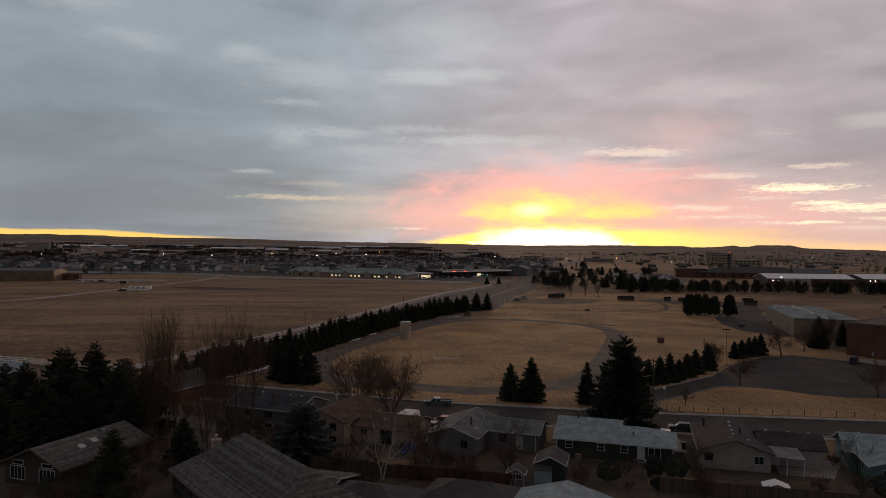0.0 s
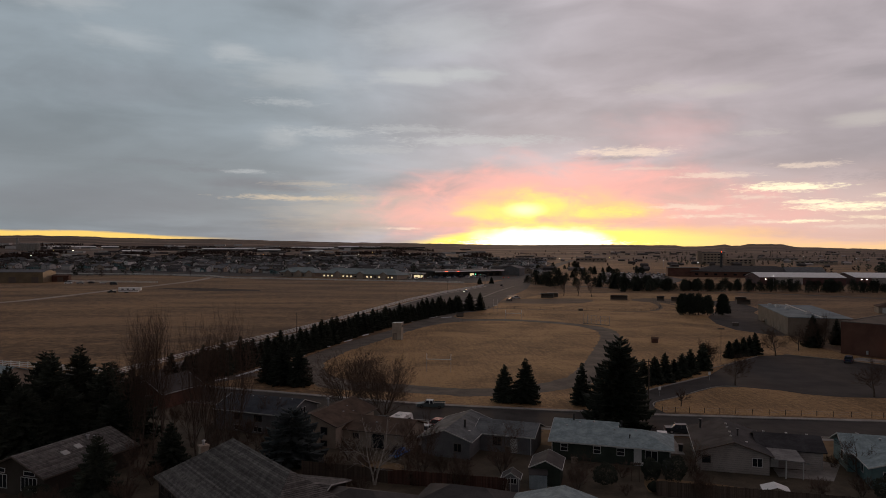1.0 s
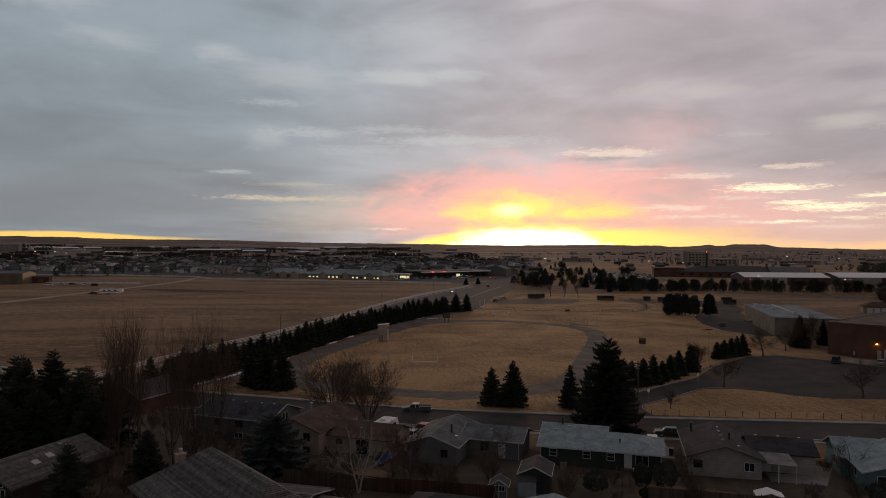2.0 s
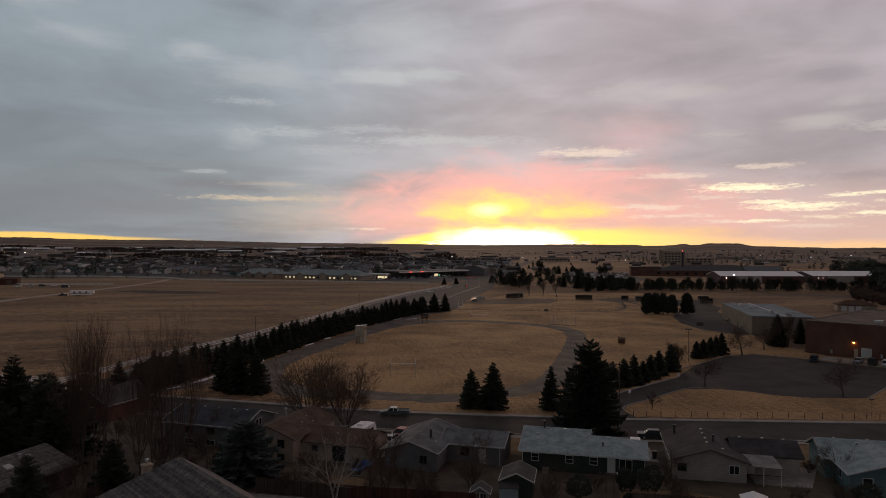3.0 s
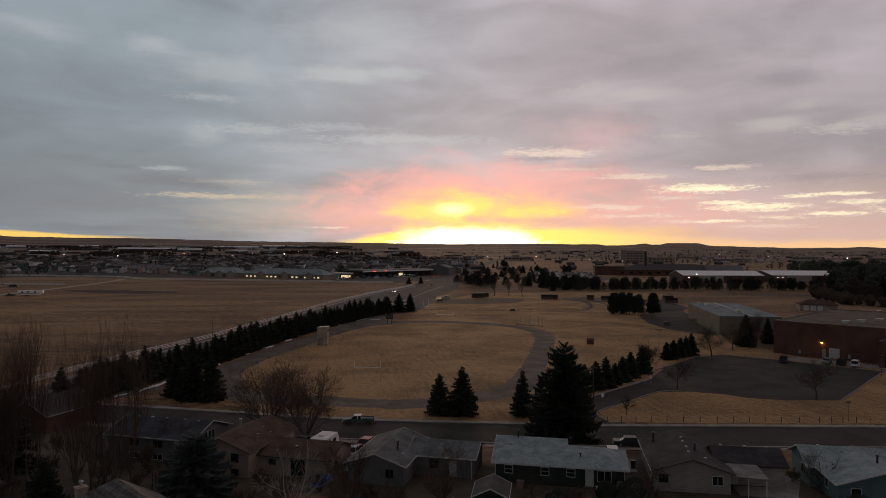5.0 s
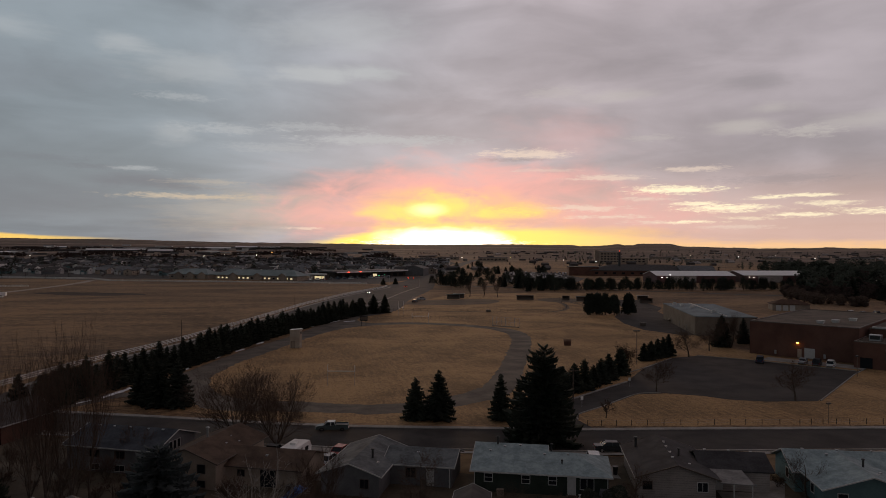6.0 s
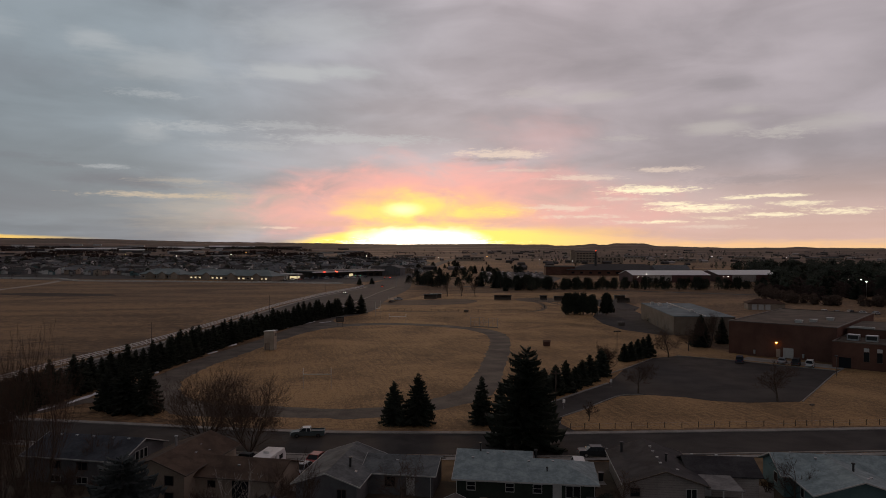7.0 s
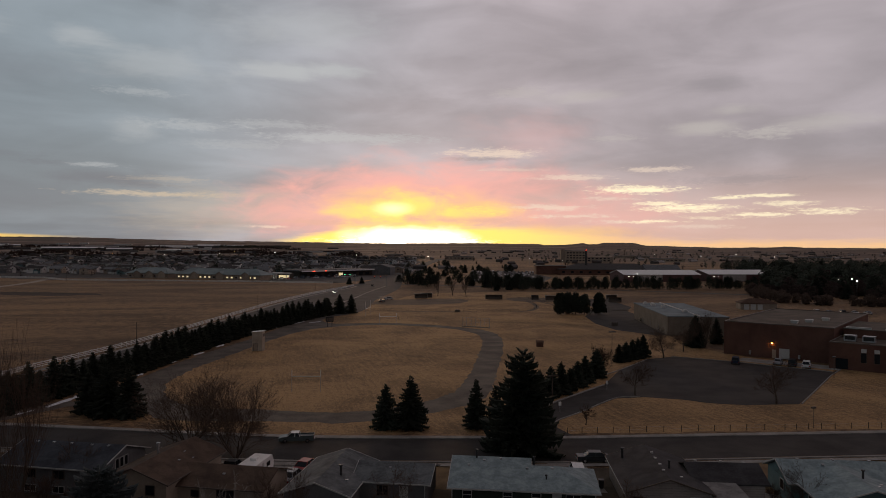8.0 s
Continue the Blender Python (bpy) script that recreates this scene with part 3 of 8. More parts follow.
sheet("running_track", ragged_edge(TRACK, 0.45, 3)[:-1], 0.015, CINDER, "worn grey cinder track and lane round the playing field", "running track")
sheet("playing_field", ragged_edge(FIELD, 0.55, 5)[:-1], 0.03, TURF, "straw-coloured mown playing field inside the track", "playing field")
lane = smooth_line([(-56, 141), (-46, 150), (-40, 156), (-34, 164)])
tagged(part("service_lane", ribbon(lane, 2.4, 0.012), CINDER), "grey gravel lane beside the row of evergreens", "lane", kind="structure")

# school car park and its drive
LOT = [(40, 129), (46, 138.5), (50.4, 142.6), (68.7, 157.2), (80, 172), (95, 186), (104, 188.5), (114, 178.5), (128, 160), (133, 162.5), (124.5, 156.5), (96, 133), (86, 134.3), (80, 137.2), (77, 141), (71, 144.6), (65, 144.8), (53.6, 135.8), (47.2, 131), (45.5, 127), (46, 121), (41.5, 122)]
sheet("car_park", LOT, 0.025, ASPHALT, "dark asphalt car park of the school", "car park")

YARD = surface("leaf_littered_yard", (0.056, 0.046, 0.034), (0.120, 0.096, 0.068), 0.25, 3.0, 0.95, 0.4, 0.06)
sheet("yard_ground", [(-75, 60), (90, 50), (96, 92), (66, 102.8), (44, 106.3), (22, 111.4), (2, 116.5), (-10, 121), (-30, 128.5), (-50, 138), (-75, 149)], 0.008, YARD, "dark leaf-littered ground of the back yards", "yard")
LAWN = surface("dry_lawn", (0.125, 0.082, 0.045), (0.235, 0.155, 0.080), 0.4, 4.0, 0.95, 0.4, 0.05)
for pts in ([(19.8, 104), (23.6, 102.6), (26.2, 110.2), (22, 111.3)], [(57.2, 94.5), (59.6, 93.5), (67, 102.3), (61.5, 103.3)], [(-6.5, 92), (-2, 90.2), (0, 94.5), (-4.5, 96.5)], [(-12, 83), (-7, 81.5), (-6, 86), (-10.5, 88)], [(2, 82), (9.5, 79.5), (10.5, 82.6), (3, 85)], [(29, 83), (40, 79.5), (41, 84), (31, 88)]):
    sheet("lawn", smooth_line(pts + [pts[0]], 4)[:-1], 0.014, LAWN, "patch of dry straw-coloured lawn", "lawn")


# ---- trees ----
def spruce_geo(tall, radius, seed, spread=1.0, low=0.05, taper=0.8, lift=0.0):
    """A spruce: drooping fans of short sprays in uneven whorls."""
    rnd = random.Random(seed)
    trunk, crown = Geo(), Geo()
    trunk.tube((0, 0, 0), (0, 0, tall * 0.97), radius * 0.07 + 0.05, 0.02, 7)
    z = tall * low
    while z < tall * 0.985:
        k = (z / tall - low) / (1 - low)
        reach = radius * (1 - k) ** taper * (0.80 + 0.20 * min(1, k * 8)) + 0.10
        count = max(5, int(5 + 6 * (1 - k)))
        step = tall * 0.014 + 0.09 * (1 - 0.4 * k)
        start = rnd.random() * 6.28
        for i in range(count):
            a = start + 6.283 * i / count + rnd.uniform(-0.25, 0.25)
            r = reach * (rnd.uniform(0.55, 1.0) if rnd.random() < 0.6 else rnd.uniform(0.95, 1.25))
            droop = (lift - 0.28) * r * (1 - 0.6 * k) + rnd.uniform(-0.15, 0.15) * r + 0.5 * k * r
            ca, sa = math.cos(a), math.sin(a)
            zb = z + rnd.uniform(-1.0, 1.0) * step
            root = Vector((0, 0, zb + 0.10 * r))
            tip = Vector((ca * r, sa * r, zb + droop))
            side = Vector((-sa, ca, 0))
            n = 5 if r > 1.6 else 4 if r > 0.9 else 3
            for j in range(n):
                f0, f1 = 0.18 + 0.82 * j / n, 0.18 + 0.82 * (j + 1) / n
                p0, p1 = root.lerp(tip, f0), root.lerp(tip, min(f1 + 0.12, 1.03))
                p1.z += 0.10 * r * f1 * f1
                w = spread * (0.25 * r * (1 - 0.80 * f0) + 0.035) * rnd.uniform(0.6, 1.3)
                for s in (-1, 1):
                    q = p0.lerp(p1, 0.75) + s * w * side + Vector((0, 0, rnd.uniform(-0.16, -0.02) * (0.6 + w)))
                    crown.add([p0, p1, q], [(0, 1, 2)])
                crown.add([p0, p1, p0.lerp(p1, 0.4) + Vector((0, 0, -0.22 - 0.12 * r))], [(0, 1, 2)])
        z += step
    crown.lathe([(radius * 0.34, tall * (low + 0.03)), (radius * 0.24, tall * 0.4), (0.04, tall * 0.93)], 9)
    return trunk, crown


def spruce(name, x, y, tall, radius, seed, label, group="", needles=None, turn=0.0, low=0.05, taper=0.8, lift=0.0):
    t = thing(name, x, y, turn, label, "tree", group)
    trunk, crown = spruce_geo(tall, radius, seed, low=low, taper=taper, lift=lift)
    part("trunk", trunk, BARK, t)
    part("crown", crown, needles or SPRUCE, t)
    return t


def bare_geo(tall, seed, trunks=1, spread=0.6, depth=5, upright=0.25, thick=0.2, kids=4, first=0.25, twig=0.012, fan=0.35, thin=0.0):
    """A leafless tree: limbs that fork and taper down to twigs."""
    rnd = random.Random(seed)
    trunk, twigs = Geo(), Geo()

    def grow(at, way, long, r, level):
        steps = 3 if level < 3 else 2
        p, d = Vector(at), Vector(way).normalized()
        spots = []
        for i in range(steps):
            d = (d + Vector((rnd.uniform(-1, 1), rnd.uniform(-1, 1), rnd.uniform(-0.6, 1))) * 0.16 + Vector((0, 0, upright * 0.25))).normalized()
            q = p + d * long / steps
            r1 = max(r * (1 - 0.5 * (i + 1) / steps), twig * 0.6)
            r0 = max(r * (1 - 0.5 * i / steps), twig * 0.7)
            if level < 2:
                trunk.tube(p, q, r0, r1, 6 if level else 8, False)
            else:
                twigs.tube(p, q, r0, r1, 3, False)
            spots.append((q.copy(), d.copy(), r1))
            p = q
        if level >= depth:
            return
        n = kids + (1 if level == 0 else 0)
        for i in range(n):
            if level > 1 and rnd.random() < thin:
                continue
            f = first + (1 - first) * (i + rnd.random()) / n if level == 0 else 0.25 + 0.75 * (i + rnd.random()) / n
            k = min(int(f * steps), steps - 1)
            base, d0, r0 = spots[k]
            lastp = spots[k - 1][0] if k else Vector(at)
            here = lastp.lerp(base, f * steps - k)
            a = rnd.uniform(0, 6.283)
            out = d0.orthogonal().normalized()
            out.rotate(Matrix.Rotation(a, 3, d0))
            grow(here, d0 * (1 - spread * 0.55) + out * spread * rnd.uniform(0.75, 1.2), long * rnd.uniform(0.50, 0.72), max(r0 * rnd.uniform(0.45, 0.7), twig), level + 1)
        grow(p, d, long * rnd.uniform(0.55, 0.7), max(r * 0.5, twig), level + 1)

    for i in range(trunks):
        a = 6.283 * i / max(trunks, 1) + rnd.random()
        lean = 0.0 if trunks == 1 else fan
        grow((0.25 * lean * math.cos(a), 0.25 * lean * math.sin(a), 0), (lean * math.cos(a), lean * math.sin(a), 1), tall * 0.42, thick, 0)
    top = max(p[2] for p in trunk.v + twigs.v)
    for g in (trunk, twigs):
        g.v = [(x * tall / top, y * tall / top, z * tall / top) for x, y, z in g.v]
    return trunk, twigs


def bare_tree(name, x, y, tall, seed, label, group="", bark=None, twig_look=None, turn=0.0, **form):
    t = thing(name, x, y, turn, label, "tree", group)
    trunk, twigs = bare_geo(tall, seed, **form)
    part("trunk", trunk, bark or BARK, t)
    part("crown", twigs, twig_look or TWIG, t, "bare twigs")
    return t


def clump_geo(rx, rz, seed, count=500, size=0.16, base=0.0):
    """A dense uneven mass of small leaf sprays."""
    rnd, g = random.Random(seed), Geo()
    for _ in range(count):
        a, u = rnd.uniform(0, 6.283), rnd.uniform(-0.85, 1)
        r = (1 - u * u) ** 0.5
        bulge = 0.72 + 0.30 * noise.noise(Vector((r * math.cos(a) * 1.6, r * math.sin(a) * 1.6, u * 1.6 + seed))) + 0.16 * rnd.random()
        c = Vector((rx * r * math.cos(a) * bulge, rx * r * math.sin(a) * bulge, base + rz * (1 + u * bulge)))
        d = Vector((rnd.gauss(0, 1), rnd.gauss(0, 1), rnd.gauss(0, 1))).normalized()
        e = d.orthogonal().normalized()
        s = size * rnd.uniform(0.6, 1.4)
        g.add([c - d * s, c + e * s * 0.8, c + d * s, c - e * s * 0.8], [(0, 1, 2, 3)])
    return g


def plant_copies(first, spots, rnd, lo=0.85, hi=1.15):
    for x, y in spots:
        c = copy_thing(first, pose(x, y, 0, 0, 0, rnd.uniform(0, 360)))
        s = rnd.uniform(lo, hi)
        c.scale = (s * rnd.uniform(0.92, 1.08), s * rnd.uniform(0.92, 1.08), s)


rnd = random.Random(4)
spruce("spruce_tree", 18.8, 132.4, 7.1, 2.4, 11, "dark green spruce on dry grass beside the street")
spruce("spruce_tree", 22.7, 131.9, 8.3, 2.95, 12, "taller dark green spruce on dry grass beside the street")
spruce("spruce_tree", 32.8, 129.6, 7.9, 2.1, 13, "slender dark spruce beside a much larger one")
spruce("spruce_tree", 36.2, 130.6, 6.3, 1.6, 14, "small dark spruce behind a much larger one")
spruce("spruce_tree", 35.4, 115.4, 14.3, 5.7, 15, "very large dark spruce between the house and the street", low=0.02, taper=0.60, lift=0.22)

# the row of evergreens along the lane
ROW = smooth_line([(-48, 151), (-43, 158), (-38, 169), (-26.5, 197), (-14.5, 235), (3, 277), (15, 301), (25, 319)])
rows = [spruce("evergreen_tree", -47, 146.5, 7.4, 2.4, 21, "dark evergreen in a close row along the lane", "evergreens along the lane"),
        spruce("evergreen_tree", -44.6, 152, 6.7, 2.3, 22, "dark evergreen in a close row along the lane", "evergreens along the lane"),
        spruce("evergreen_tree", -43.0, 155, 7.9, 2.5, 23, "dark evergreen in a close row along the lane", "evergreens along the lane")]
run, last = 0.0, ROW[0]
for q in ROW[1:]:
    parts = max(1, int(math.hypot(q[0] - last[0], q[1] - last[1]) / 0.5))
    for i in range(parts):
        run += math.hypot(q[0] - last[0], q[1] - last[1]) / parts
        if run >= 2.5:
            run = rnd.uniform(-0.4, 0.4)
            f = (i + 1) / parts
            plant_copies(rows[rnd.randrange(3)], [(last[0] + f * (q[0] - last[0]) + rnd.uniform(-0.4, 0.4), last[1] + f * (q[1] - last[1]) + rnd.uniform(-0.4, 0.4))], rnd, 0.8, 1.1)
    last = q
for x, y, h, r in ((-25.5, 151, 8.8, 3.4), (-21.8, 149.5, 9.0, 3.0), (-29, 154, 7.4, 2.6)):
    spruce("spruce_tree", x, y, h, r, int(h * 10), "broad dark spruce at the end of the evergreen row")
for x, y, h, r in ((30, 323, 8.4, 3.2), (35.2, 325, 8.2, 2.7), (25, 319, 7.2, 2.6)):
    spruce("spruce_tree", x, y, h, r, int(h * 10) + int(x), "dark spruce closing the far end of the evergreen row")
# dark group beside the houses
for i, (x, y, h, r) in enumerate(((-50.6, 105, 13.0, 4.4), (-47.4, 107, 13.6, 4.4), (-43.2, 105.5, 11.4, 4.4), (-56, 104, 11.2, 4.6), (-53.5, 109, 12.4, 4.6), (-60, 106, 10.6, 4.6), (-64.5, 103, 11.5, 4.6), (-46.5, 100.5, 9.4, 4.6), (-51.5, 99, 9.8, 4.6), (-41, 109.5, 9.8, 3.8),
                                  (-57, 98.5, 9.0, 4.6), (-40.2, 101.5, 8.2, 3.6), (-62.5, 97.5, 9.0, 4.6), (-44.5, 111.5, 10.5, 4.2), (-49, 112.5, 10.5, 4.2), (-68, 108, 10, 4.6))):
    spruce("spruce_tree", x, y, 1.07 * h, r * 1.15, 60 + i, "tall dark spruce in a dense group beside the houses", "dark spruces beside the houses", low=0.02, taper=0.80)
spruce("spruce_tree", -35.2, 83.8, 7.4, 2.9, 75, "dark spruce in front of a brown-roofed house")
spruce("spruce_tree", -29.6, 92, 6.6, 2.7, 76, "dark spruce between two brown roofs")
spruce("spruce_tree", -14.9, 95.8, 7.3, 4.4, 77, "broad blue-grey spruce behind the houses", needles=BLUE_SPRUCE, low=0.02, taper=0.52)
# beside the school drive
for i, (x, y, h, r) in enumerate(((50.5, 147.5, 5.6, 2.1), (53.5, 149.0, 5.9, 2.2), (56.4, 150.8, 6.4, 2.2), (59.5, 153.5, 4.6, 1.9), (62.5, 156.5, 5.4, 2.1), (66, 160.5, 5.8, 2.3), (71, 165.2, 6.4, 2.6))):
    spruce("spruce_tree", x, y, h, r, 100 + i, "small dark spruce beside the school drive", "spruces beside the school drive")
for i, (x, y, h, r) in enumerate(((85.9, 183, 4.6, 1.8), (88.4, 184.2, 5.0, 1.9), (91.4, 186.3, 5.3, 1.9), (93.8, 188, 5.4, 1.9), (96.4, 189.8, 6.0, 2.0))):
    spruce("spruce_tree", x, y, h, r, 110 + i, "small dark spruce in a row above the car park", "spruces above the car park")
spruce("spruce_tree", 120.6, 203, 9.6, 3.2, 120, "dark broad evergreen before the tan building")
spruce("spruce_tree", 131.0, 208, 8.0, 2.2, 121, "slender dark spruce beside the brick school")
BIG = dict(spread=0.58, thick=0.12, kids=4, depth=5, upright=0.26, twig=0.0105, first=0.10, fan=0.80, thin=0.40)
bare_tree("cottonwood_tree", -9.8, 127.5, 12.2, 5, "large bare cottonwood with a wide crown", trunks=7, **BIG)
bare_tree("cottonwood_tree", -3.4, 121.5, 11.8, 6, "large bare cottonwood with several stems", trunks=7, **BIG)
POPLAR = dict(spread=0.29, upright=0.70, thick=0.11, first=0.08, kids=8, trunks=1, depth=4, twig=0.0085, fan=0.05, thin=0.74)
poplars = [bare_tree("poplar_tree", -38.5, 102, 20.5, 80, "tall slender bare poplar with upright branches", "bare poplars", **POPLAR),
           bare_tree("poplar_tree", -36.2, 101, 21.5, 81, "tall slender bare poplar with upright branches", "bare poplars", **POPLAR)]
plant_copies(poplars[0], [(-34.0, 102.5), (-28.0, 97.5), (-24.2, 98.0), (-35.0, 101.5), (-27.2, 99.4)], rnd, 0.9, 1.05)
plant_copies(poplars[1], [(-26.5, 97.0), (-22.8, 99.5), (-37.3, 101.8), (-25.4, 98.4)], rnd, 0.88, 1.02)
bare_tree("birch_tree", -3.6, 87.0, 8.8, 91, "bare pale-barked birch in a back yard", bark=BIRCH, twig_look=BIRCH, spread=0.70, thick=0.13, depth=4, trunks=2, fan=0.30, kids=3, twig=0.014, thin=0.35)
lot_tree = bare_tree("bare_tree", 70.0, 146.6, 7.2, 92, "bare rounded tree at the edge of the car park", "bare trees round the car park", spread=0.72, thick=0.15, kids=5, depth=5, upright=0.3, thin=0.4, twig=0.010)
plant_copies(lot_tree, [(92.0, 134.2), (100.4, 186.6), (112.2, 196.0)], rnd, 1.05, 1.2)
for tree in [lot_tree] + [o for o in bpy.data.objects if o.name.startswith("bare_tree") and o.parent is None and o.location.x > 91 and o.location.x < 113]:
    tree.scale = (1.3 * tree.scale.x, 1.3 * tree.scale.y, tree.scale.z)
bare_tree("bare_tree", 72.6, 167.0, 7.6, 95, "bare shrubby tree behind small spruces", spread=0.5, upright=0.5, thick=0.12, trunks=4, depth=5, thin=0.35)
bare_tree("bare_tree", 121.5, 200.5, 11.0, 96, "tall bare tree before the tan building", spread=0.5, upright=0.5, thick=0.2, trunks=3, depth=5, thin=0.35)
sapling = bare_tree("sapling", 50.7, 127.6, 3.0, 97, "small bare sapling on dry grass", spread=0.6, thick=0.06, depth=3, kids=6)
sapling.scale = (1.5, 1.5, 1.2)
yard = bare_tree("bare_tree", 13.4, 95.0, 6.4, 98, "bare yard tree behind the houses", "bare yard trees", spread=0.75, thick=0.14, depth=5, kids=4, thin=0.3, twig=0.010)
plant_copies(yard, [(22.3, 87.6), (57.6, 87.6), (1.8, 89.6)], rnd, 0.62, 1.0)
yard_b = bare_tree("bare_tree", 37.6, 90.2, 4.6, 99, "small bare tree beside a white house", "bare yard trees", spread=0.8, thick=0.12, depth=4, kids=4)
plant_copies(yard_b, [(0.2, 88.0), (-20.5, 99.5), (-33.5, 88.2)], rnd, 0.9, 1.4)
for i, (x, y, r, hgt) in enumerate(((24.4, 85.2, 1.6, 1.5), (33.0, 85.6, 1.7, 1.9), (30.6, 86.9, 1.3, 1.5), (18.4, 88.6, 1.2, 1.0), (29.8, 82.8, 1.0, 0.7), (66.8, 166.5, 1.6, 1.3), (55.2, 78.5, 1.8, 1.6), (-41.5, 82.6, 2.0, 1.0), (-33, 80.5, 1.8, 0.9), (-37.5, 80.8, 2.2, 1.0))):
    bush = tagged(part("shrub", clump_geo(r, hgt, 30 + i, 2600, 0.085), SPRUCE), "dense dark shrub in a back yard", "shrub")
    bush.matrix_basis = pose(x, y, 0)


# leafless brush of the back yards
brush = [bare_tree("bare_shrub", -40.5, 79.5, 2.6, 301, "leafless brown shrub in a back yard", "bare shrubs of the yards", spread=0.6, thick=0.05, trunks=5, depth=3, kids=4, twig=0.012, fan=0.6),
         bare_tree("bare_shrub", -31.0, 81.0, 3.4, 302, "leafless brown shrub in a back yard", "bare shrubs of the yards", spread=0.55, thick=0.05, trunks=6, depth=3, kids=4, twig=0.012, fan=0.5)]
thicket = [(-44, 80), (-38, 78.5), (-33.5, 84.5), (-30.5, 88), (-32, 95), (-24.5, 95.5), (-22.5, 101.5), (-36, 96.5), (-38.5, 92), (-27, 103), (-31, 106), (-19, 105), (-35, 109), (-29.5, 111), (-12.5, 99.5), (-7.5, 97), (-5.0, 93.0), (-1.0, 96.5), (2.8, 93.5), (4.6, 90.4),
           (7.2, 90.5), (12.5, 90.5), (19.0, 90.2), (20.6, 84.0), (27.5, 88.4), (35.6, 84.0), (36.4, 87.5), (34.0, 79.5), (48.5, 80.5), (53.5, 80.5), (56.8, 91.5), (-9, 90.5), (1.2, 86.6), (6.4, 84.8), (-25, 107), (-40, 98), (-33, 100.5), (-23.5, 109), (26, 82.2), (-42.5, 90), (-16.5, 82.5), (-5.5, 81.5)]
for i, (x, y) in enumerate(thicket):
    plant_copies(brush[i % 2], [(x, y)], rnd, 0.6, 1.15)
stems = bare_tree("bare_tree", -30.4, 104.0, 8.5, 303, "slim bare tree in the yards", "slim bare trees of the yards", spread=0.45, thick=0.10, trunks=2, depth=4, kids=4, twig=0.010, upright=0.5)
plant_copies(stems, [(-35.5, 112), (-21.0, 112.5), (-25.0, 101.0), (-33.5, 92.5), (2.4, 91.0), (-12.0, 128.5)], rnd, 0.6, 1.05)


# ---- houses ----
def gable(u0, u1, v0, v1, eave, ridge, along="u", over=0.45, thick=0.16):
    """Two roof plates that meet at a ridge along u or v; returns the plates and the wall body under them."""
    plates, body = Geo(), Geo()
    if along == "u":
        vm = (v0 + v1) / 2
        slope = (ridge - eave) / (vm - v0)
        lo = eave - slope * over
        a, b = u0 - over, u1 + over
        plates.slab([(a, v0 - over, lo), (b, v0 - over, lo), (b, vm, ridge), (a, vm, ridge)], (0, 0, -thick))
        plates.slab([(b, v1 + over, lo), (a, v1 + over, lo), (a, vm, ridge), (b, vm, ridge)], (0, 0, -thick))
        ends = [(u0, v0), (u1, v0), (u1, v1), (u0, v1)]
        tops = [(u0, vm), (u1, vm)]
        faces = [(0, 1, 5, 4), (2, 3, 7, 6), (1, 2, 6, 9, 5), (3, 0, 4, 8, 7)]
    else:
        um = (u0 + u1) / 2
        slope = (ridge - eave) / (um - u0)
        lo = eave - slope * over
        a, b = v0 - over, v1 + over
        plates.slab([(u0 - over, b, lo), (u0 - over, a, lo), (um, a, ridge), (um, b, ridge)], (0, 0, -thick))
        plates.slab([(u1 + over, a, lo), (u1 + over, b, lo), (um, b, ridge), (um, a, ridge)], (0, 0, -thick))
        ends = [(u0, v0), (u1, v0), (u1, v1), (u0, v1)]
        tops = [(um, v0), (um, v1)]
        faces = [(1, 2, 6, 5), (3, 0, 4, 7), (0, 1, 5, 8, 4), (2, 3, 7, 9, 6)]
    top = eave - thick - 0.02
    rise = ridge - thick - 0.02
    body.add([(x, y, 0) for x, y in ends] + [(x, y, top) for x, y in ends] + [(x, y, rise) for x, y in tops], faces)
    return plates, body


def hip(u0, u1, v0, v1, eave, ridge, over=0.45, thick=0.16):
    plates, body = Geo(), Geo()
    vm, run = (v0 + v1) / 2, (v1 - v0) / 2
    lo = eave - (ridge - eave) / run * over
    a, b, c, d = (u0 - over, v0 - over, lo), (u1 + over, v0 - over, lo), (u1 + over, v1 + over, lo), (u0 - over, v1 + over, lo)
    p, q = (u0 + run, vm, ridge), (u1 - run, vm, ridge)
    for poly in ([a, b, q, p], [c, d, p, q], [b, c, q], [d, a, p]):
        plates.slab(poly, (0, 0, -thick))
    body.box(u0, u1, v0, v1, 0, eave - thick)
    return plates, body


def house(x, y, turn, label, wall_look, roof_look, blocks, label_roof="", category="house"):
    h = thing("house", x, y, turn, label, category)
    for kind, *box, along in blocks:
        plates, body = hip(*box) if kind == "hip" else gable(*box, along)
        part("wall", body, wall_look, h)
        part("roof", plates, roof_look, h, label_roof)
    return h


SHINGLE_GREY = surface("grey_shingles", (0.100, 0.103, 0.106), (0.190, 0.194, 0.200), 0.5, 7.0, 0.9, 0.3, 0.03, local=True, each=0.22)
SHINGLE_PALE = surface("pale_blue_grey_shingles", (0.175, 0.222, 0.230), (0.320, 0.385, 0.395), 0.9, 3.2, 0.9, 0.3, 0.03, local=True)
SHINGLE_DARK = surface("charcoal_shingles", (0.045, 0.042, 0.041), (0.085, 0.078, 0.075), 0.5, 7.0, 0.9, 0.3, 0.03, local=True, each=0.22)
SHINGLE_BROWN = surface("brown_shingles", (0.070, 0.040, 0.029), (0.130, 0.078, 0.055), 0.5, 7.0, 0.9, 0.3, 0.03, local=True, each=0.22)
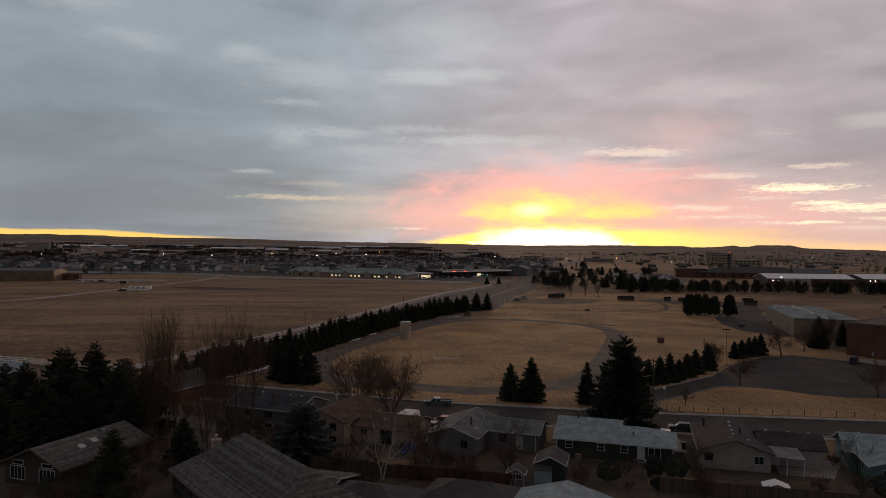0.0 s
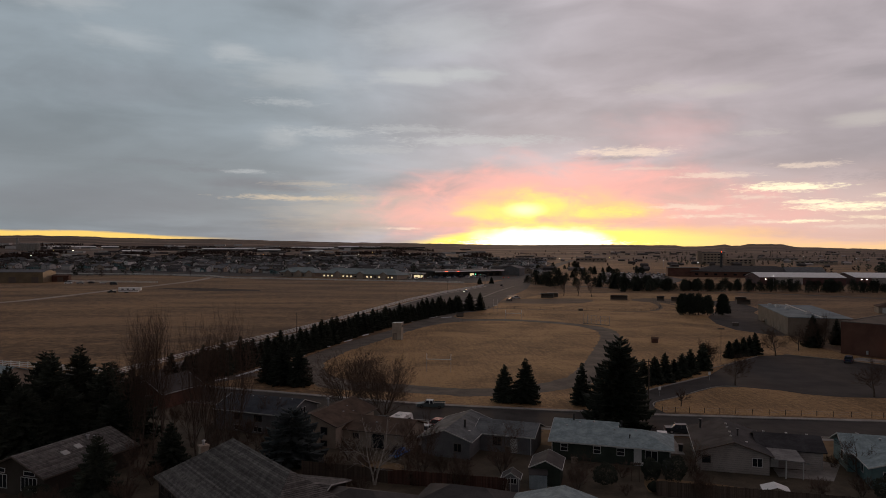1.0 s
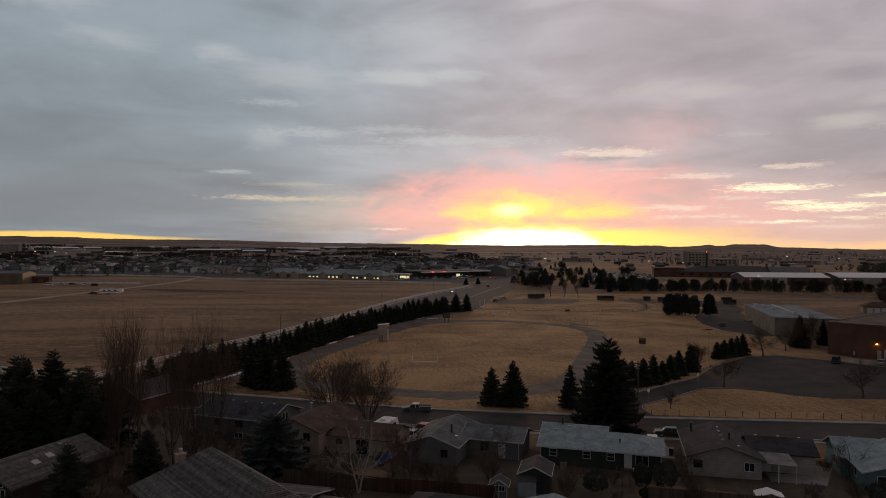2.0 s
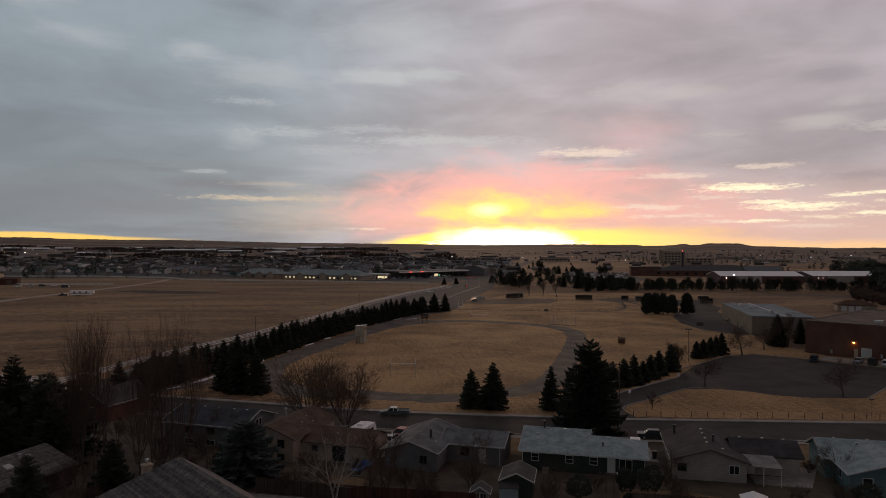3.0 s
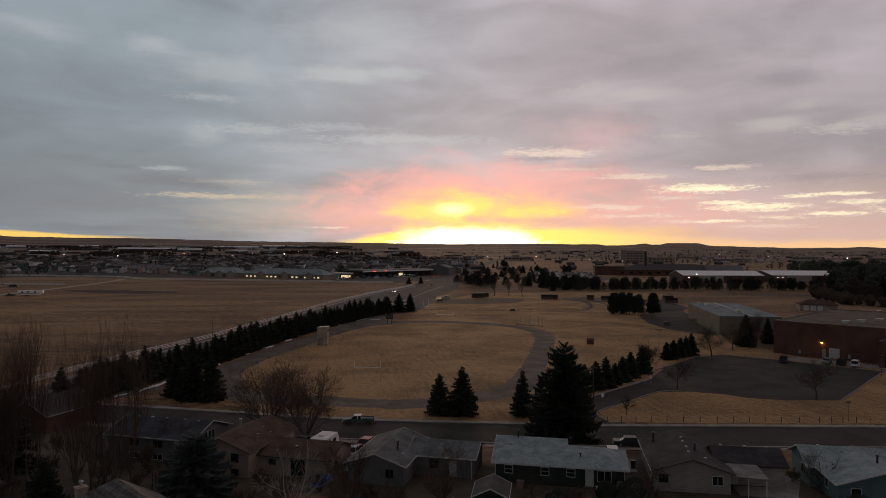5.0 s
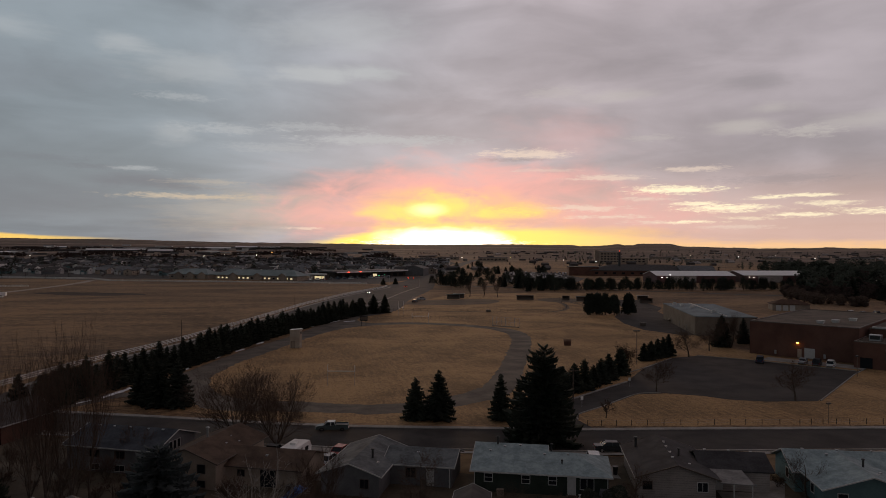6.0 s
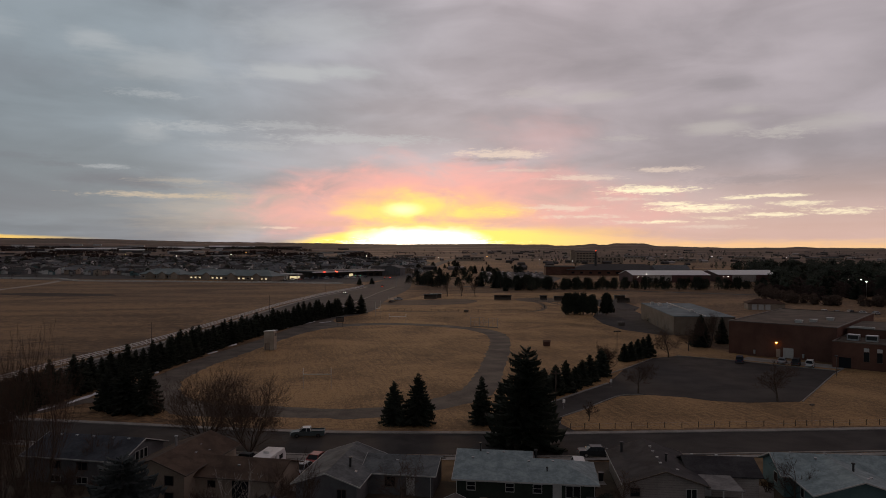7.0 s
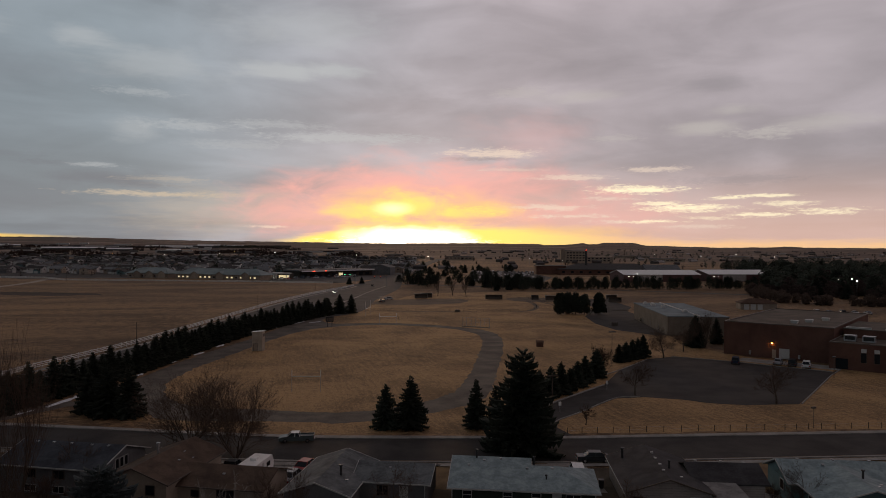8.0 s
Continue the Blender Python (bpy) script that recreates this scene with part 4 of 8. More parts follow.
ROOF_GREY = surface("near_grey_shingles", (0.068, 0.074, 0.077), (0.175, 0.186, 0.190), 0.5, 3.2, 0.9, 0.4, 0.03, local=True)
ROOF_CHARCOAL = surface("near_charcoal_shingles", (0.028, 0.027, 0.029), (0.066, 0.063, 0.066), 0.5, 5.0, 0.9, 0.4, 0.03, local=True)
ROOF_BROWN = surface("near_brown_shingles", (0.056, 0.038, 0.029), (0.128, 0.088, 0.064), 0.5, 5.0, 0.9, 0.4, 0.03, local=True)
ROOF_SLATE = surface("near_slate_blue_shingles", (0.030, 0.034, 0.041), (0.076, 0.084, 0.098), 0.5, 3.2, 0.9, 0.4, 0.03, local=True)
SHAKE = surface("weathered_grey_shakes", (0.080, 0.072, 0.067), (0.185, 0.167, 0.155), 0.6, 4.0, 0.92, 0.6, 0.06, local=True)
SHAKE_V = surface("weathered_brown_shakes", (0.065, 0.055, 0.048), (0.150, 0.125, 0.106), 0.6, 4.0, 0.92, 0.6, 0.06, local=True)
SIDE_GREEN = surface("dark_green_siding", (0.022, 0.030, 0.024), (0.042, 0.053, 0.043), 0.5, 6.0, 0.8, 0.2, 0.02, local=True)
SIDE_WHITE = surface("off_white_siding", (0.25, 0.22, 0.205), (0.38, 0.335, 0.31), 0.4, 6.0, 0.75, 0.3, 0.02, local=True, each=0.22, courses=((0, 0, 1), 0.27))
SIDE_TAN = surface("tan_siding", (0.24, 0.19, 0.15), (0.37, 0.30, 0.24), 0.4, 6.0, 0.8, 0.2, 0.02, local=True, each=0.22)
SIDE_GREY = surface("blue_grey_siding", (0.112, 0.112, 0.116), (0.190, 0.188, 0.192), 0.4, 6.0, 0.8, 0.2, 0.02, local=True, each=0.22)
SIDE_TEAL = surface("teal_siding", (0.09, 0.15, 0.155), (0.14, 0.215, 0.22), 0.4, 6.0, 0.8, 0.2, 0.02, local=True, each=0.22)
SIDE_BROWN = surface("dark_brown_siding", (0.035, 0.028, 0.023), (0.065, 0.053, 0.044), 0.4, 6.0, 0.85, 0.2, 0.02, local=True, each=0.22)
BRICK = surface("red_brown_brick", (0.090, 0.045, 0.035), (0.150, 0.078, 0.058), 0.2, 5.0, 0.9, 0.3, 0.02, local=True)

green_house = house(20.3, 97.0, -20.5, "low dark green ranch house under pale grey shingles", SIDE_GREEN, SHINGLE_PALE, [("gable", 0, 8.2, 0.3, 10.3, 2.7, 4.4, "u"), ("hip", 0, 15.6, 0, 7.7, 2.7, 4.0, "u")])
grey_house = house(8.9, 96.6, -22, "low grey house with a gable and a side wing", SIDE_GREY, ROOF_GREY, [("gable", -7, 0, 0, 12, 2.7, 3.9, "v"), ("gable", -0.5, 7.6, 5, 11.6, 2.7, 3.8, "u")])
tan_house = house(-9.8, 102.6, -24, "tan split-level house under a brown shingle roof", SIDE_TAN, ROOF_BROWN, [("gable", -7.7, 0, 0, 12.2, 3.4, 4.8, "v"), ("gable", -0.5, 9.8, 2.3, 9.4, 2.6, 3.8, "u")])
blue_house = house(-27, 113.4, -24.5, "grey two-storey house under a dark slate-blue roof", SIDE_GREY, ROOF_SLATE, [("gable", -3, 10, 0, 8.9, 3.4, 4.9, "u")])
white_house = house(38.4, 91.1, -18, "off-white lap-sided house under a charcoal roof", SIDE_WHITE, ROOF_CHARCOAL, [("gable", 0, 8.6, 0, 12.6, 2.7, 4.1, "v"), ("gable", 8.1, 15.7, 3.8, 10.4, 2.7, 3.85, "u")])
teal_house = house(56.5, 83.2, -19, "pale teal house under light grey shingles", SIDE_TEAL, SHINGLE_PALE, [("gable", 0, 9.5, 0, 9.5, 2.7, 4.2, "v"), ("gable", -1, 15, 6.5, 13.5, 2.7, 4.2, "u")])
shake_house = house(-28.1, 83.3, -55, "large brown house under a weathered shake roof", SIDE_BROWN, SHAKE, [("hip", 0, 27, 0, 12.6, 2.8, 7.25, "u")])
skylight_house = house(-49.3, 86.9, -22, "brown house with tall gable windows and skylights", SIDE_BROWN, SHAKE_V, [("gable", 0, 9, 0, 14, 2.7, 4.6, "v")])
house(-94, 151, -24, "low house under a pale roof across the street", SIDE_TAN, SHINGLE_PALE, [("gable", 0, 14, 0, 9, 2.7, 4.2, "u")])
red_house = house(-49, 131, -24, "red-brown gabled house behind bare poplars", BRICK, SHINGLE_DARK, [("gable", 0, 7, 0, 10, 3.0, 5.0, "v")])
house(-10.2, 73.1, -21, "low near house under a charcoal roof", SIDE_BROWN, SHINGLE_DARK, [("hip", 0, 9.5, 0, 7, 2.5, 3.7, "u")])
house(-0.98, 75.1, -21, "low near house under a dark grey roof", SIDE_BROWN, SHINGLE_DARK, [("hip", 2.2, 12, 0, 6, 2.5, 3.7, "u")])
house(10.1, 72.1, -21, "near house under a pale blue-grey roof", SIDE_GREY, SHINGLE_PALE, [("gable", 0, 11, -12, 4, 2.5, 4.0, "v")])
GLASS = plain("dark_window_glass", (0.015, 0.018, 0.022), 0.16)
TRIM = plain("white_trim_paint", (0.50, 0.49, 0.475), 0.55)
DARK_TRIM = plain("brown_trim_paint", (0.10, 0.075, 0.06), 0.6)
GALV = plain("galvanised_metal", (0.42, 0.42, 0.43), 0.45, 0.8)
BLACK_METAL = plain("black_metal", (0.02, 0.02, 0.02), 0.5)
WOOD_FENCE = surface("weathered_fence_boards", (0.055, 0.042, 0.034), (0.115, 0.088, 0.070), 0.6, 8.0, 0.95, 0.4, 0.02, local=True, each=0.25)
RED_FENCE = surface("red_stained_fence_boards", (0.060, 0.030, 0.024), (0.110, 0.058, 0.044), 0.6, 8.0, 0.95, 0.4, 0.02, local=True, each=0.25)
TYRE = plain("tyre_rubber", (0.018, 0.018, 0.018), 0.85)
CHROME = plain("bright_metal", (0.6, 0.6, 0.6), 0.2, 1.0)
LIT = plain("lit_window", (0.5, 0.45, 0.35), 0.4, glow=(1.0, 0.80, 0.45), power=0.7)
LAMP_WHITE = plain("white_lamp", (0.8, 0.8, 0.8), 0.4, glow=(1.0, 0.93, 0.80), power=9.0)
LAMP_ORANGE = plain("sodium_lamp", (0.8, 0.5, 0.2), 0.4, glow=(1.0, 0.36, 0.06), power=16.0)
LAMP_RED = plain("red_lamp", (0.6, 0.05, 0.03), 0.4, glow=(1.0, 0.05, 0.02), power=7.0)


def window(h, u, v, side, wide, z0, z1, panes=1, trim=None, lit=False):
    """A cased window on a wall; side: the way that the wall faces (-v, +v, -u or +u)."""
    def place(a0, a1, out0, out1, lo, hi):
        if side == "-v":
            return (u + a0, u + a1, v - out1, v - out0, lo, hi)
        if side == "+v":
            return (u + a0, u + a1, v + out0, v + out1, lo, hi)
        if side == "-u":
            return (u - out1, u - out0, v + a0, v + a1, lo, hi)
        return (u + out0, u + out1, v + a0, v + a1, lo, hi)

    t, g = 0.07, Geo()
    for box in ((-t, 0, 0.0, 0.07, z0 - t, z1 + t), (wide, wide + t, 0.0, 0.07, z0 - t, z1 + t), (0, wide, 0.0, 0.07, z1, z1 + t), (0, wide, 0.0, 0.09, z0 - t, z0)):
        g.box(*place(*box))
    w = part("window", g, trim or TRIM, h)
    for i in range(1, panes):
        m = wide * i / panes
        part("mullion", Geo().box(*place(m - 0.03, m + 0.03, 0.032, 0.06, z0 + 0.002, z1 - 0.002)), trim or TRIM, w)
    part("pane", Geo().box(*place(0, wide, 0.005, 0.03, z0, z1)), LIT if lit else GLASS, w)
    return w


def door(h, u, v, side, wide, tall, look_):
    g = Geo()
    if side == "-v":
        g.box(u, u + wide, v - 0.06, v - 0.002, 0.1, tall)
    elif side == "-u":
        g.box(u - 0.06, u - 0.002, v, v + wide, 0.1, tall)
    else:
        g.box(u + 0.002, u + 0.06, v, v + wide, 0.1, tall)
    d = part("door", g, look_, h)
    return d


def edge_boards(h, pairs, look_=None, size=0.13):
    """Fascia and barge boards: a board from each point to the next, hung under the roof's edge."""
    for a, b in pairs:
        g = Geo()
        a, b = Vector(a), Vector(b)
        d = (b - a).normalized()
        side = Vector((-d.y, d.x, 0)).normalized() * 0.025
        drop, lift = Vector((0, 0, -size)), Vector((0, 0, 0.02))
        g.add([a - side + lift, b - side + lift, b + side + lift, a + side + lift, a - side + drop, b - side + drop, b + side + drop, a + side + drop],
              [(0, 1, 2, 3), (7, 6, 5, 4), (0, 4, 5, 1), (1, 5, 6, 2), (2, 6, 7, 3), (3, 7, 4, 0)])
        part("fascia", g, look_ or TRIM, h)


def gable_boards(h, u0, u1, v0, v1, eave, ridge, along, over=0.45, look_=None):
    if along == "u":
        vm = (v0 + v1) / 2
        lo = eave - (ridge - eave) / (vm - v0) * over
        a, b, c, d = u0 - over - 0.03, u1 + over + 0.03, v0 - over - 0.03, v1 + over + 0.03
        edge_boards(h, [((a, c, lo), (b, c, lo)), ((a, c, lo), (a, vm, ridge)), ((a, vm, ridge), (a, d, lo)), ((b, c, lo), (b, vm, ridge)), ((b, vm, ridge), (b, d, lo))], look_)
    else:
        um = (u0 + u1) / 2
        lo = eave - (ridge - eave) / (um - u0) * over
        a, b, c, d = u0 - over - 0.03, u1 + over + 0.03, v0 - over - 0.03, v1 + over + 0.03
        edge_boards(h, [((a, c, lo), (a, d, lo)), ((b, c, lo), (b, d, lo)), ((a, c, lo), (um, c, ridge)), ((um, c, ridge), (b, c, lo)), ((a, d, lo), (um, d, ridge)), ((um, d, ridge), (b, d, lo))], look_)


def vents(h, spots, look_=None):
    for u, v, z in spots:
        g = Geo().box(u - 0.12, u + 0.12, v - 0.12, v + 0.12, z - 0.15, z + 0.06)
        g.box(u - 0.16, u + 0.16, v - 0.16, v + 0.16, z + 0.06, z + 0.09)
        part("roof_vent", g, look_ or GALV, h)


def pipes(h, spots, tall=0.9, r=0.11, look_=None):
    for u, v, z in spots:
        g = Geo().tube((u, v, z - 0.2), (u, v, z + tall), r, r, 10)
        g.lathe([(r * 1.6, z + tall), (r * 1.9, z + tall + 0.06), (r * 1.5, z + tall + 0.14)], 10, (u, v))
        part("vent_pipe", g, look_ or BLACK_METAL, h)


def slope(v, v0, v1, eave, ridge):
    half = (v1 - v0) / 2
    return eave + (ridge - eave) * (1 - abs(v - v0 - half) / half)


# green ranch house
for u in (1.2, 5.6, 8.7):
    window(green_house, u + 0.05, 0, "-v", 0.9, 1.25, 2.15, 1)
    part("sash_bar", Geo().box(u + 0.05, u + 0.95, -0.06, -0.032, 1.68, 1.74), TRIM, green_house)
door(green_house, 10.9, 0, "-v", 1.0, 2.25, TRIM)
window(green_house, 12.4, 0, "-v", 1.5, 0.9, 2.15, 2)
edge_boards(green_house, [((-0.48, -0.48, 2.50), (16.1, -0.48, 2.50)), ((-0.48, -0.48, 2.50), (-0.48, 5.3, 4.42)), ((8.68, -0.1, 2.62), (8.68, 5.3, 4.42))])
vents(green_house, [(3.3, 4.6, 4.15), (5.2, 4.9, 4.3), (8.2, 3.2, 3.8), (11.0, 3.4, 3.85), (1.6, 3.6, 3.85)])
pipes(green_house, [(2.4, 5.0, 4.25), (9.0, 5.2, 3.6)])
pipes(green_house, [(10.3, 1.6, 3.25)], 0.35, 0.08)
part("downpipe", Geo().tube((0.05, -0.12, 0), (0.05, -0.12, 2.5), 0.05, 0.05, 6), TRIM, green_house)
part("downpipe", Geo().tube((15.5, -0.12, 0), (15.5, -0.12, 2.5), 0.05, 0.05, 6), TRIM, green_house)
# grey house
gable_boards(grey_house, -7, 0, 0, 12, 2.7, 3.9, "v")
gable_boards(grey_house, -0.5, 7.6, 5, 11.6, 2.7, 3.8, "u")
window(grey_house, -2.2, 0, "-v", 0.95, 1.0, 2.0, 2, DARK_TRIM)
window(grey_house, 2.0, 5, "-v", 1.2, 1.0, 2.1, 2, DARK_TRIM)
pipes(grey_house, [(-1.9, 4.0, 3.35)], 1.0, 0.13)
vents(grey_house, [(-1.0, 3.2, 3.05), (3.0, 7.2, 3.4)])
door(grey_house, 4.5, 5, "-v", 1.0, 2.1, TRIM)
part("downpipe", Geo().tube((7.4, 4.85, 0), (7.4, 4.85, 2.5), 0.05, 0.05, 6), TRIM, grey_house)
# tan split-level
gable_boards(tan_house, -7.7, 0, 0, 12.2, 3.4, 4.8, "v", look_=DARK_TRIM)
window(tan_house, -2.4, 0, "-v", 1.0, 1.9, 2.9, 1, DARK_TRIM)
window(tan_house, -2.4, 0, "-v", 1.0, 0.25, 1.0, 1, DARK_TRIM)
window(tan_house, 0, 5.5, "+u", 1.0, 1.9, 2.9, 1, DARK_TRIM)
window(tan_house, 1.6, 2.3, "-v", 0.9, 1.2, 1.9, 1, DARK_TRIM)
door(tan_house, 4.6, 2.3, "-v", 2.0, 2.1, GLASS)
vents(tan_house, [(-2.7, 2.6, 4.2), (-1.8, 5.5, 4.0), (-2.6, 8.0, 4.25), (-1.2, 7.5, 3.75), (4.5, 4.2, 3.25)])
pipes(tan_house, [(-5.0, 6.5, 4.5)], 1.0, 0.13, GALV)
part("gutter", Geo().box(-0.4, 9.9, 1.78, 1.88, 2.32, 2.44), DARK_TRIM, tan_house)
# pale two-storey house
gable_boards(blue_house, -3, 10, 0, 8.9, 3.4, 4.9, "u")
for v in (3.0, 3.85, 4.7):
    window(blue_house, 10, v, "+u", 0.6, 2.4, 3.5, 1)
window(blue_house, 10, 0.8, "+u", 0.7, 1.2, 2.6, 1)
for u in (0.5, 4.2):
    window(blue_house, u, 0, "-v", 1.4, 0.3, 1.0, 2)
    window(blue_house, u, 0, "-v", 1.4, 1.9, 2.8, 2, DARK_TRIM)
vents(blue_house, [(u, 4.0, 4.78) for u in (-1.2, 1.0, 3.4, 6.2, 8.4)])
# white lap-sided house
gable_boards(white_house, 0, 8.6, 0, 12.6, 2.7, 4.1, "v", look_=DARK_TRIM)
window(white_house, 6.6, 0, "-v", 1.1, 1.05, 2.05, 2)
window(white_house, 0.5, 0, "-v", 1.0, 1.1, 2.0, 1, DARK_TRIM)
edge_boards(white_house, [((-0.5, -0.5, 2.54), (-0.5, 13.0, 2.54))])
vents(white_house, [(4.3, 2.6, 4.12), (4.4, 4.8, 4.12), (4.4, 7.2, 4.12), (4.5, 9.4, 4.12), (6.2, 2.4, 3.45), (9.2, 7.9, 3.72), (12.0, 7.6, 3.78), (14.5, 7.3, 3.80)], TRIM)
pipes(white_house, [(5.4, 4.6, 3.75)], 0.8, 0.12)
pipes(white_house, [(1.2, 10.5, 3.0)], 1.2, 0.16)
awning = Geo().slab([(8.75, -0.6, 2.35), (12.6, -0.9, 2.3), (12.4, 3.55, 2.62), (8.75, 3.6, 2.66)], (0, 0, -0.10))
part("awning", awning, surface("stained_awning_roof", (0.12, 0.115, 0.11), (0.25, 0.24, 0.23), 0.7, 4.0, 0.8, 0.2, 0.02, local=True), white_house, "pale stained patio awning")
for u in (10.4, 12.4):
    part("awning_post", Geo().box(u - 0.06, u + 0.06, -0.75, -0.63, 0, 2.22), TRIM, white_house)
door(white_house, 9.4, 3.8, "-v", 0.95, 2.1, TRIM)
sheet("patio", [(47.5, 87.9), (53.5, 85.9), (58.5, 92.5), (55.5, 95.5), (52.4, 90.2), (48.6, 91.4)], 0.035, CONCRETE, "concrete patio beside the white house", "patio")
# teal house
gable_boards(teal_house, 0, 9.5, 0, 9.5, 2.7, 4.2, "v")
gable_boards(teal_house, -1, 15, 6.5, 13.5, 2.7, 4.2, "u")
window(teal_house, 1.3, 0, "-v", 1.0, 1.0, 2.1, 1)
window(teal_house, -1, 8.5, "-u", 1.0, 1.0, 2.1, 1)
window(teal_house, 0, 3.2, "-u", 0.9, 1.0, 2.0, 1)
pipes(teal_house, [(5.6, 4.2, 3.85)], 0.9, 0.12)
vents(teal_house, [(3.4, 8.8, 3.95), (6.3, 2.2, 3.7), (7.2, 3.6, 3.45), (1.0, 10.0, 4.2), (5.0, 10.0, 4.2), (9.0, 10.0, 4.2)])
# shake-roofed house: chimney and lower wing
chimney = part("chimney", Geo().box(1.9, 2.7, 3.9, 4.8, 3.4, 5.8).box(1.8, 2.8, 3.8, 4.9, 5.8, 5.95), SIDE_TAN, shake_house, "square masonry chimney")
part("flue", Geo().tube((2.3, 4.35, 5.9), (2.3, 4.35, 6.4), 0.13, 0.13, 8).lathe([(0.24, 6.4), (0.2, 6.5), (0.03, 6.58)], 8, (2.3, 4.35)), GALV, chimney)
vents(shake_house, [(5.6, 5.0, 6.0), (3.4, 2.9, 4.6), (5.2, 3.8, 5.2), (6.4, 6.3, 6.85)], BLACK_METAL)
edge_boards(shake_house, [((-0.47, -0.47, 2.5), (27.4, -0.47, 2.5))], DARK_TRIM)
for u in (1.0, 3.4, 6.0):
    window(shake_house, u, 0, "-v", 1.3, 1.1, 2.1, 1, DARK_TRIM)
wing = thing("garage_wing", -18.6, 74.6, -18, "low shake-roofed wing of the brown house", "house wing")
plates, body = gable(0, 9.2, 0, 10.5, 2.4, 3.6, "u")
part("wall", body, SIDE_BROWN, wing)
part("roof", plates, SHAKE, wing)
gable_boards(wing, 0, 9.2, 0, 10.5, 2.4, 3.6, "u", look_=TRIM)
window(wing, 9.2, 2.0, "+u", 1.2, 1.0, 1.9, 1, DARK_TRIM)
# house with skylights
gable_boards(skylight_house, 0, 9, 0, 14, 2.7, 4.6, "v", look_=DARK_TRIM)
for u, n in ((1.0, 4), (5.6, 4)):
    window(skylight_house, u, 0, "-v", 2.3, 0.7, 2.2, n)
    window(skylight_house, u + 0.4, 0, "-v", 1.6, 2.5, 2.9, 1)
for u, v in ((6.4, 4.6), (6.0, 6.9)):
    z = 2.7 + (9 - u) / 4.5 * 1.9
    part("skylight", Geo().slab([(u, v, z + 0.16), (u + 0.7, v, z - 0.14), (u + 0.7, v + 0.9, z - 0.14), (u, v + 0.9, z + 0.16)], (0, 0, -0.2)), TRIM, skylight_house, "pale domed skylight")
pipes(skylight_house, [(5.6, 9.6, 4.1), (6.2, 10.2, 3.9)], 0.5, 0.16, GALV)
# red-brown house
gable_boards(red_house, 0, 7, 0, 10, 3.0, 5.0, "v")
window(red_house, 2.5, 0, "-v", 1.4, 1.2, 2.2, 2)

# ---- back yards ----
def board_fence(points, tall, look_, label):
    """A close board fence: each board a part of its own."""
    (x0, y0), (x1, y1) = points
    long = math.hypot(x1 - x0, y1 - y0)
    f = thing("wooden_fence", x0, y0, math.degrees(math.atan2(y1 - y0, x1 - x0)), label, "fence")
    board = Geo().add([(0, -0.012, 0.05), (0.19, -0.012, 0.05), (0.19, 0.012, 0.05), (0, 0.012, 0.05), (0, -0.012, tall), (0.19, -0.012, tall), (0.19, 0.012, tall), (0, 0.012, tall)],
                      [(4, 5, 6, 7), (0, 1, 5, 4), (1, 2, 6, 5), (2, 3, 7, 6), (3, 0, 4, 7)]).mesh("board", look_)
    r = random.Random(int(x0 * 7))
    for i in range(int(long / 0.2)):
        b = part("board", board, look_, f)
        b.location = (i * 0.2, 0, r.uniform(-0.05, 0.03))
    for z in (0.4, tall - 0.35):
        part("rail", Geo().box(0, long, 0.014, 0.06, z, z + 0.09), look_, f)
    post = Geo().box(-0.05, 0.05, 0.062, 0.16, 0, tall + 0.08).mesh("post", look_)
    for i in range(int(long / 2.4) + 1):
        part("post", post, look_, f).location = (min(i * 2.4, long), 0, 0)
    return f


board_fence(((-13, 91.2), (-2, 87.4)), 1.8, WOOD_FENCE, "weathered grey board fence between back yards")
board_fence(((-2, 87.4), (12.2, 83.4)), 1.8, RED_FENCE, "red-stained board fence between back yards")
board_fence(((12.2, 83.4), (10.6, 76.5)), 1.8, WOOD_FENCE, "weathered board fence running towards a near house")
board_fence(((29.5, 81.8), (42, 77.9)), 1.8, WOOD_FENCE, "weathered board fence behind the white house")
board_fence(((42, 77.9), (56, 73.5)), 1.8, WOOD_FENCE, "weathered board fence beyond a white canopy")
board_fence(((-16, 84.5), (-9.5, 82.5)), 1.7, RED_FENCE, "red-stained board fence beside a shake-roofed house")


def shed(name, x, y, turn, w, d, eave, ridge, wall_look, roof_look, label, along="v"):
    s = thing(name, x, y, turn, label, "shed")
    plates, body = gable(0, w, 0, d, eave, ridge, along, 0.22, 0.08)
    part("wall", body, wall_look, s)
    part("roof", plates, roof_look, s)
    return s


SIDE_PALE_BLUE = surface("pale_blue_paint", (0.17, 0.21, 0.23), (0.28, 0.33, 0.35), 0.8, 8.0, 0.8, 0.2, 0.02, local=True)
s1 = shed("garden_shed", 11.7, 84.2, -15, 1.9, 1.7, 1.75, 2.35, SIDE_GREY, SHINGLE_DARK, "small grey shed with white trim and paned doors")
for u in (0.25, 1.0):
    window(s1, u, 0, "-v", 0.6, 1.0, 1.55, 2)
for u in (0, 0.9, 1.82):
    part("trim", Geo().box(u, u + 0.08, -0.03, -0.002, 0, 1.75), TRIM, s1)
gable_boards(s1, 0, 1.9, 0, 1.7, 1.75, 2.35, "v", 0.22)
s2 = shed("green_shed", 15.4, 86.2, -17, 3.6, 4.6, 2.35, 3.2, SIDE_GREEN, SHINGLE_DARK, "dark green shed under charcoal shingles with white edges")
gable_boards(s2, 0, 3.6, 0, 4.6, 2.35, 3.2, "v", 0.22)
s3 = thing("lean_to_shed", 15.0, 84.7, -8, "low pale blue lean-to shed before a green one", "shed")
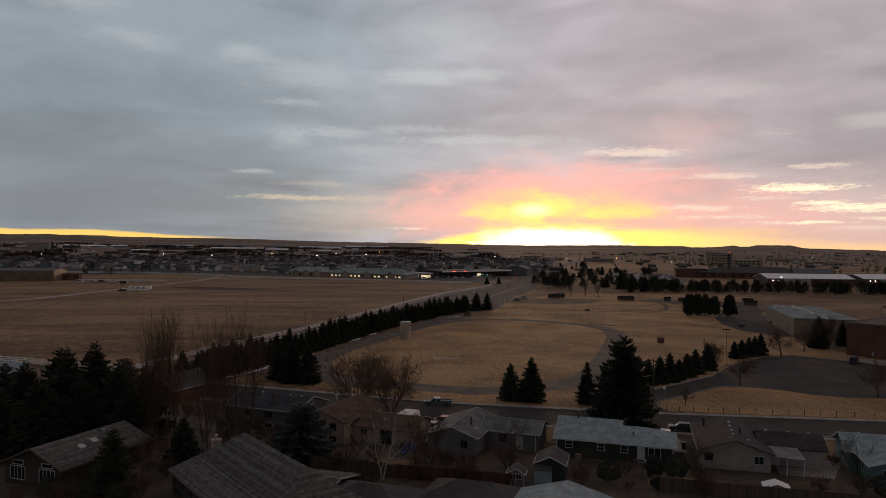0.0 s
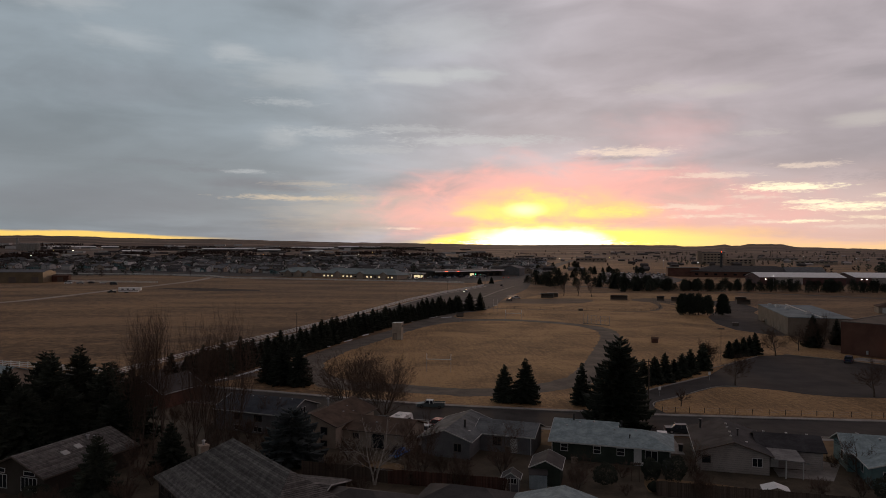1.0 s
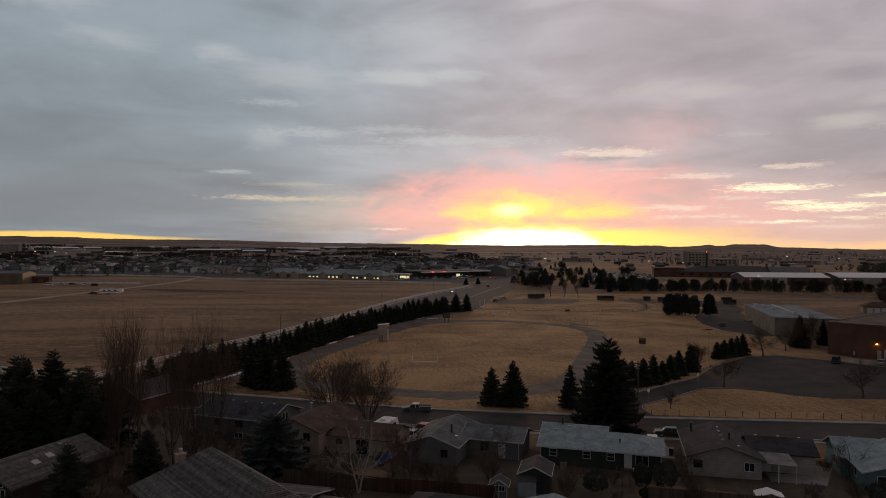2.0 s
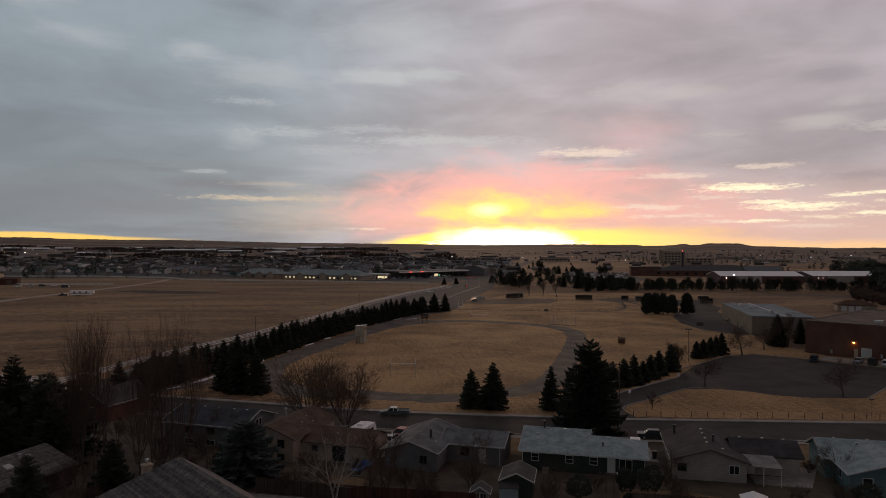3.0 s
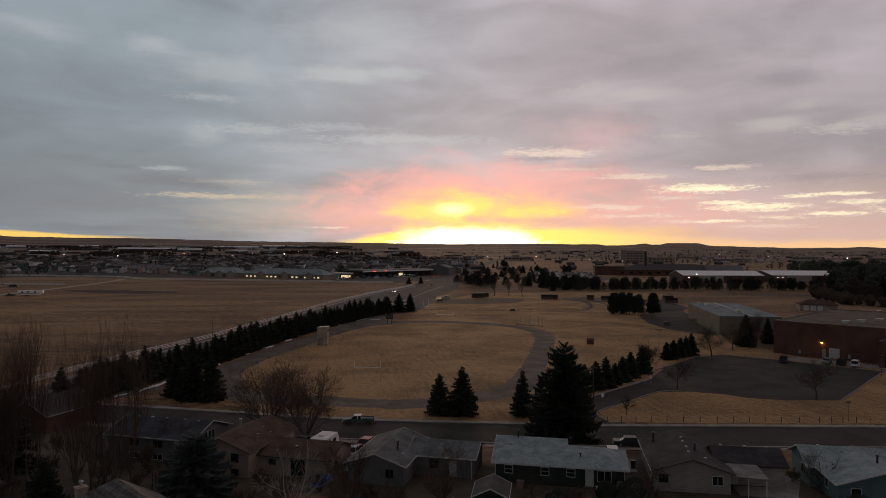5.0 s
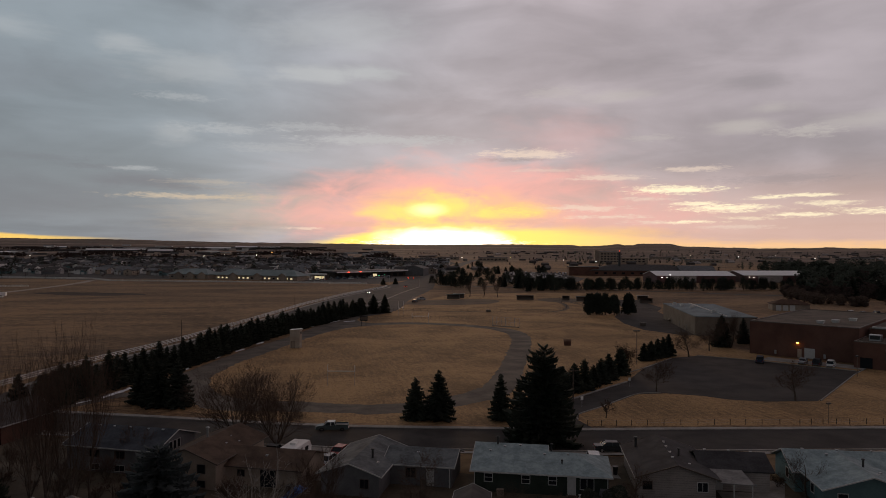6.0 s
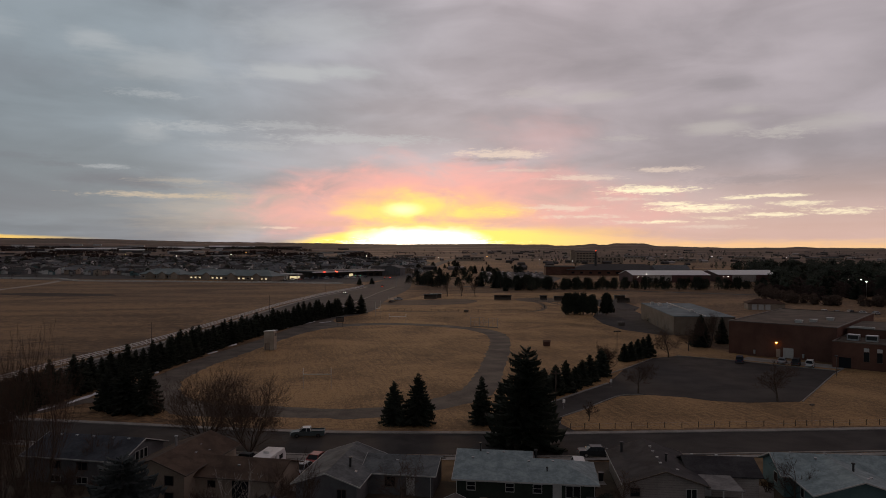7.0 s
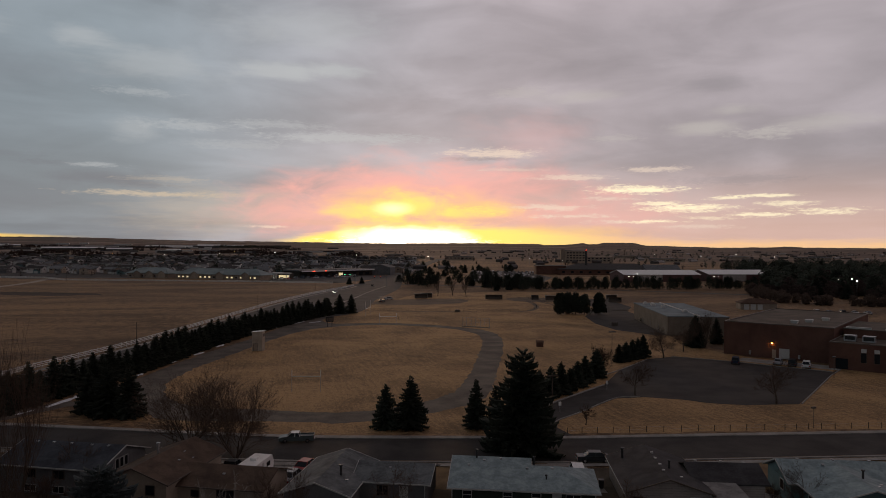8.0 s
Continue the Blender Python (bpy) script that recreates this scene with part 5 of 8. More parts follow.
part("wall", Geo().add([(0, 0, 0), (2.1, 0, 0), (2.1, 1.3, 0), (0, 1.3, 0), (0, 0, 1.75), (2.1, 0, 1.75), (2.1, 1.3, 2.05), (0, 1.3, 2.05)], [(0, 1, 5, 4), (1, 2, 6, 5), (2, 3, 7, 6), (3, 0, 4, 7)]), SIDE_PALE_BLUE, s3)
part("roof", Geo().slab([(-0.1, -0.12, 1.78), (2.2, -0.12, 1.78), (2.2, 1.4, 2.1), (-0.1, 1.4, 2.1)], (0, 0, -0.05)), SHINGLE_DARK, s3)
part("door", Geo().box(1.0, 1.9, -0.04, -0.002, 0.05, 1.65), SIDE_PALE_BLUE, s3)
canopy = thing("white_canopy", 40.6, 78.6, -18, "white gabled canopy in a back yard", "canopy")
part("cover", Geo().slab([(0, 0, 1.55), (1.5, 0, 2.05), (1.5, 2.2, 2.05), (0, 2.2, 1.55)], (0, 0, -0.05)).slab([(1.5, 0, 2.05), (3.0, 0, 1.55), (3.0, 2.2, 1.55), (1.5, 2.2, 2.05)], (0, 0, -0.05)), WHITE, canopy)
for u in (0.06, 2.94):
    for v in (0.06, 2.14):
        part("leg", Geo().tube((u, v, 0), (u, v, 1.52), 0.03, 0.03, 6), GALV, canopy)
tarp = Geo()
rt = random.Random(9)
tv = [(i * 0.45, j * 0.45, 0.15 + 0.55 * math.sin(math.pi * i / 6) * math.sin(math.pi * j / 4) + rt.uniform(0, 0.1)) for j in range(5) for i in range(7)]
tarp.add(tv, [(j * 7 + i, j * 7 + i + 1, j * 7 + i + 8, j * 7 + i + 7) for j in range(4) for i in range(6)])
tarp.add([(x, y, 0) for x, y, _ in tv], [(j * 7 + i + 7, j * 7 + i + 8, j * 7 + i + 1, j * 7 + i) for j in range(4) for i in range(6)])
tp = tagged(part("tarpaulin", tarp, plain("blue_tarpaulin", (0.03, 0.16, 0.55), 0.5)), "bright blue tarpaulin over a yard heap", "tarpaulin")
tp.matrix_basis = pose(-1.0, 97.2, 0, 0, 0, 60)
tp.scale = (1.5, 0.75, 1.4)
table = thing("picnic_table", 31.5, 90.4, -20, "grey picnic table behind the green house", "table")
part("tabletop", Geo().box(0, 1.8, 0, 0.75, 0.70, 0.75), WOOD_FENCE, table)
for v in (-0.5, 1.0):
    part("bench", Geo().box(0, 1.8, v, v + 0.27, 0.42, 0.46), WOOD_FENCE, table)
for u in (0.25, 1.45):
    part("leg", Geo().box(u, u + 0.09, -0.45, 1.2, 0.36, 0.42).box(u, u + 0.09, 0.05, 0.15, 0, 0.7).box(u, u + 0.09, 0.6, 0.7, 0, 0.7), WOOD_FENCE, table)
grill = thing("covered_grill", 33.6, 91.2, -20, "dark covered grill against the house wall", "grill")
part("cover", Geo().add([(0, 0, 0.1), (1.5, 0, 0.1), (1.5, 0.7, 0.1), (0, 0.7, 0.1), (0.12, 0.08, 1.1), (1.38, 0.08, 1.1), (1.38, 0.62, 1.15), (0.12, 0.62, 1.15)], [(4, 5, 6, 7), (0, 1, 5, 4), (1, 2, 6, 5), (2, 3, 7, 6), (3, 0, 4, 7)]), plain("grey_cover", (0.10, 0.10, 0.11), 0.8), grill)
for u in (0.2, 1.3):
    part("wheel", Geo().tube((u, 0.05, 0.09), (u, 0.12, 0.09), 0.09, 0.09, 10), TYRE, grill)
box = tagged(part("cool_box", Geo().box(0, 0.8, 0, 0.6, 0, 0.7).box(-0.03, 0.83, -0.03, 0.63, 0.7, 0.76), SIDE_TAN), "pale box standing by the green house", "box")
box.matrix_basis = pose(22.4, 94.6, 0, 0, 0, -20)

# ---- vehicles ----
PAINTS = {c: plain(c + "_car_paint", rgb, 0.38, 0.0, coat=0.12) for c, rgb in dict(silver=(0.33, 0.34, 0.36), dark=(0.028, 0.03, 0.034), white=(0.70, 0.70, 0.69), red=(0.32, 0.035, 0.03), green=(0.075, 0.095, 0.098), blue=(0.02, 0.03, 0.06)).items()}
for m in list(PAINTS.values()) + [GLASS]:
    for n in m.node_tree.nodes:
        if n.type == "BSDF_PRINCIPLED":
            n.inputs["Specular IOR Level"].default_value = 0.2
tyre_mesh = Geo().tube((0, -0.11, 0), (0, 0.11, 0), 0.34, 0.34, 16).mesh("tyre", TYRE)
rim_mesh = Geo().tube((0, -0.125, 0), (0, 0.125, 0), 0.19, 0.19, 12).mesh("rim", CHROME)


def vehicle(name, x, y, turn, kind, paint, label, category, headlights=False, tail=False):
    """A parked or standing car; its nose points along +x of its own frame."""
    long, wide, belt, roof_z, a0, a1, b0, b1 = {
        "sedan": (4.7, 1.78, 0.92, 1.42, 1.0, 1.6, 3.2, 4.0), "suv": (4.6, 1.85, 1.05, 1.75, 0.15, 0.45, 3.0, 3.7),
        "pickup": (5.1, 1.9, 1.08, 1.72, 2.05, 2.2, 3.3, 3.9), "van": (5.2, 1.95, 1.15, 2.05, 0.1, 0.3, 4.0, 4.8)}[kind]
    car = thing(name, x, y, turn, label, category)
    h = wide / 2
    body = Geo()
    prof = [(0.0, 0.42), (0.02, belt - 0.05), (0.25, belt), (b1, belt), (long - 0.35, belt - 0.12), (long - 0.05, belt - 0.28), (long, 0.45), (long - 0.1, 0.28), (0.1, 0.28)]
    n = len(prof)
    body.add([(px, -h + (0.06 if pz > 0.6 else 0.0), pz) for px, pz in prof] + [(px, h - (0.06 if pz > 0.6 else 0.0), pz) for px, pz in prof],
             [tuple(range(n)), tuple(range(2 * n - 1, n - 1, -1))] + [(i, i + n, (i + 1) % n + n, (i + 1) % n) for i in range(n)])
    shell = part("body", body, PAINTS[paint], car)
    glass = Geo()
    lo, hi = h - 0.09, h - 0.26
    glass.add([(a0, -lo, belt), (b1, -lo, belt), (b1, lo, belt), (a0, lo, belt), (a1, -hi, roof_z - 0.05), (b0, -hi, roof_z - 0.05), (b0, hi, roof_z - 0.05), (a1, hi, roof_z - 0.05)],
              [(4, 5, 6, 7), (0, 1, 5, 4), (1, 2, 6, 5), (2, 3, 7, 6), (3, 0, 4, 7)])
    part("window", glass, GLASS, car)
    cap = Geo().slab([(a1 - 0.03, -hi - 0.03, roof_z), (b0 + 0.03, -hi - 0.03, roof_z), (b0 + 0.03, hi + 0.03, roof_z), (a1 - 0.03, hi + 0.03, roof_z)], (0, 0, -0.07))
    part("roof", cap, PAINTS["white"] if paint == "green" else PAINTS[paint], car)
    mid = (a1 + b0) / 2
    for s in (-1, 1):
        pil = Geo()
        for p0, p1 in (((a0, lo, belt), (a1, hi, roof_z)), ((mid, lo, belt), (mid, hi, roof_z)), ((b1, lo, belt), (b0, hi, roof_z))):
            pil.tube((p0[0], s * (p0[1] + 0.01), p0[2]), (p1[0], s * (p1[1] + 0.01), p1[2] - 0.03), 0.045, 0.045, 5)
        part("pillar", pil, PAINTS["white"] if paint == "green" else PAINTS[paint], car)
    if kind == "pickup":
        part("bed", Geo().box(0.1, 1.95, -h + 0.1, h - 0.1, belt + 0.004, belt + 0.02), BLACK_METAL, car, "dark load bed")
        part("bed_wall", Geo().box(0.02, 2.0, -h + 0.05, -h + 0.13, belt, belt + 0.16).box(0.02, 2.0, h - 0.13, h - 0.05, belt, belt + 0.16).box(0.0, 0.1, -h + 0.13, h - 0.13, belt, belt + 0.16), PAINTS[paint], car)
    for px in (0.95, long - 0.95):
        for s in (-1, 1):
            t = part("wheel", tyre_mesh, TYRE, car)
            t.location = (px, s * (h - 0.09), 0.34)
            part("rim", rim_mesh, CHROME, t)
    for s in (-1, 1):
        part("headlight", Geo().box(long - 0.08, long + 0.01, s * h * 0.7 - 0.16, s * h * 0.7 + 0.16, 0.58, 0.74), LAMP_WHITE if headlights else CHROME, car)
        part("tail_light", Geo().box(-0.02, 0.04, s * h * 0.8 - 0.1, s * h * 0.8 + 0.1, 0.62, 0.82), LAMP_RED if tail else PAINTS["red"], car)
    part("bumper", Geo().box(long - 0.02, long + 0.06, -h + 0.1, h - 0.1, 0.38, 0.5).box(-0.07, 0.01, -h + 0.1, h - 0.1, 0.38, 0.52), CHROME, car)
    return car


pickup = vehicle("pickup_truck", 7.4, 127.9, 172, "pickup", "green", "dark green and white pickup parked at the kerb", "pickup truck")
pickup.scale = (1.0, 0.95, 0.82)
vehicle("sedan", 41.0, 109.9, -14, "sedan", "dark", "dark sedan parked on the street", "car")
vehicle("suv", 37.5, 101.4, 72, "suv", "white", "white car in a driveway beside the green house", "car")
vehicle("car", 4.3, 112.0, 63, "sedan", "red", "red car in a driveway behind the grey house", "car")
vehicle("car", 2.4, 108.2, 63, "sedan", "silver", "pale car in a driveway behind the grey house", "car")
vehicle("pickup_truck", -4.8, 112.5, 65, "pickup", "dark", "black pickup beside a camper trailer", "pickup truck")
camper = thing("camper_trailer", -1.9, 109.4, 66, "white camper trailer in a driveway", "camper")
part("body", Geo().add([(0, -1.15, 0.5), (5.6, -1.15, 0.5), (5.6, 1.15, 0.5), (0, 1.15, 0.5), (0, -1.15, 2.45), (5.2, -1.15, 2.5), (5.2, 1.15, 2.5), (0, 1.15, 2.45), (5.75, -1.15, 1.6), (5.75, 1.15, 1.6)],
                       [(3, 2, 1, 0), (4, 5, 6, 7), (0, 1, 8, 5, 4), (2, 3, 7, 6, 9), (1, 2, 9, 8), (8, 9, 6, 5), (3, 0, 4, 7)]), WHITE, camper)
part("roof_unit", Geo().box(2.2, 3.1, -0.4, 0.4, 2.49, 2.78), WHITE, camper)
for u in (0.7, 3.6):
    part("window", Geo().box(u, u + 1.0, -1.18, -1.13, 1.4, 1.95), GLASS, camper)
part("window", Geo().box(-0.03, 0.02, -0.5, 0.5, 1.45, 2.0), GLASS, camper)
part("door", Geo().box(2.2, 2.85, -1.18, -1.13, 0.55, 2.2), TRIM, camper)
for s in (-1.05, 1.05):
    t = part("wheel", tyre_mesh, TYRE, camper)
    t.location = (2.6, s, 0.34)
part("hitch", Geo().tube((5.6, -0.7, 0.5), (6.6, 0, 0.5), 0.05, 0.05, 6).tube((5.6, 0.7, 0.5), (6.6, 0, 0.5), 0.05, 0.05, 6), BLACK_METAL, camper)
sheet("driveway", [(-7, 108), (3.0, 103.5), (6.5, 118.2), (-3.0, 121.5)], 0.03, CONCRETE, "concrete driveway between the tan and grey houses", "driveway")
sheet("driveway", [(34.8, 99.5), (39.4, 97.8), (41.6, 109.0), (36.8, 110.0)], 0.03, CONCRETE, "concrete driveway beside the green house", "driveway")


# patio set under the awning's edge
def patio_chair(x, y, turn):
    c = thing("patio_chair", x, y, turn, "pale metal patio chair on the concrete patio", "chair", "patio chairs")
    part("seat", Geo().box(-0.25, 0.25, -0.25, 0.25, 0.42, 0.46), GALV, c)
    part("backrest", Geo().slab([(-0.25, 0.25, 0.5), (0.25, 0.25, 0.5), (0.25, 0.36, 0.95), (-0.25, 0.36, 0.95)], (0, 0.03, 0)), GALV, c)
    for u in (-0.22, 0.22):
        for v in (-0.22, 0.22):
            part("leg", Geo().tube((u, v, 0), (u, v, 0.42), 0.015, 0.015, 6), GALV, c)
    return c


patio_table = thing("patio_table", 53.3, 91.6, 0, "round pale patio table beside the white house", "table")
part("tabletop", Geo().lathe([(0.55, 0.70), (0.58, 0.72), (0.55, 0.74)], 20), GALV, patio_table)
part("pedestal", Geo().lathe([(0.28, 0.0), (0.26, 0.04), (0.05, 0.08), (0.05, 0.70)], 12), BLACK_METAL, patio_table)
for k in range(4):
    a = radians(90 * k + 20)
    patio_chair(53.3 + 0.95 * math.sin(a), 91.6 + 0.95 * math.cos(a), -(90 * k + 20))
arbor = thing("garden_arbor", 28.2, 87.0, -20, "grey wooden garden arbor in a back yard", "arbor")
for u in (0, 0.9):
    for v in (0, 0.5):
        part("post", Geo().box(u - 0.05, u + 0.05, v - 0.05, v + 0.05, 0, 2.1), WOOD_FENCE, arbor)
for v in (0, 0.5):
    part("beam", Geo().box(-0.2, 1.1, v - 0.04, v + 0.04, 2.1, 2.22), WOOD_FENCE, arbor)
for i in range(5):
    part("slat", Geo().box(-0.05 + i * 0.23, 0.0 + i * 0.23, -0.15, 0.65, 2.22, 2.28), WOOD_FENCE, arbor)
feeder = thing("bird_feeder", 30.2, 88.2, 0, "small white bird feeder on a post", "bird feeder")
part("post", Geo().tube((0, 0, 0), (0, 0, 1.5), 0.03, 0.03, 6), WOOD_FENCE, feeder)
part("tray", Geo().box(-0.25, 0.25, -0.2, 0.2, 1.5, 1.56), TRIM, feeder)
part("roof", Geo().slab([(-0.3, -0.26, 1.8), (0.3, -0.26, 1.8), (0.3, 0, 1.98), (-0.3, 0, 1.98)], (0, 0, -0.03)).slab([(-0.3, 0, 1.98), (0.3, 0, 1.98), (0.3, 0.26, 1.8), (-0.3, 0.26, 1.8)], (0, 0, -0.03)), TRIM, feeder)
for u in (-0.2, 0.2):
    part("stay", Geo().box(u - 0.015, u + 0.015, -0.015, 0.015, 1.56, 1.88), TRIM, feeder)
for x, y, c, l in ((39.0, 99.3, BLACK_METAL, "dark wheeled rubbish bin beside the green house"), (14.2, 99.0, DARK_TRIM, "brown rubbish bin behind the grey house"), (-1.6, 99.6, BLACK_METAL, "dark rubbish bin beside the tan house")):
    b = thing("rubbish_bin", x, y, -20, l, "bin")
    part("body", Geo().add([(0.05, 0.05, 0.05), (0.55, 0.05, 0.05), (0.55, 0.55, 0.05), (0.05, 0.55, 0.05), (0, 0, 1.0), (0.6, 0, 1.0), (0.6, 0.65, 1.0), (0, 0.65, 1.0)], [(3, 2, 1, 0), (0, 1, 5, 4), (1, 2, 6, 5), (2, 3, 7, 6), (3, 0, 4, 7)]), c, b)
    part("lid", Geo().box(-0.02, 0.62, -0.02, 0.67, 1.0, 1.07), c, b)
    for u in (0.08, 0.48):
        part("wheel", Geo().tube((u, 0.6, 0.1), (u + 0.06, 0.6, 0.1), 0.1, 0.1, 10), TYRE, b)


# rows of shakes: each course a thin lapped plate
def courses(h, corners, width, look_, over=0.075):
    """Lapped courses on one roof plane: corners are eave start, eave end, ridge end, ridge start."""
    a, b, c, d = (Vector(p) for p in corners)
    long = ((d - a).length + (c - b).length) / 2
    n = int(long / width)
    up = (b - a).cross(d - a).normalized()
    up = up if up.z > 0 else -up
    for i in range(n):
        f0, f1 = i / n, (i + 1.12) / n
        f1 = min(f1, 1.0)
        p, q, r, s = a.lerp(d, f0), b.lerp(c, f0), b.lerp(c, f1), a.lerp(d, f1)
        g = Geo().add([p + up * over, q + up * over, r + up * 0.006, s + up * 0.006, p + up * 0.003, q + up * 0.003], [(0, 1, 2, 3), (4, 5, 1, 0)])
        part("shake_course", g, look_, h)


def hip_courses(h, u0, u1, v0, v1, eave, ridge, width, look_, over=0.45):
    vm, run = (v0 + v1) / 2, (v1 - v0) / 2
    lo = eave - (ridge - eave) / run * over
    a, b, c, d = (u0 - over, v0 - over, lo), (u1 + over, v0 - over, lo), (u1 + over, v1 + over, lo), (u0 - over, v1 + over, lo)
    p, q = (u0 + run, vm, ridge), (u1 - run, vm, ridge)
    for four in ((a, b, q, p), (d, a, p, p), (b, c, q, q)):
        courses(h, four, width, look_)


SHAKE_ROW = surface("shake_courses", (0.070, 0.065, 0.061), (0.185, 0.172, 0.162), 1.6, 7.0, 0.92, 0.2, 0.02, local=True, each=0.32)
hip_courses(shake_house, 0, 27, 0, 12.6, 2.8, 7.25, 0.28, SHAKE_ROW)
courses(wing, [(-0.45, -0.45, 2.297), (9.65, -0.45, 2.297), (9.65, 5.25, 3.6), (-0.45, 5.25, 3.6)], 0.28, SHAKE_ROW)
courses(wing, [(9.65, 10.95, 2.297), (-0.45, 10.95, 2.297), (-0.45, 5.25, 3.6), (9.65, 5.25, 3.6)], 0.28, SHAKE_ROW)
courses(skylight_house, [(9.45, -0.45, 2.51), (9.45, 14.45, 2.51), (4.5, 14.45, 4.6), (4.5, -0.45, 4.6)], 0.28, SHAKE_ROW)
courses(skylight_house, [(-0.45, 14.45, 2.51), (-0.45, -0.45, 2.51), (4.5, -0.45, 4.6), (4.5, 14.45, 4.6)], 0.28, SHAKE_ROW)

# ---- school ----
school = thing("school_building", 121.2, 190.6, -53, "large flat-roofed red-brown brick school building", "school")
GRAVEL = surface("tan_gravel_roof", (0.075, 0.062, 0.050), (0.15, 0.122, 0.100), 0.2, 3.0, 0.95, 0.3, 0.03, local=True)
part("wall", Geo().box(0, 26.5, 0, 52, 0, 8.75), BRICK, school)
part("roof", Geo().box(0.35, 26.15, 0.35, 51.65, 8.754, 8.80), GRAVEL, school)
for b in ((-0.05, 26.55, -0.05, 0.3, 8.754, 9.0), (-0.05, 26.55, 51.7, 52.05, 8.754, 9.0), (-0.05, 0.3, 0.3, 51.7, 8.754, 9.0), (26.2, 26.55, 0.3, 51.7, 8.754, 9.0)):
    part("parapet", Geo().box(*b), DARK_TRIM, school)
for u, v in ((15, 7), (17.5, 12), (20, 20)):
    part("roof_unit", Geo().box(u, u + 1.6, v, v + 1.6, 8.8, 9.3).box(u - 0.15, u + 1.75, v - 0.15, v + 1.75, 9.3, 9.55), TRIM, school, "pale roof ventilator")
door(school, 12.2, 0, "-v", 1.0, 2.3, SIDE_TAN)
part("shutter", Geo().box(13.9, 16.4, -0.08, -0.003, 0.1, 2.7), TRIM, school, "wide white loading door")
for i in range(9):
    part("panel_joint", Geo().box(14.05, 16.25, -0.10, -0.083, 0.35 + i * 0.26, 0.38 + i * 0.26), GALV, school) if i % 2 == 0 else None
lamp = part("wall_lamp", Geo().box(12.0, 12.5, -0.45, -0.003, 4.1, 4.5), BLACK_METAL, school)
part("bulb", Geo().lathe([(0.05, 3.78), (0.24, 3.86), (0.28, 3.98), (0.2, 4.09)], 10, (12.25, -0.3)), LAMP_ORANGE, lamp)
for u in (6.5, 18.5):
    part("utility_box", Geo().box(u, u + 0.5, -0.3, -0.003, 0.5, 1.5), GALV, school)
low = thing("school_wing", 121.2, 190.6, -53, "lower flat-roofed brick wing of the school", "school")
part("wall", Geo().box(26.8, 62, -7, 30, 0, 6.2), BRICK, low)
part("roof", Geo().box(27.1, 61.7, -6.7, 29.7, 6.204, 6.25), GRAVEL, low)
for b in ((26.75, 62.05, -7.05, -6.7, 6.204, 6.45), (26.75, 27.1, -6.7, 30, 6.204, 6.45), (27.1, 62.05, 29.7, 30.05, 6.204, 6.45)):
    part("parapet", Geo().box(*b), DARK_TRIM, low)
part("penthouse", Geo().box(27.6, 61.2, 6.5, 28.5, 6.254, 8.3), BRICK, low, "raised dark brick upper block")
part("penthouse_roof", Geo().box(27.4, 61.4, 6.3, 28.7, 8.304, 8.5), GRAVEL, low)
for u0, u1 in ((28.0, 33.6), (36.6, 38.8)):
    part("coping", Geo().box(u0, u1, 6.9, 7.6, 8.504, 8.9), TRIM, low, "pale roof kerb")
for u in (29.0, 33.0):
    unit = part("roof_unit", Geo().box(u, u + 2.6, -2, 0.2, 6.254, 6.6).box(u, u + 0.2, -2, 0.2, 6.6, 7.5).box(u + 2.4, u + 2.6, -2, 0.2, 6.6, 7.5).box(u, u + 2.6, -2, 0.2, 7.5, 7.7), GALV, low, "grey air-handling unit")
    part("intake", Geo().box(u + 0.2, u + 2.4, -1.9, 0.1, 6.604, 7.496), BLACK_METAL, unit, "dark louvred intake")
part("roof_unit", Geo().box(38, 39.2, -1.5, -0.3, 6.25, 7.1), TRIM, low)
for u in (33.5, 36.2):
    window(low, u, -7, "-v", 1.1, 2.0, 4.2, 1, DARK_TRIM)
    part("panel", Geo().box(u, u + 1.1, -7.05, -7.003, 4.35, 5.2), TRIM, low)
part("entrance", Geo().box(28.2, 30.8, -7.08, -7.003, 0.1, 2.6), GLASS, low)
sheet("pavement", [(121.5, 183.2), (116.5, 179.2), (131.5, 161.2), (136.0, 165.5)], 0.03, CONCRETE, "concrete apron before the school doors", "pavement")

tan = thing("tan_building", 127.5, 229.0, -18, "low tan block building with a blue-grey flat roof", "building")
tan.scale = (0.92, 1.0, 1.0)
METAL_ROOF = surface("blue_grey_membrane_roof", (0.115, 0.150, 0.168), (0.215, 0.262, 0.280), 0.15, 3.0, 0.88, 0.15, 0.02, local=True)
part("wall", Geo().box(0, 21.3, 0, 56, 0, 6.1), surface("tan_block_wall", (0.17, 0.135, 0.105), (0.24, 0.195, 0.155), 0.3, 4.0, 0.9, 0.2, 0.02, local=True), tan)
part("roof", Geo().box(-0.15, 11.0, -0.15, 56.15, 6.104, 6.35), METAL_ROOF, tan)
part("roof", Geo().box(11.3, 21.45, -0.15, 56.15, 6.104, 6.30), METAL_ROOF, tan)
part("parapet", Geo().box(11.0, 11.3, -0.2, 56.2, 6.104, 6.6), TRIM, tan, "white roof divider")
for u, v in ((4.5, 44), (4.0, 40), (6.0, 32), (9.5, 14), (2.5, 48)):
    part("roof_unit", Geo().box(u, u + 1.5, v, v + 1.5, 6.35, 7.0).box(u + 0.2, u + 1.3, v + 0.2, v + 1.3, 7.0, 7.3), TRIM, tan)
for v in (12, 24, 38):
    door(tan, 0, v, "-u", 1.1, 2.2, DARK_TRIM)
for u in (8, 10.5):
    window(tan, u, 0, "-v", 1.1, 1.4, 2.5, 1, DARK_TRIM)
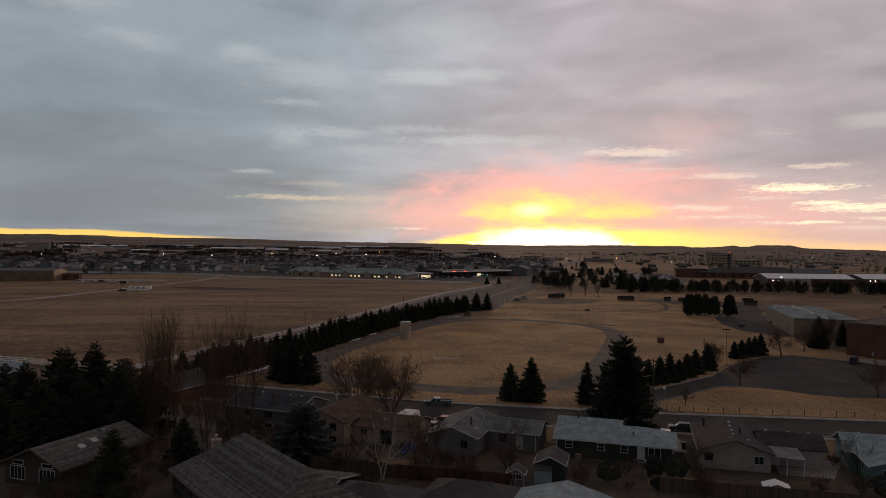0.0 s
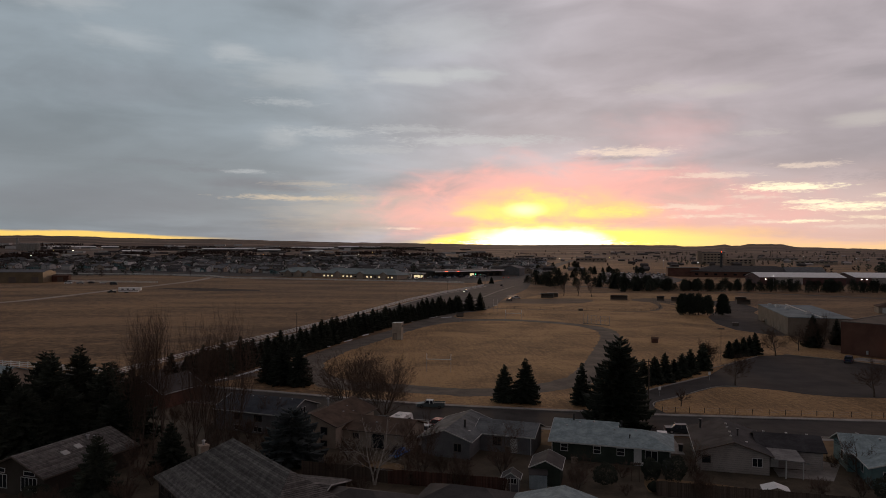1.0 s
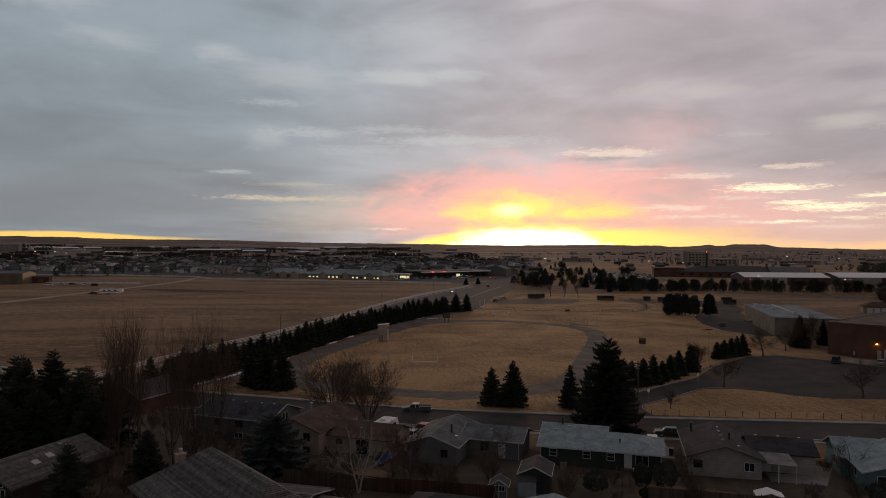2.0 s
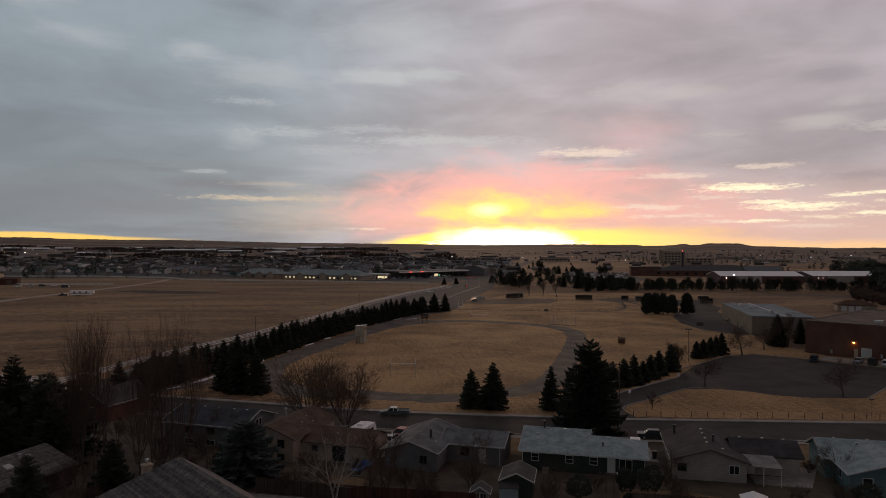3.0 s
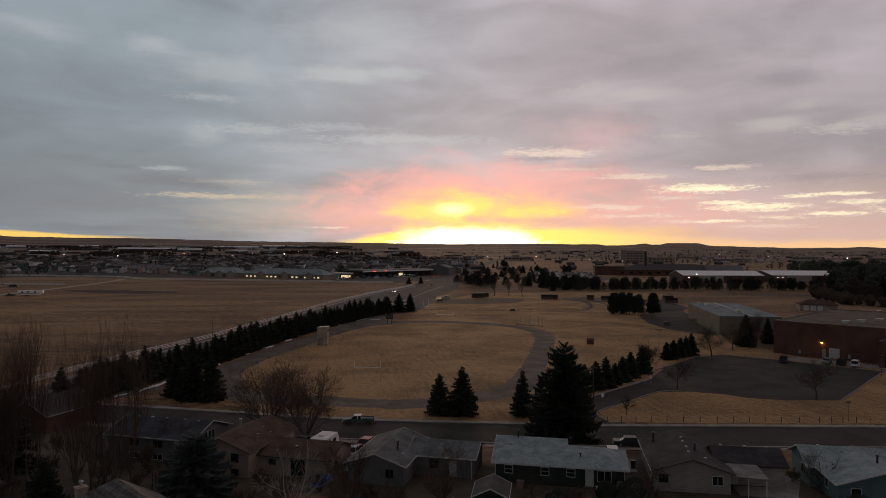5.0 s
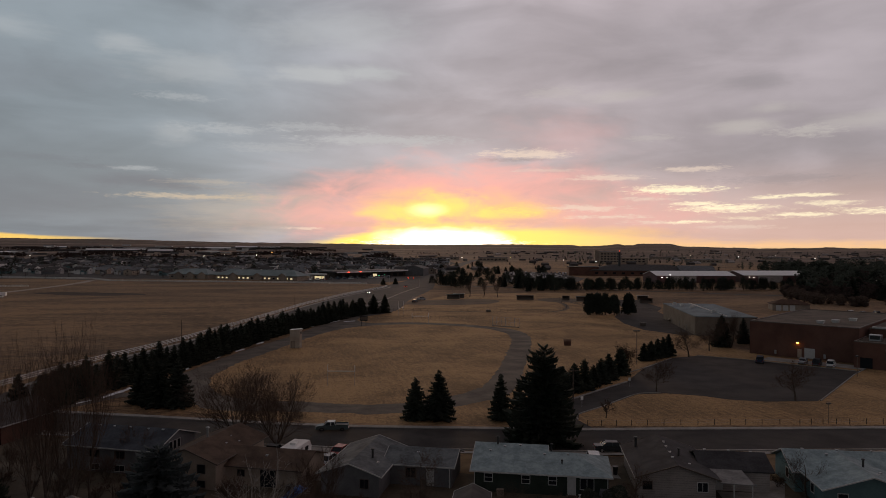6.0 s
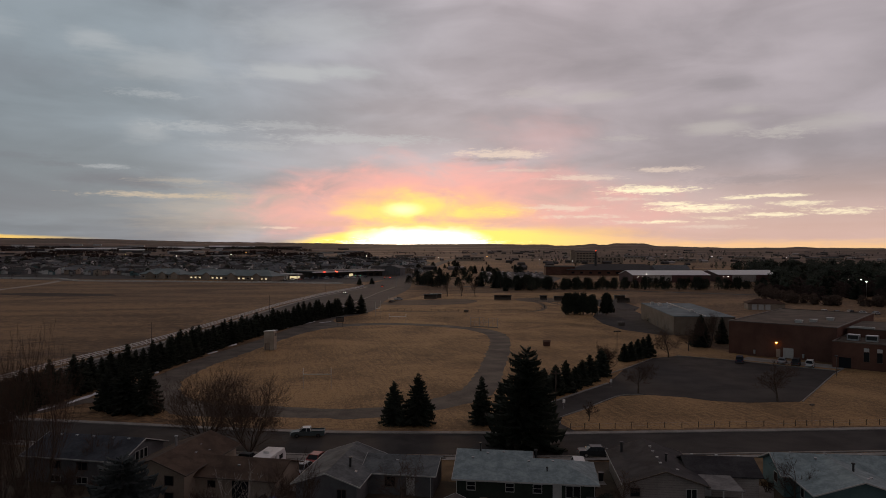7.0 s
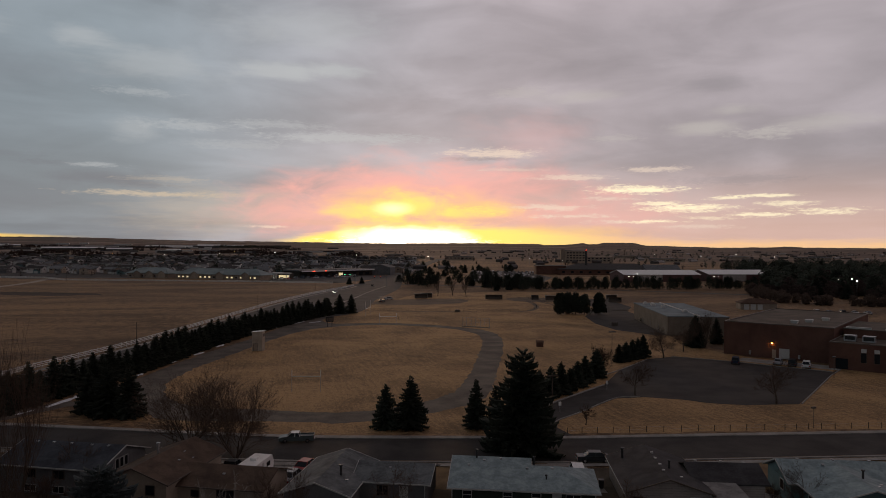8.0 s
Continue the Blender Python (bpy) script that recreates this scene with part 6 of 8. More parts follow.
sheet("service_yard", [(118, 246), (124, 229.5), (127.5, 229.5), (148.6, 281), (158, 312), (170, 330), (182, 380), (168, 383), (150, 330), (128, 292), (120, 266)], 0.02, ASPHALT, "dark asphalt yard beside the tan building", "yard")
cab = thing("equipment_cabin", 150.0, 287, -10, "small white cabin on a dark base", "cabin")
part("base", Geo().box(0, 2.2, 0, 2.0, 0, 2.2), DARK_TRIM, cab)
part("cabin", Geo().box(-0.2, 2.6, -0.2, 2.2, 2.2, 4.0), WHITE, cab)
trailer = thing("flatbed_trailer", 139, 268, -15, "pale flatbed trailer in the service yard", "trailer")
part("deck", Geo().box(0, 6.5, 0, 2.2, 0.7, 0.9), WOOD_FENCE, trailer)
part("load", Geo().box(0.6, 5.8, 0.3, 1.9, 0.9, 1.5), SIDE_TAN, trailer)
for u in (1.4, 2.3):
    for s in (0.1, 2.1):
        part("wheel", tyre_mesh, TYRE, trailer).location = (u, s, 0.34)
bin_ = tagged(part("skip_bin", Geo().box(0, 2.2, 0, 1.5, 0.1, 1.3).box(-0.06, 2.26, -0.06, 1.56, 1.25, 1.34), DARK_TRIM), "dark skip bin on the yard", "bin")
bin_.matrix_basis = pose(122.5, 258, 0, 0, 0, -10)
store = thing("storage_shed", 214.5, 309, -24, "tan storage building with a brown hip roof", "building")
plates, body = hip(0, 16, 0, 9, 3.2, 5.0)
part("wall", body, SIDE_TAN, store)
part("roof", plates, SHINGLE_BROWN, store)
for u in (1.5, 4.5, 7.5):
    part("garage_door", Geo().box(u, u + 2.2, -0.06, -0.003, 0, 2.5), TRIM, store)
vehicle("suv", 112.2, 173.6, 52, "suv", "blue", "dark blue car on the school car park", "car")
for i, (x, y, c, k, l) in enumerate(((121.6, 170.4, "silver", "sedan", "silver car parked before the school"), (123.4, 167.6, "dark", "suv", "dark car parked before the school"), (125.0, 164.8, "white", "suv", "pale car parked before the school"))):
    vehicle("car", x, y, 45, k, c, l, "car")
for i in range(5):
    vehicle("car", 236 + i * 4.5, 285 - i * 2.5, 70, ("suv", "sedan", "suv", "sedan", "sedan")[i], ("white", "silver", "dark", "white", "silver")[i], "parked car behind the school", "car")
for line, l in ((smooth_line([(46.2, 138.8), (50.4, 142.6), (59, 149.6), (68.7, 157.2)]), "pale kerb of the school drive"), (smooth_line([(68, 163.2), (80, 172.3), (95, 185.6)]), "pale kerb below the small spruces"),
                (smooth_line([(104, 188.6), (114, 178.6), (120, 170.5), (128.2, 160.2)]), "pale kerb before the school"), ([(96.5, 133.0), (124.5, 156.4), (132.5, 162.2)], "pale kerb at the edge of the car park"),
                (smooth_line([(45.6, 127.5), (47.2, 131), (53.6, 135.8), (64.9, 144.8), (70, 144.9)]), "low kerb of the school drive")):
    tagged(part("kerb", kerb(line, 0.24 if "drive" in l and "low" not in l else 0.11, 0.0, 0.16), CONCRETE), l, "kerb", kind="structure")


def pole_lamp(name, x, y, tall, label, arm=0.0, head=None, radius=0.08, turn=0.0):
    t = thing(name, x, y, turn, label, "lamp post")
    part("pole", Geo().tube((0, 0, 0), (0, 0, tall), radius, radius * 0.7, 8), DARK_TRIM, t)
    part("head", Geo().box(-0.35 - arm, 0.35 + arm, -0.18, 0.18, tall, tall + 0.25), head or BLACK_METAL, t)
    return t


pole_lamp("floodlight_pole", 81.4, 178.2, 8.2, "dark floodlight pole above small spruces", 0.5)
pole_lamp("light_pole", 123.0, 154.0, 4.5, "slim light pole at the car park corner")
pole_lamp("light_pole", 85.4, 117.6, 3.2, "slim post beside the street fence", 0, DARK_TRIM, 0.04)
util = thing("utility_pole", 43.6, 124.6, 0, "wooden utility pole beside the large spruce", "utility pole")
part("pole", Geo().tube((0, 0, 0), (0, 0, 9.2), 0.14, 0.10, 8), BARK, util)
part("crossarm", Geo().box(-0.9, 0.9, -0.06, 0.06, 8.7, 8.85), BARK, util)
for x, y, l in ((34.0, 126.2, "small white sign by the street"), (36.0, 126.0, "small white sign by the street"), (50.0, 136.5, "small white sign beside the drive"), (67.0, 152.4, "small white sign beside the drive")):
    sign = thing("street_sign", x, y, 0, l, "sign")
    part("post", Geo().tube((0, 0, 0), (0, 0, 1.9), 0.03, 0.03, 6), GALV, sign)
    part("plate", Geo().box(-0.25, 0.25, -0.03, -0.01, 1.2, 1.9), WHITE, sign)

# fence posts along the street
post_fence = thing("post_fence", 0, 0, 0, "low fence of dark wooden posts and wire beside the street", "fence")
pf = [(x + 0.6, y + 2.6) for x, y in STREET_FAR if 43.5 < x < 132]
pm = Geo().tube((0, 0, 0), (0, 0, 0.95), 0.06, 0.055, 7).mesh("post", BARK)
run, last = 0.0, pf[0]
wire = Geo()
for q in pf[1:]:
    d = math.hypot(q[0] - last[0], q[1] - last[1])
    n = max(1, round(d / 2.3))
    for i in range(n):
        f = i / n
        part("post", pm, BARK, post_fence).location = (last[0] + f * (q[0] - last[0]), last[1] + f * (q[1] - last[1]), 0)
    for z in (0.45, 0.85):
        wire.tube((*last, z), (*q, z), 0.008, 0.008, 3, False)
    last = q
part("wire", wire, GALV, post_fence)


def rail_fence(points, label, step=2.6, tall=1.45):
    f = thing("rail_fence", 0, 0, 0, label, "fence", "white rail fences")
    post = Geo().box(-0.07, 0.07, -0.07, 0.07, 0, tall).box(-0.09, 0.09, -0.09, 0.09, tall, tall + 0.04).mesh("post", WHITE)
    for a, b in zip(points, points[1:]):
        d = math.hypot(b[0] - a[0], b[1] - a[1])
        n = max(1, round(d / step))
        ang = math.atan2(b[1] - a[1], b[0] - a[0])
        for i in range(n):
            part("post", post, WHITE, f).location = (a[0] + i / n * (b[0] - a[0]), a[1] + i / n * (b[1] - a[1]), 0)
        for z in (0.38, 0.80, 1.22):
            r = part("rail", Geo().box(0, d, -0.025, 0.025, z - 0.10, z + 0.10), WHITE, f)
            r.matrix_basis = pose(a[0], a[1], 0, 0, 0, math.degrees(ang))
    return f


rail_fence([(-150, 196.5), (-100.5, 177), (-64, 162.8)], "white three-rail fence along the pasture's near side")
rail_fence([(-64, 162.8), (-52.6, 200.5), (-38, 237.3), (-21.5, 293), (1, 374)], "white three-rail fence along the wide road")
rail_fence([(1, 374), (24, 441), (53, 507), (60, 528)], "white three-rail fence along the wide road", 4.0)
rail_fence([(48, 563), (-8, 590), (-80, 614), (-157, 640), (-182, 680), (-270, 718), (-352, 720)], "white rail fence along the far side of the pasture", 6.0)
rail_fence([(-190, 560), (-262, 568)], "white rail fence beside a dirt track", 5.0)
for x, y, h in ((-35.2, 236, 7.0), (-3.6, 337, 7.4), (28, 452, 8), (-150, 620, 8)):
    p = thing("utility_pole", x, y, 0, "thin pole beside the white fence", "utility pole")
    part("pole", Geo().tube((0, 0, 0), (0, 0, h), 0.10, 0.07, 7), BARK, p)
for x, y in ((-84.5, 176), (-78, 172.5)):
    spruce("spruce_tree", x, y, 2.6, 0.9, int(-x), "small young spruce beside the white fence")

# snow left in the lee of the evergreens
for i, (a, b, w) in enumerate((((-37.3, 159.8), (-33.0, 171.5), 1.0), ((-28.2, 186.6), (-26.2, 191.6), 0.7), ((-18.2, 216.8), (-16.0, 221.6), 0.7), ((-13.5, 231.0), (-11.6, 235.6), 0.7), ((-2.0, 263.5), (5.2, 280.6), 0.9), ((10, 288), (14, 295), 0.6), ((-22.4, 204.5), (-21.2, 207.8), 0.35), ((15.5, 290), (20, 292.5), 0.5), ((-40.5, 155), (-38.6, 158), 0.4))):
    rs = random.Random(i)
    pts = [(a[0] + (b[0] - a[0]) * k / 9 + rs.uniform(-0.15, 0.15), a[1] + (b[1] - a[1]) * k / 9) for k in range(10)]
    g, d = Geo(), Vector((b[0] - a[0], b[1] - a[1])).normalized()
    rows_ = []
    for k, (x, y) in enumerate(pts):
        half = w * (math.sin(math.pi * (k + 0.35) / 9.7) ** 0.6) * rs.uniform(0.55, 1.15)
        for o, z in ((-1, 0.02), (-0.4, 0.12), (0.35, 0.14), (1, 0.02)):
            rows_.append((x - d.y * half * o, y + d.x * half * o, z * (0.4 + rs.random())))
    g.add(rows_, [(4 * k + i2, 4 * k + i2 + 1, 4 * k + i2 + 5, 4 * k + i2 + 4) for k in range(9) for i2 in range(3)])
    tagged(part("snow_patch", g, SNOW, smooth=True), "thin strip of old snow beside the lane", "snow", kind="structure")

# ---- playing field ----
def goal(x, y, turn, label, wide=5.64, up=3.0):
    g = thing("goal_post", x, y, turn, label, "goal post", "goal posts")
    for u in (0, wide):
        part("upright", Geo().tube((u, 0, 3.05), (u, 0, 3.05 + up), 0.06, 0.055, 8), WHITE, g)
        part("post", Geo().tube((u, 0, 0), (u, 0, 3.046), 0.04, 0.04, 8), GALV, g)
    part("crossbar", Geo().tube((0, 0, 3.05), (wide, 0, 3.05), 0.075, 0.075, 8), WHITE, g)
    return g


goal(5.3, 164.3, -12, "white goal post at the near end of the field", up=1.3)
goal(40.1, 277.5, -8, "white goal post at the far end of the field", 6.2, 1.2)
goal(39.5, 311.0, 62, "white goal post beyond the track", 5.64, 3.0)
press = thing("press_box", -4.6, 221.6, -18, "tall narrow tan press box beside the track", "press box")
part("wall", Geo().box(1.1, 4.0, 0, 2.2, 0, 5.2), surface("sun_bleached_plywood", (0.30, 0.25, 0.20), (0.44, 0.38, 0.31), 0.6, 6.0, 0.85, 0.2, 0.02, local=True), press)
part("roof", Geo().slab([(0.95, -0.15, 5.25), (4.15, -0.15, 5.5), (4.15, 2.35, 5.5), (0.95, 2.35, 5.25)], (0, 0, -0.1)), WHITE, press)
part("door", Geo().box(1.6, 2.6, -0.06, -0.003, 0.1, 2.0), SIDE_TAN, press)
part("frame_trim", Geo().box(1.5, 1.6, -0.08, -0.003, 0.1, 2.1).box(2.6, 2.7, -0.08, -0.003, 0.1, 2.1).box(1.6, 2.6, -0.08, -0.003, 2.0, 2.1), DARK_TRIM, press)
part("hatch", Geo().box(4.003, 4.06, 0.4, 1.9, 3.9, 4.7), DARK_TRIM, press, "dark viewing hatch")
score = thing("scoreboard", 20.4, 273.2, -6, "small dark scoreboard on two steel posts", "scoreboard")
part("board", Geo().box(0, 2.7, 0, 0.3, 2.0, 3.7).box(-0.06, 2.76, -0.05, 0.35, 3.7, 3.8), BLACK_METAL, score)
for u in (0.5, 2.05):
    part("post", Geo().box(u, u + 0.16, 0.31, 0.47, 0, 3.6), BLACK_METAL, score)
for u in (0.3, 1.05, 1.8):
    part("panel", Geo().box(u, u + 0.6, -0.03, -0.003, 2.3, 3.4), DARK_TRIM, score)
hut = thing("field_hut", 75.7, 213.2, -20, "small dark brown hut on the grass", "hut")
plates, body = gable(0, 2.0, 0, 1.7, 1.35, 1.75, "u", 0.12, 0.08)
part("wall", body, RED_FENCE, hut)
part("roof", plates, SHINGLE_BROWN, hut)
crate = tagged(part("crate", Geo().box(0, 2.0, 0, 1.2, 0, 0.9).box(-0.05, 2.05, -0.05, 1.25, 0.9, 0.98), DARK_TRIM), "low dark crate on the ball field", "crate")
crate.matrix_basis = pose(80.2, 321.5, 0, 0, 0, -15)
cage = thing("batting_backstop", 68.5, 267.5, -42, "tall chain-link backstop beside the track", "backstop")
for i in range(7):
    part("post", Geo().tube((i * 1.8, 0, 0), (i * 1.8, 0, 3.4), 0.06, 0.06, 6), GALV, cage)
net = Geo()
for i in range(28):
    net.tube((i * 0.39, 0, 0.1), (i * 0.39 + 0.3, 0, 3.3), 0.008, 0.008, 3, False)
for z in (0.1, 1.7, 3.35):
    net.tube((0, 0, z), (10.8, 0, z), 0.03, 0.03, 4, False)
part("netting", net, GALV, cage)
part("plank", Geo().box(0, 11, -0.4, -0.1, 0.02, 0.25), CONCRETE, cage)


def link_fence(points, label, tall=1.2, step=3.5, look_=None):
    f = thing("chain_link_fence", 0, 0, 0, label, "fence")
    p = Geo().tube((0, 0, 0), (0, 0, tall), 0.05, 0.05, 6).mesh("post", look_ or GALV)
    rails = Geo()
    for a, b in zip(points, points[1:]):
        d = math.hypot(b[0] - a[0], b[1] - a[1])
        n = max(1, round(d / step))
        for i in range(n):
            part("post", p, GALV, f).location = (a[0] + i / n * (b[0] - a[0]), a[1] + i / n * (b[1] - a[1]), 0)
        for z in (0.08, 0.4, 0.7, tall):
            rails.tube((*a, z), (*b, z), 0.03 if z == tall else 0.015, 0.03 if z == tall else 0.015, 4, False)
    part("wire", rails, look_ or GALV, f)
    return f


arc = smooth_line([(34, 336), (58, 329), (84, 322), (108, 317.5), (122, 332), (131, 360), (134, 392)], 3)
link_fence(arc, "dark chain-link fence round the ball field", look_=BLACK_METAL)
tagged(part("warning_track", ribbon(arc, 1.1, 0.02), DIRT), "dark dirt strip along the ball field fence", "dirt strip", kind="structure")
arc2 = smooth_line([(140, 392), (138, 355), (141, 330), (150, 318), (166, 310)], 3)
link_fence(arc2, "dark chain-link fence round the second ball field", look_=BLACK_METAL)
tagged(part("warning_track", ribbon(arc2, 0.9, 0.02), DIRT), "dark dirt strip along the second fence", "dirt strip", kind="structure")
link_fence([(8, 297), (40, 300), (72, 292)], "low rail beyond the far end of the track", 0.9, look_=DARK_TRIM)


def dugout(x, y, turn, w, label, roof_look):
    d = thing("dugout", x, y, turn, label, "dugout", "dugouts")
    part("wall", Geo().box(0, w, 2.4, 2.6, 0, 2.2).box(0, 0.2, 0, 2.4, 0, 2.2).box(w - 0.2, w, 0, 2.4, 0, 2.2), DARK_TRIM, d)
    part("roof", Geo().slab([(-0.3, -0.5, 2.6), (w + 0.3, -0.5, 2.6), (w + 0.3, 2.9, 2.25), (-0.3, 2.9, 2.25)], (0, 0, -0.15)), roof_look, d)
    part("bench", Geo().box(0.4, w - 0.4, 1.7, 2.2, 0.4, 0.48), WOOD_FENCE, d)
    part("front", Geo().box(0.2, w - 0.2, 0, 0.1, 0, 1.1), DARK_TRIM, d)
    return d


for x, y, w, r, l in ((79, 404, 7, SHINGLE_PALE, "dugout with a grey roof beside the ball field"), (84, 410, 6, WHITE, "dugout with a pale roof beside the ball field"), (115.6, 390.6, 9.2, SHINGLE_GREY, "long dugout with a grey roof"),
                      (139.6, 383.7, 3.8, SHINGLE_GREY, "small dark dugout beside the second field"), (145.7, 378.5, 7.2, SHINGLE_PALE, "dark dugout with pale door posts"), (181.8, 379, 5.6, WHITE, "dugout with a pale roof line"), (173.1, 359.4, 6.6, SHINGLE_BROWN, "low brown dugout beside the yard")):
    dugout(x, y, -16, w, l, r)
stand = thing("bleachers", 58, 398, -10, "small stepped bleachers beside the ball field", "bleachers")
for i in range(4):
    part("bench", Geo().box(0, 7, i * 0.7, i * 0.7 + 0.4, 0.4 + i * 0.35, 0.46 + i * 0.35), GALV, stand)
for u in (0.3, 3.4, 6.6):
    part("brace", Geo().tube((u, 0.2, 0), (u, 2.4, 1.4), 0.04, 0.04, 5).tube((u, 2.3, 0), (u, 2.3, 1.45), 0.04, 0.04, 5), GALV, stand)
vehicle("car", 56, 379, 60, "sedan", "dark", "dark car at the edge of the ball field", "car")
vehicle("truck", 61, 395, 30, "pickup", "silver", "pale truck beside the bleachers", "pickup truck")
# infield dirt
sheet("infield", [(140 + 14 * math.cos(a * 0.35), 384 + 16 * math.sin(a * 0.35)) for a in range(18)], 0.025, DIRT, "bare dirt infield of the ball field", "infield")
sheet("infield", smooth_line([(48, 372), (66, 362), (92, 366), (104, 384), (98, 398), (78, 396), (60, 392), (48, 372)], 4)[:-1], 0.025, DIRT, "bare dirt infield beside the dugouts", "infield")


def pine_geo(tall, radius, seed, clumps=30, per=70):
    """A pine: a bare lower trunk and a rounded, ragged crown of needle clumps."""
    r, trunk, crown = random.Random(seed), Geo(), Geo()
    trunk.tube((0, 0, 0), (0, 0, tall * 0.8), radius * 0.10, 0.05, 6)
    for i in range(clumps):
        z = tall * (0.14 + 0.80 * (i + r.random()) / clumps)
        k = z / tall
        reach = radius * min(1.0, 1.9 * (1.02 - k)) * r.uniform(0.35, 0.80)
        a = i * 2.4 + r.uniform(-0.6, 0.6)
        c = Vector((reach * math.cos(a), reach * math.sin(a), z))
        trunk.tube((0, 0, z - 0.3), c, 0.06, 0.02, 3, False)
        for _ in range(per):
            d = Vector((r.gauss(0, 1), r.gauss(0, 1), r.gauss(0, 0.8))).normalized()
            p = c + d * radius * 0.48 * r.uniform(0.2, 1.0)
            e = d.orthogonal().normalized() * 0.42 * r.uniform(0.6, 1.4)
            f = d.cross(e).normalized() * 0.34
            crown.add([p - e, p + f, p + e, p + d * 0.4], [(0, 1, 2), (0, 2, 3)])
    return trunk, crown


def pine(x, y, tall, radius, seed, label, group="", **form):
    t = thing("pine_tree", x, y, 0, label, "tree", group)
    trunk, crown = pine_geo(tall, radius, seed, **form)
    part("trunk", trunk, BARK, t)
    part("crown", crown, SPRUCE, t)
    return t


pines = [pine(124.5, 302.5, 8.6, 2.9, 201, "dark rounded pine in a group by the ball field", "pines by the ball field"), pine(128.0, 301.5, 9.0, 2.9, 202, "dark rounded pine in a group by the ball field", "pines by the ball field")]
plant_copies(pines[0], [(131.8, 300.8), (121.8, 303.6)], rnd, 0.95, 1.05)
plant_copies(pines[1], [(137.8, 299.5), (126.4, 305.5)], rnd, 0.9, 1.0)

# ---- the town ----
TOWN_SOIL = surface("trodden_town_ground", (0.036, 0.032, 0.031), (0.088, 0.076, 0.068), 0.03, 0.6, 0.95, 0.2, 0.05)
sheet("town_ground", [(r * math.sin(radians(a)), r * math.cos(radians(a))) for a, r in [(-34, 770)] + [(-28, 770), (-20, 745), (-13, 702), (-6, 672), (0, 650), (4, 640), (6, 640)]] + [(r * math.sin(radians(a)), r * math.cos(radians(a))) for a, r in ((9, 760), (11, 1000), (12, 1300), (11, 1790), (0, 1790), (-12, 1790), (-24, 1790), (-36, 1790))],
      0.01, TOWN_SOIL, "dark ground between the houses of the town", "town ground")
DARK_TWIG = surface("dark_bare_twigs", (0.028, 0.019, 0.016), (0.055, 0.038, 0.031), 2.0, 12.0, 0.95, 0.0, local=True)
rt = random.Random(77)
TOWN_WHITE = surface("white_town_siding", (0.42, 0.41, 0.40), (0.62, 0.60, 0.58), 0.4, 6.0, 0.8, 0.2, 0.02, local=True, each=0.3)
WALLS = [TOWN_WHITE, SIDE_TAN, SIDE_GREY, TOWN_WHITE, SIDE_TEAL]
ROOFS = [SHINGLE_DARK, SHINGLE_GREY, SHINGLE_DARK, SHINGLE_DARK]
protos = []
for i in range(7):
    w, d, e = 11 + (i % 4) * 1.4, 8 + (i % 3), (2.8, 4.8, 2.8, 5.2, 3.0, 4.6, 2.8)[i]
    x, y = -130 + 24 * i, 742 + 14 * (i % 2)
    h = thing("town_house", x, y, -20 + (90 if i % 3 == 1 else 0), ("low pale", "two-storey tan", "low grey", "two-storey white", "low teal", "two-storey pale", "low tan")[i] + " house among others of the town", "house", "houses of the town")
    plates, body = gable(0, w, 0, d, e, e + 1.9, "u")
    part("wall", body, WALLS[i % 5], h)
    part("roof", plates, ROOFS[i % 4], h)
    for u in (1.2, w * 0.45, w - 3.0):
        part("window", Geo().box(u, u + 1.4, -0.06, -0.003, e - 1.7, e - 0.6), GLASS, h)
    part("window", Geo().box(w + 0.003, w + 0.06, d * 0.4, d * 0.4 + 1.2, e - 1.7, e - 0.6), GLASS, h)
    part("gable_trim", Geo().box(-0.5, -0.44, -0.3, d + 0.3, e - 0.25, e - 0.1), TRIM, h)
    plates2, body2 = gable(w * 0.55, w * 0.55 + 5, -3, 2, e if e < 4 else 2.9, (e if e < 4 else 2.9) + 1.5, "v", 0.3, 0.12)
    part("garage_wall", body2, WALLS[(i + 1) % 5], h)
    part("garage_roof", plates2, ROOFS[i % 4], h)
    part("garage_door", Geo().box(w * 0.55 + 0.8, w * 0.55 + 4.2, -3.07, -3.003, 0, 2.3), TRIM, h)
    protos.append(h)
spots = []
for row in range(0, 36):
    for col in range(-60, 30):
        u, v = col * 19 + rt.uniform(-3, 3), row * 31 + rt.uniform(-4, 4)
        ang = radians(-22)
        x, y = 20 + u * math.cos(ang) - v * math.sin(ang) * 1.0, 700 + u * math.sin(ang) + v * math.cos(ang)
        r, az = math.hypot(x, y), math.degrees(math.atan2(x, y))
        if not (-33 < az < 11.0) or r > 1720:
            continue
        if r < (775 if az < -20 else 735 if az < -10 else 715 if az < 0 else 790):
            continue
        if rt.random() < (0.86 if r < 1000 else 0.62 if r < 1350 else 0.36):
            spots.append((r, x, y))
spots.sort()
for r, x, y in spots[:330]:
    copy_thing(protos[rt.randrange(7)], pose(x, y, 0, 0, 0, -20 + rt.choice((0, 0, 90, 180, -90)) + rt.uniform(-8, 8)))
far = Geo()
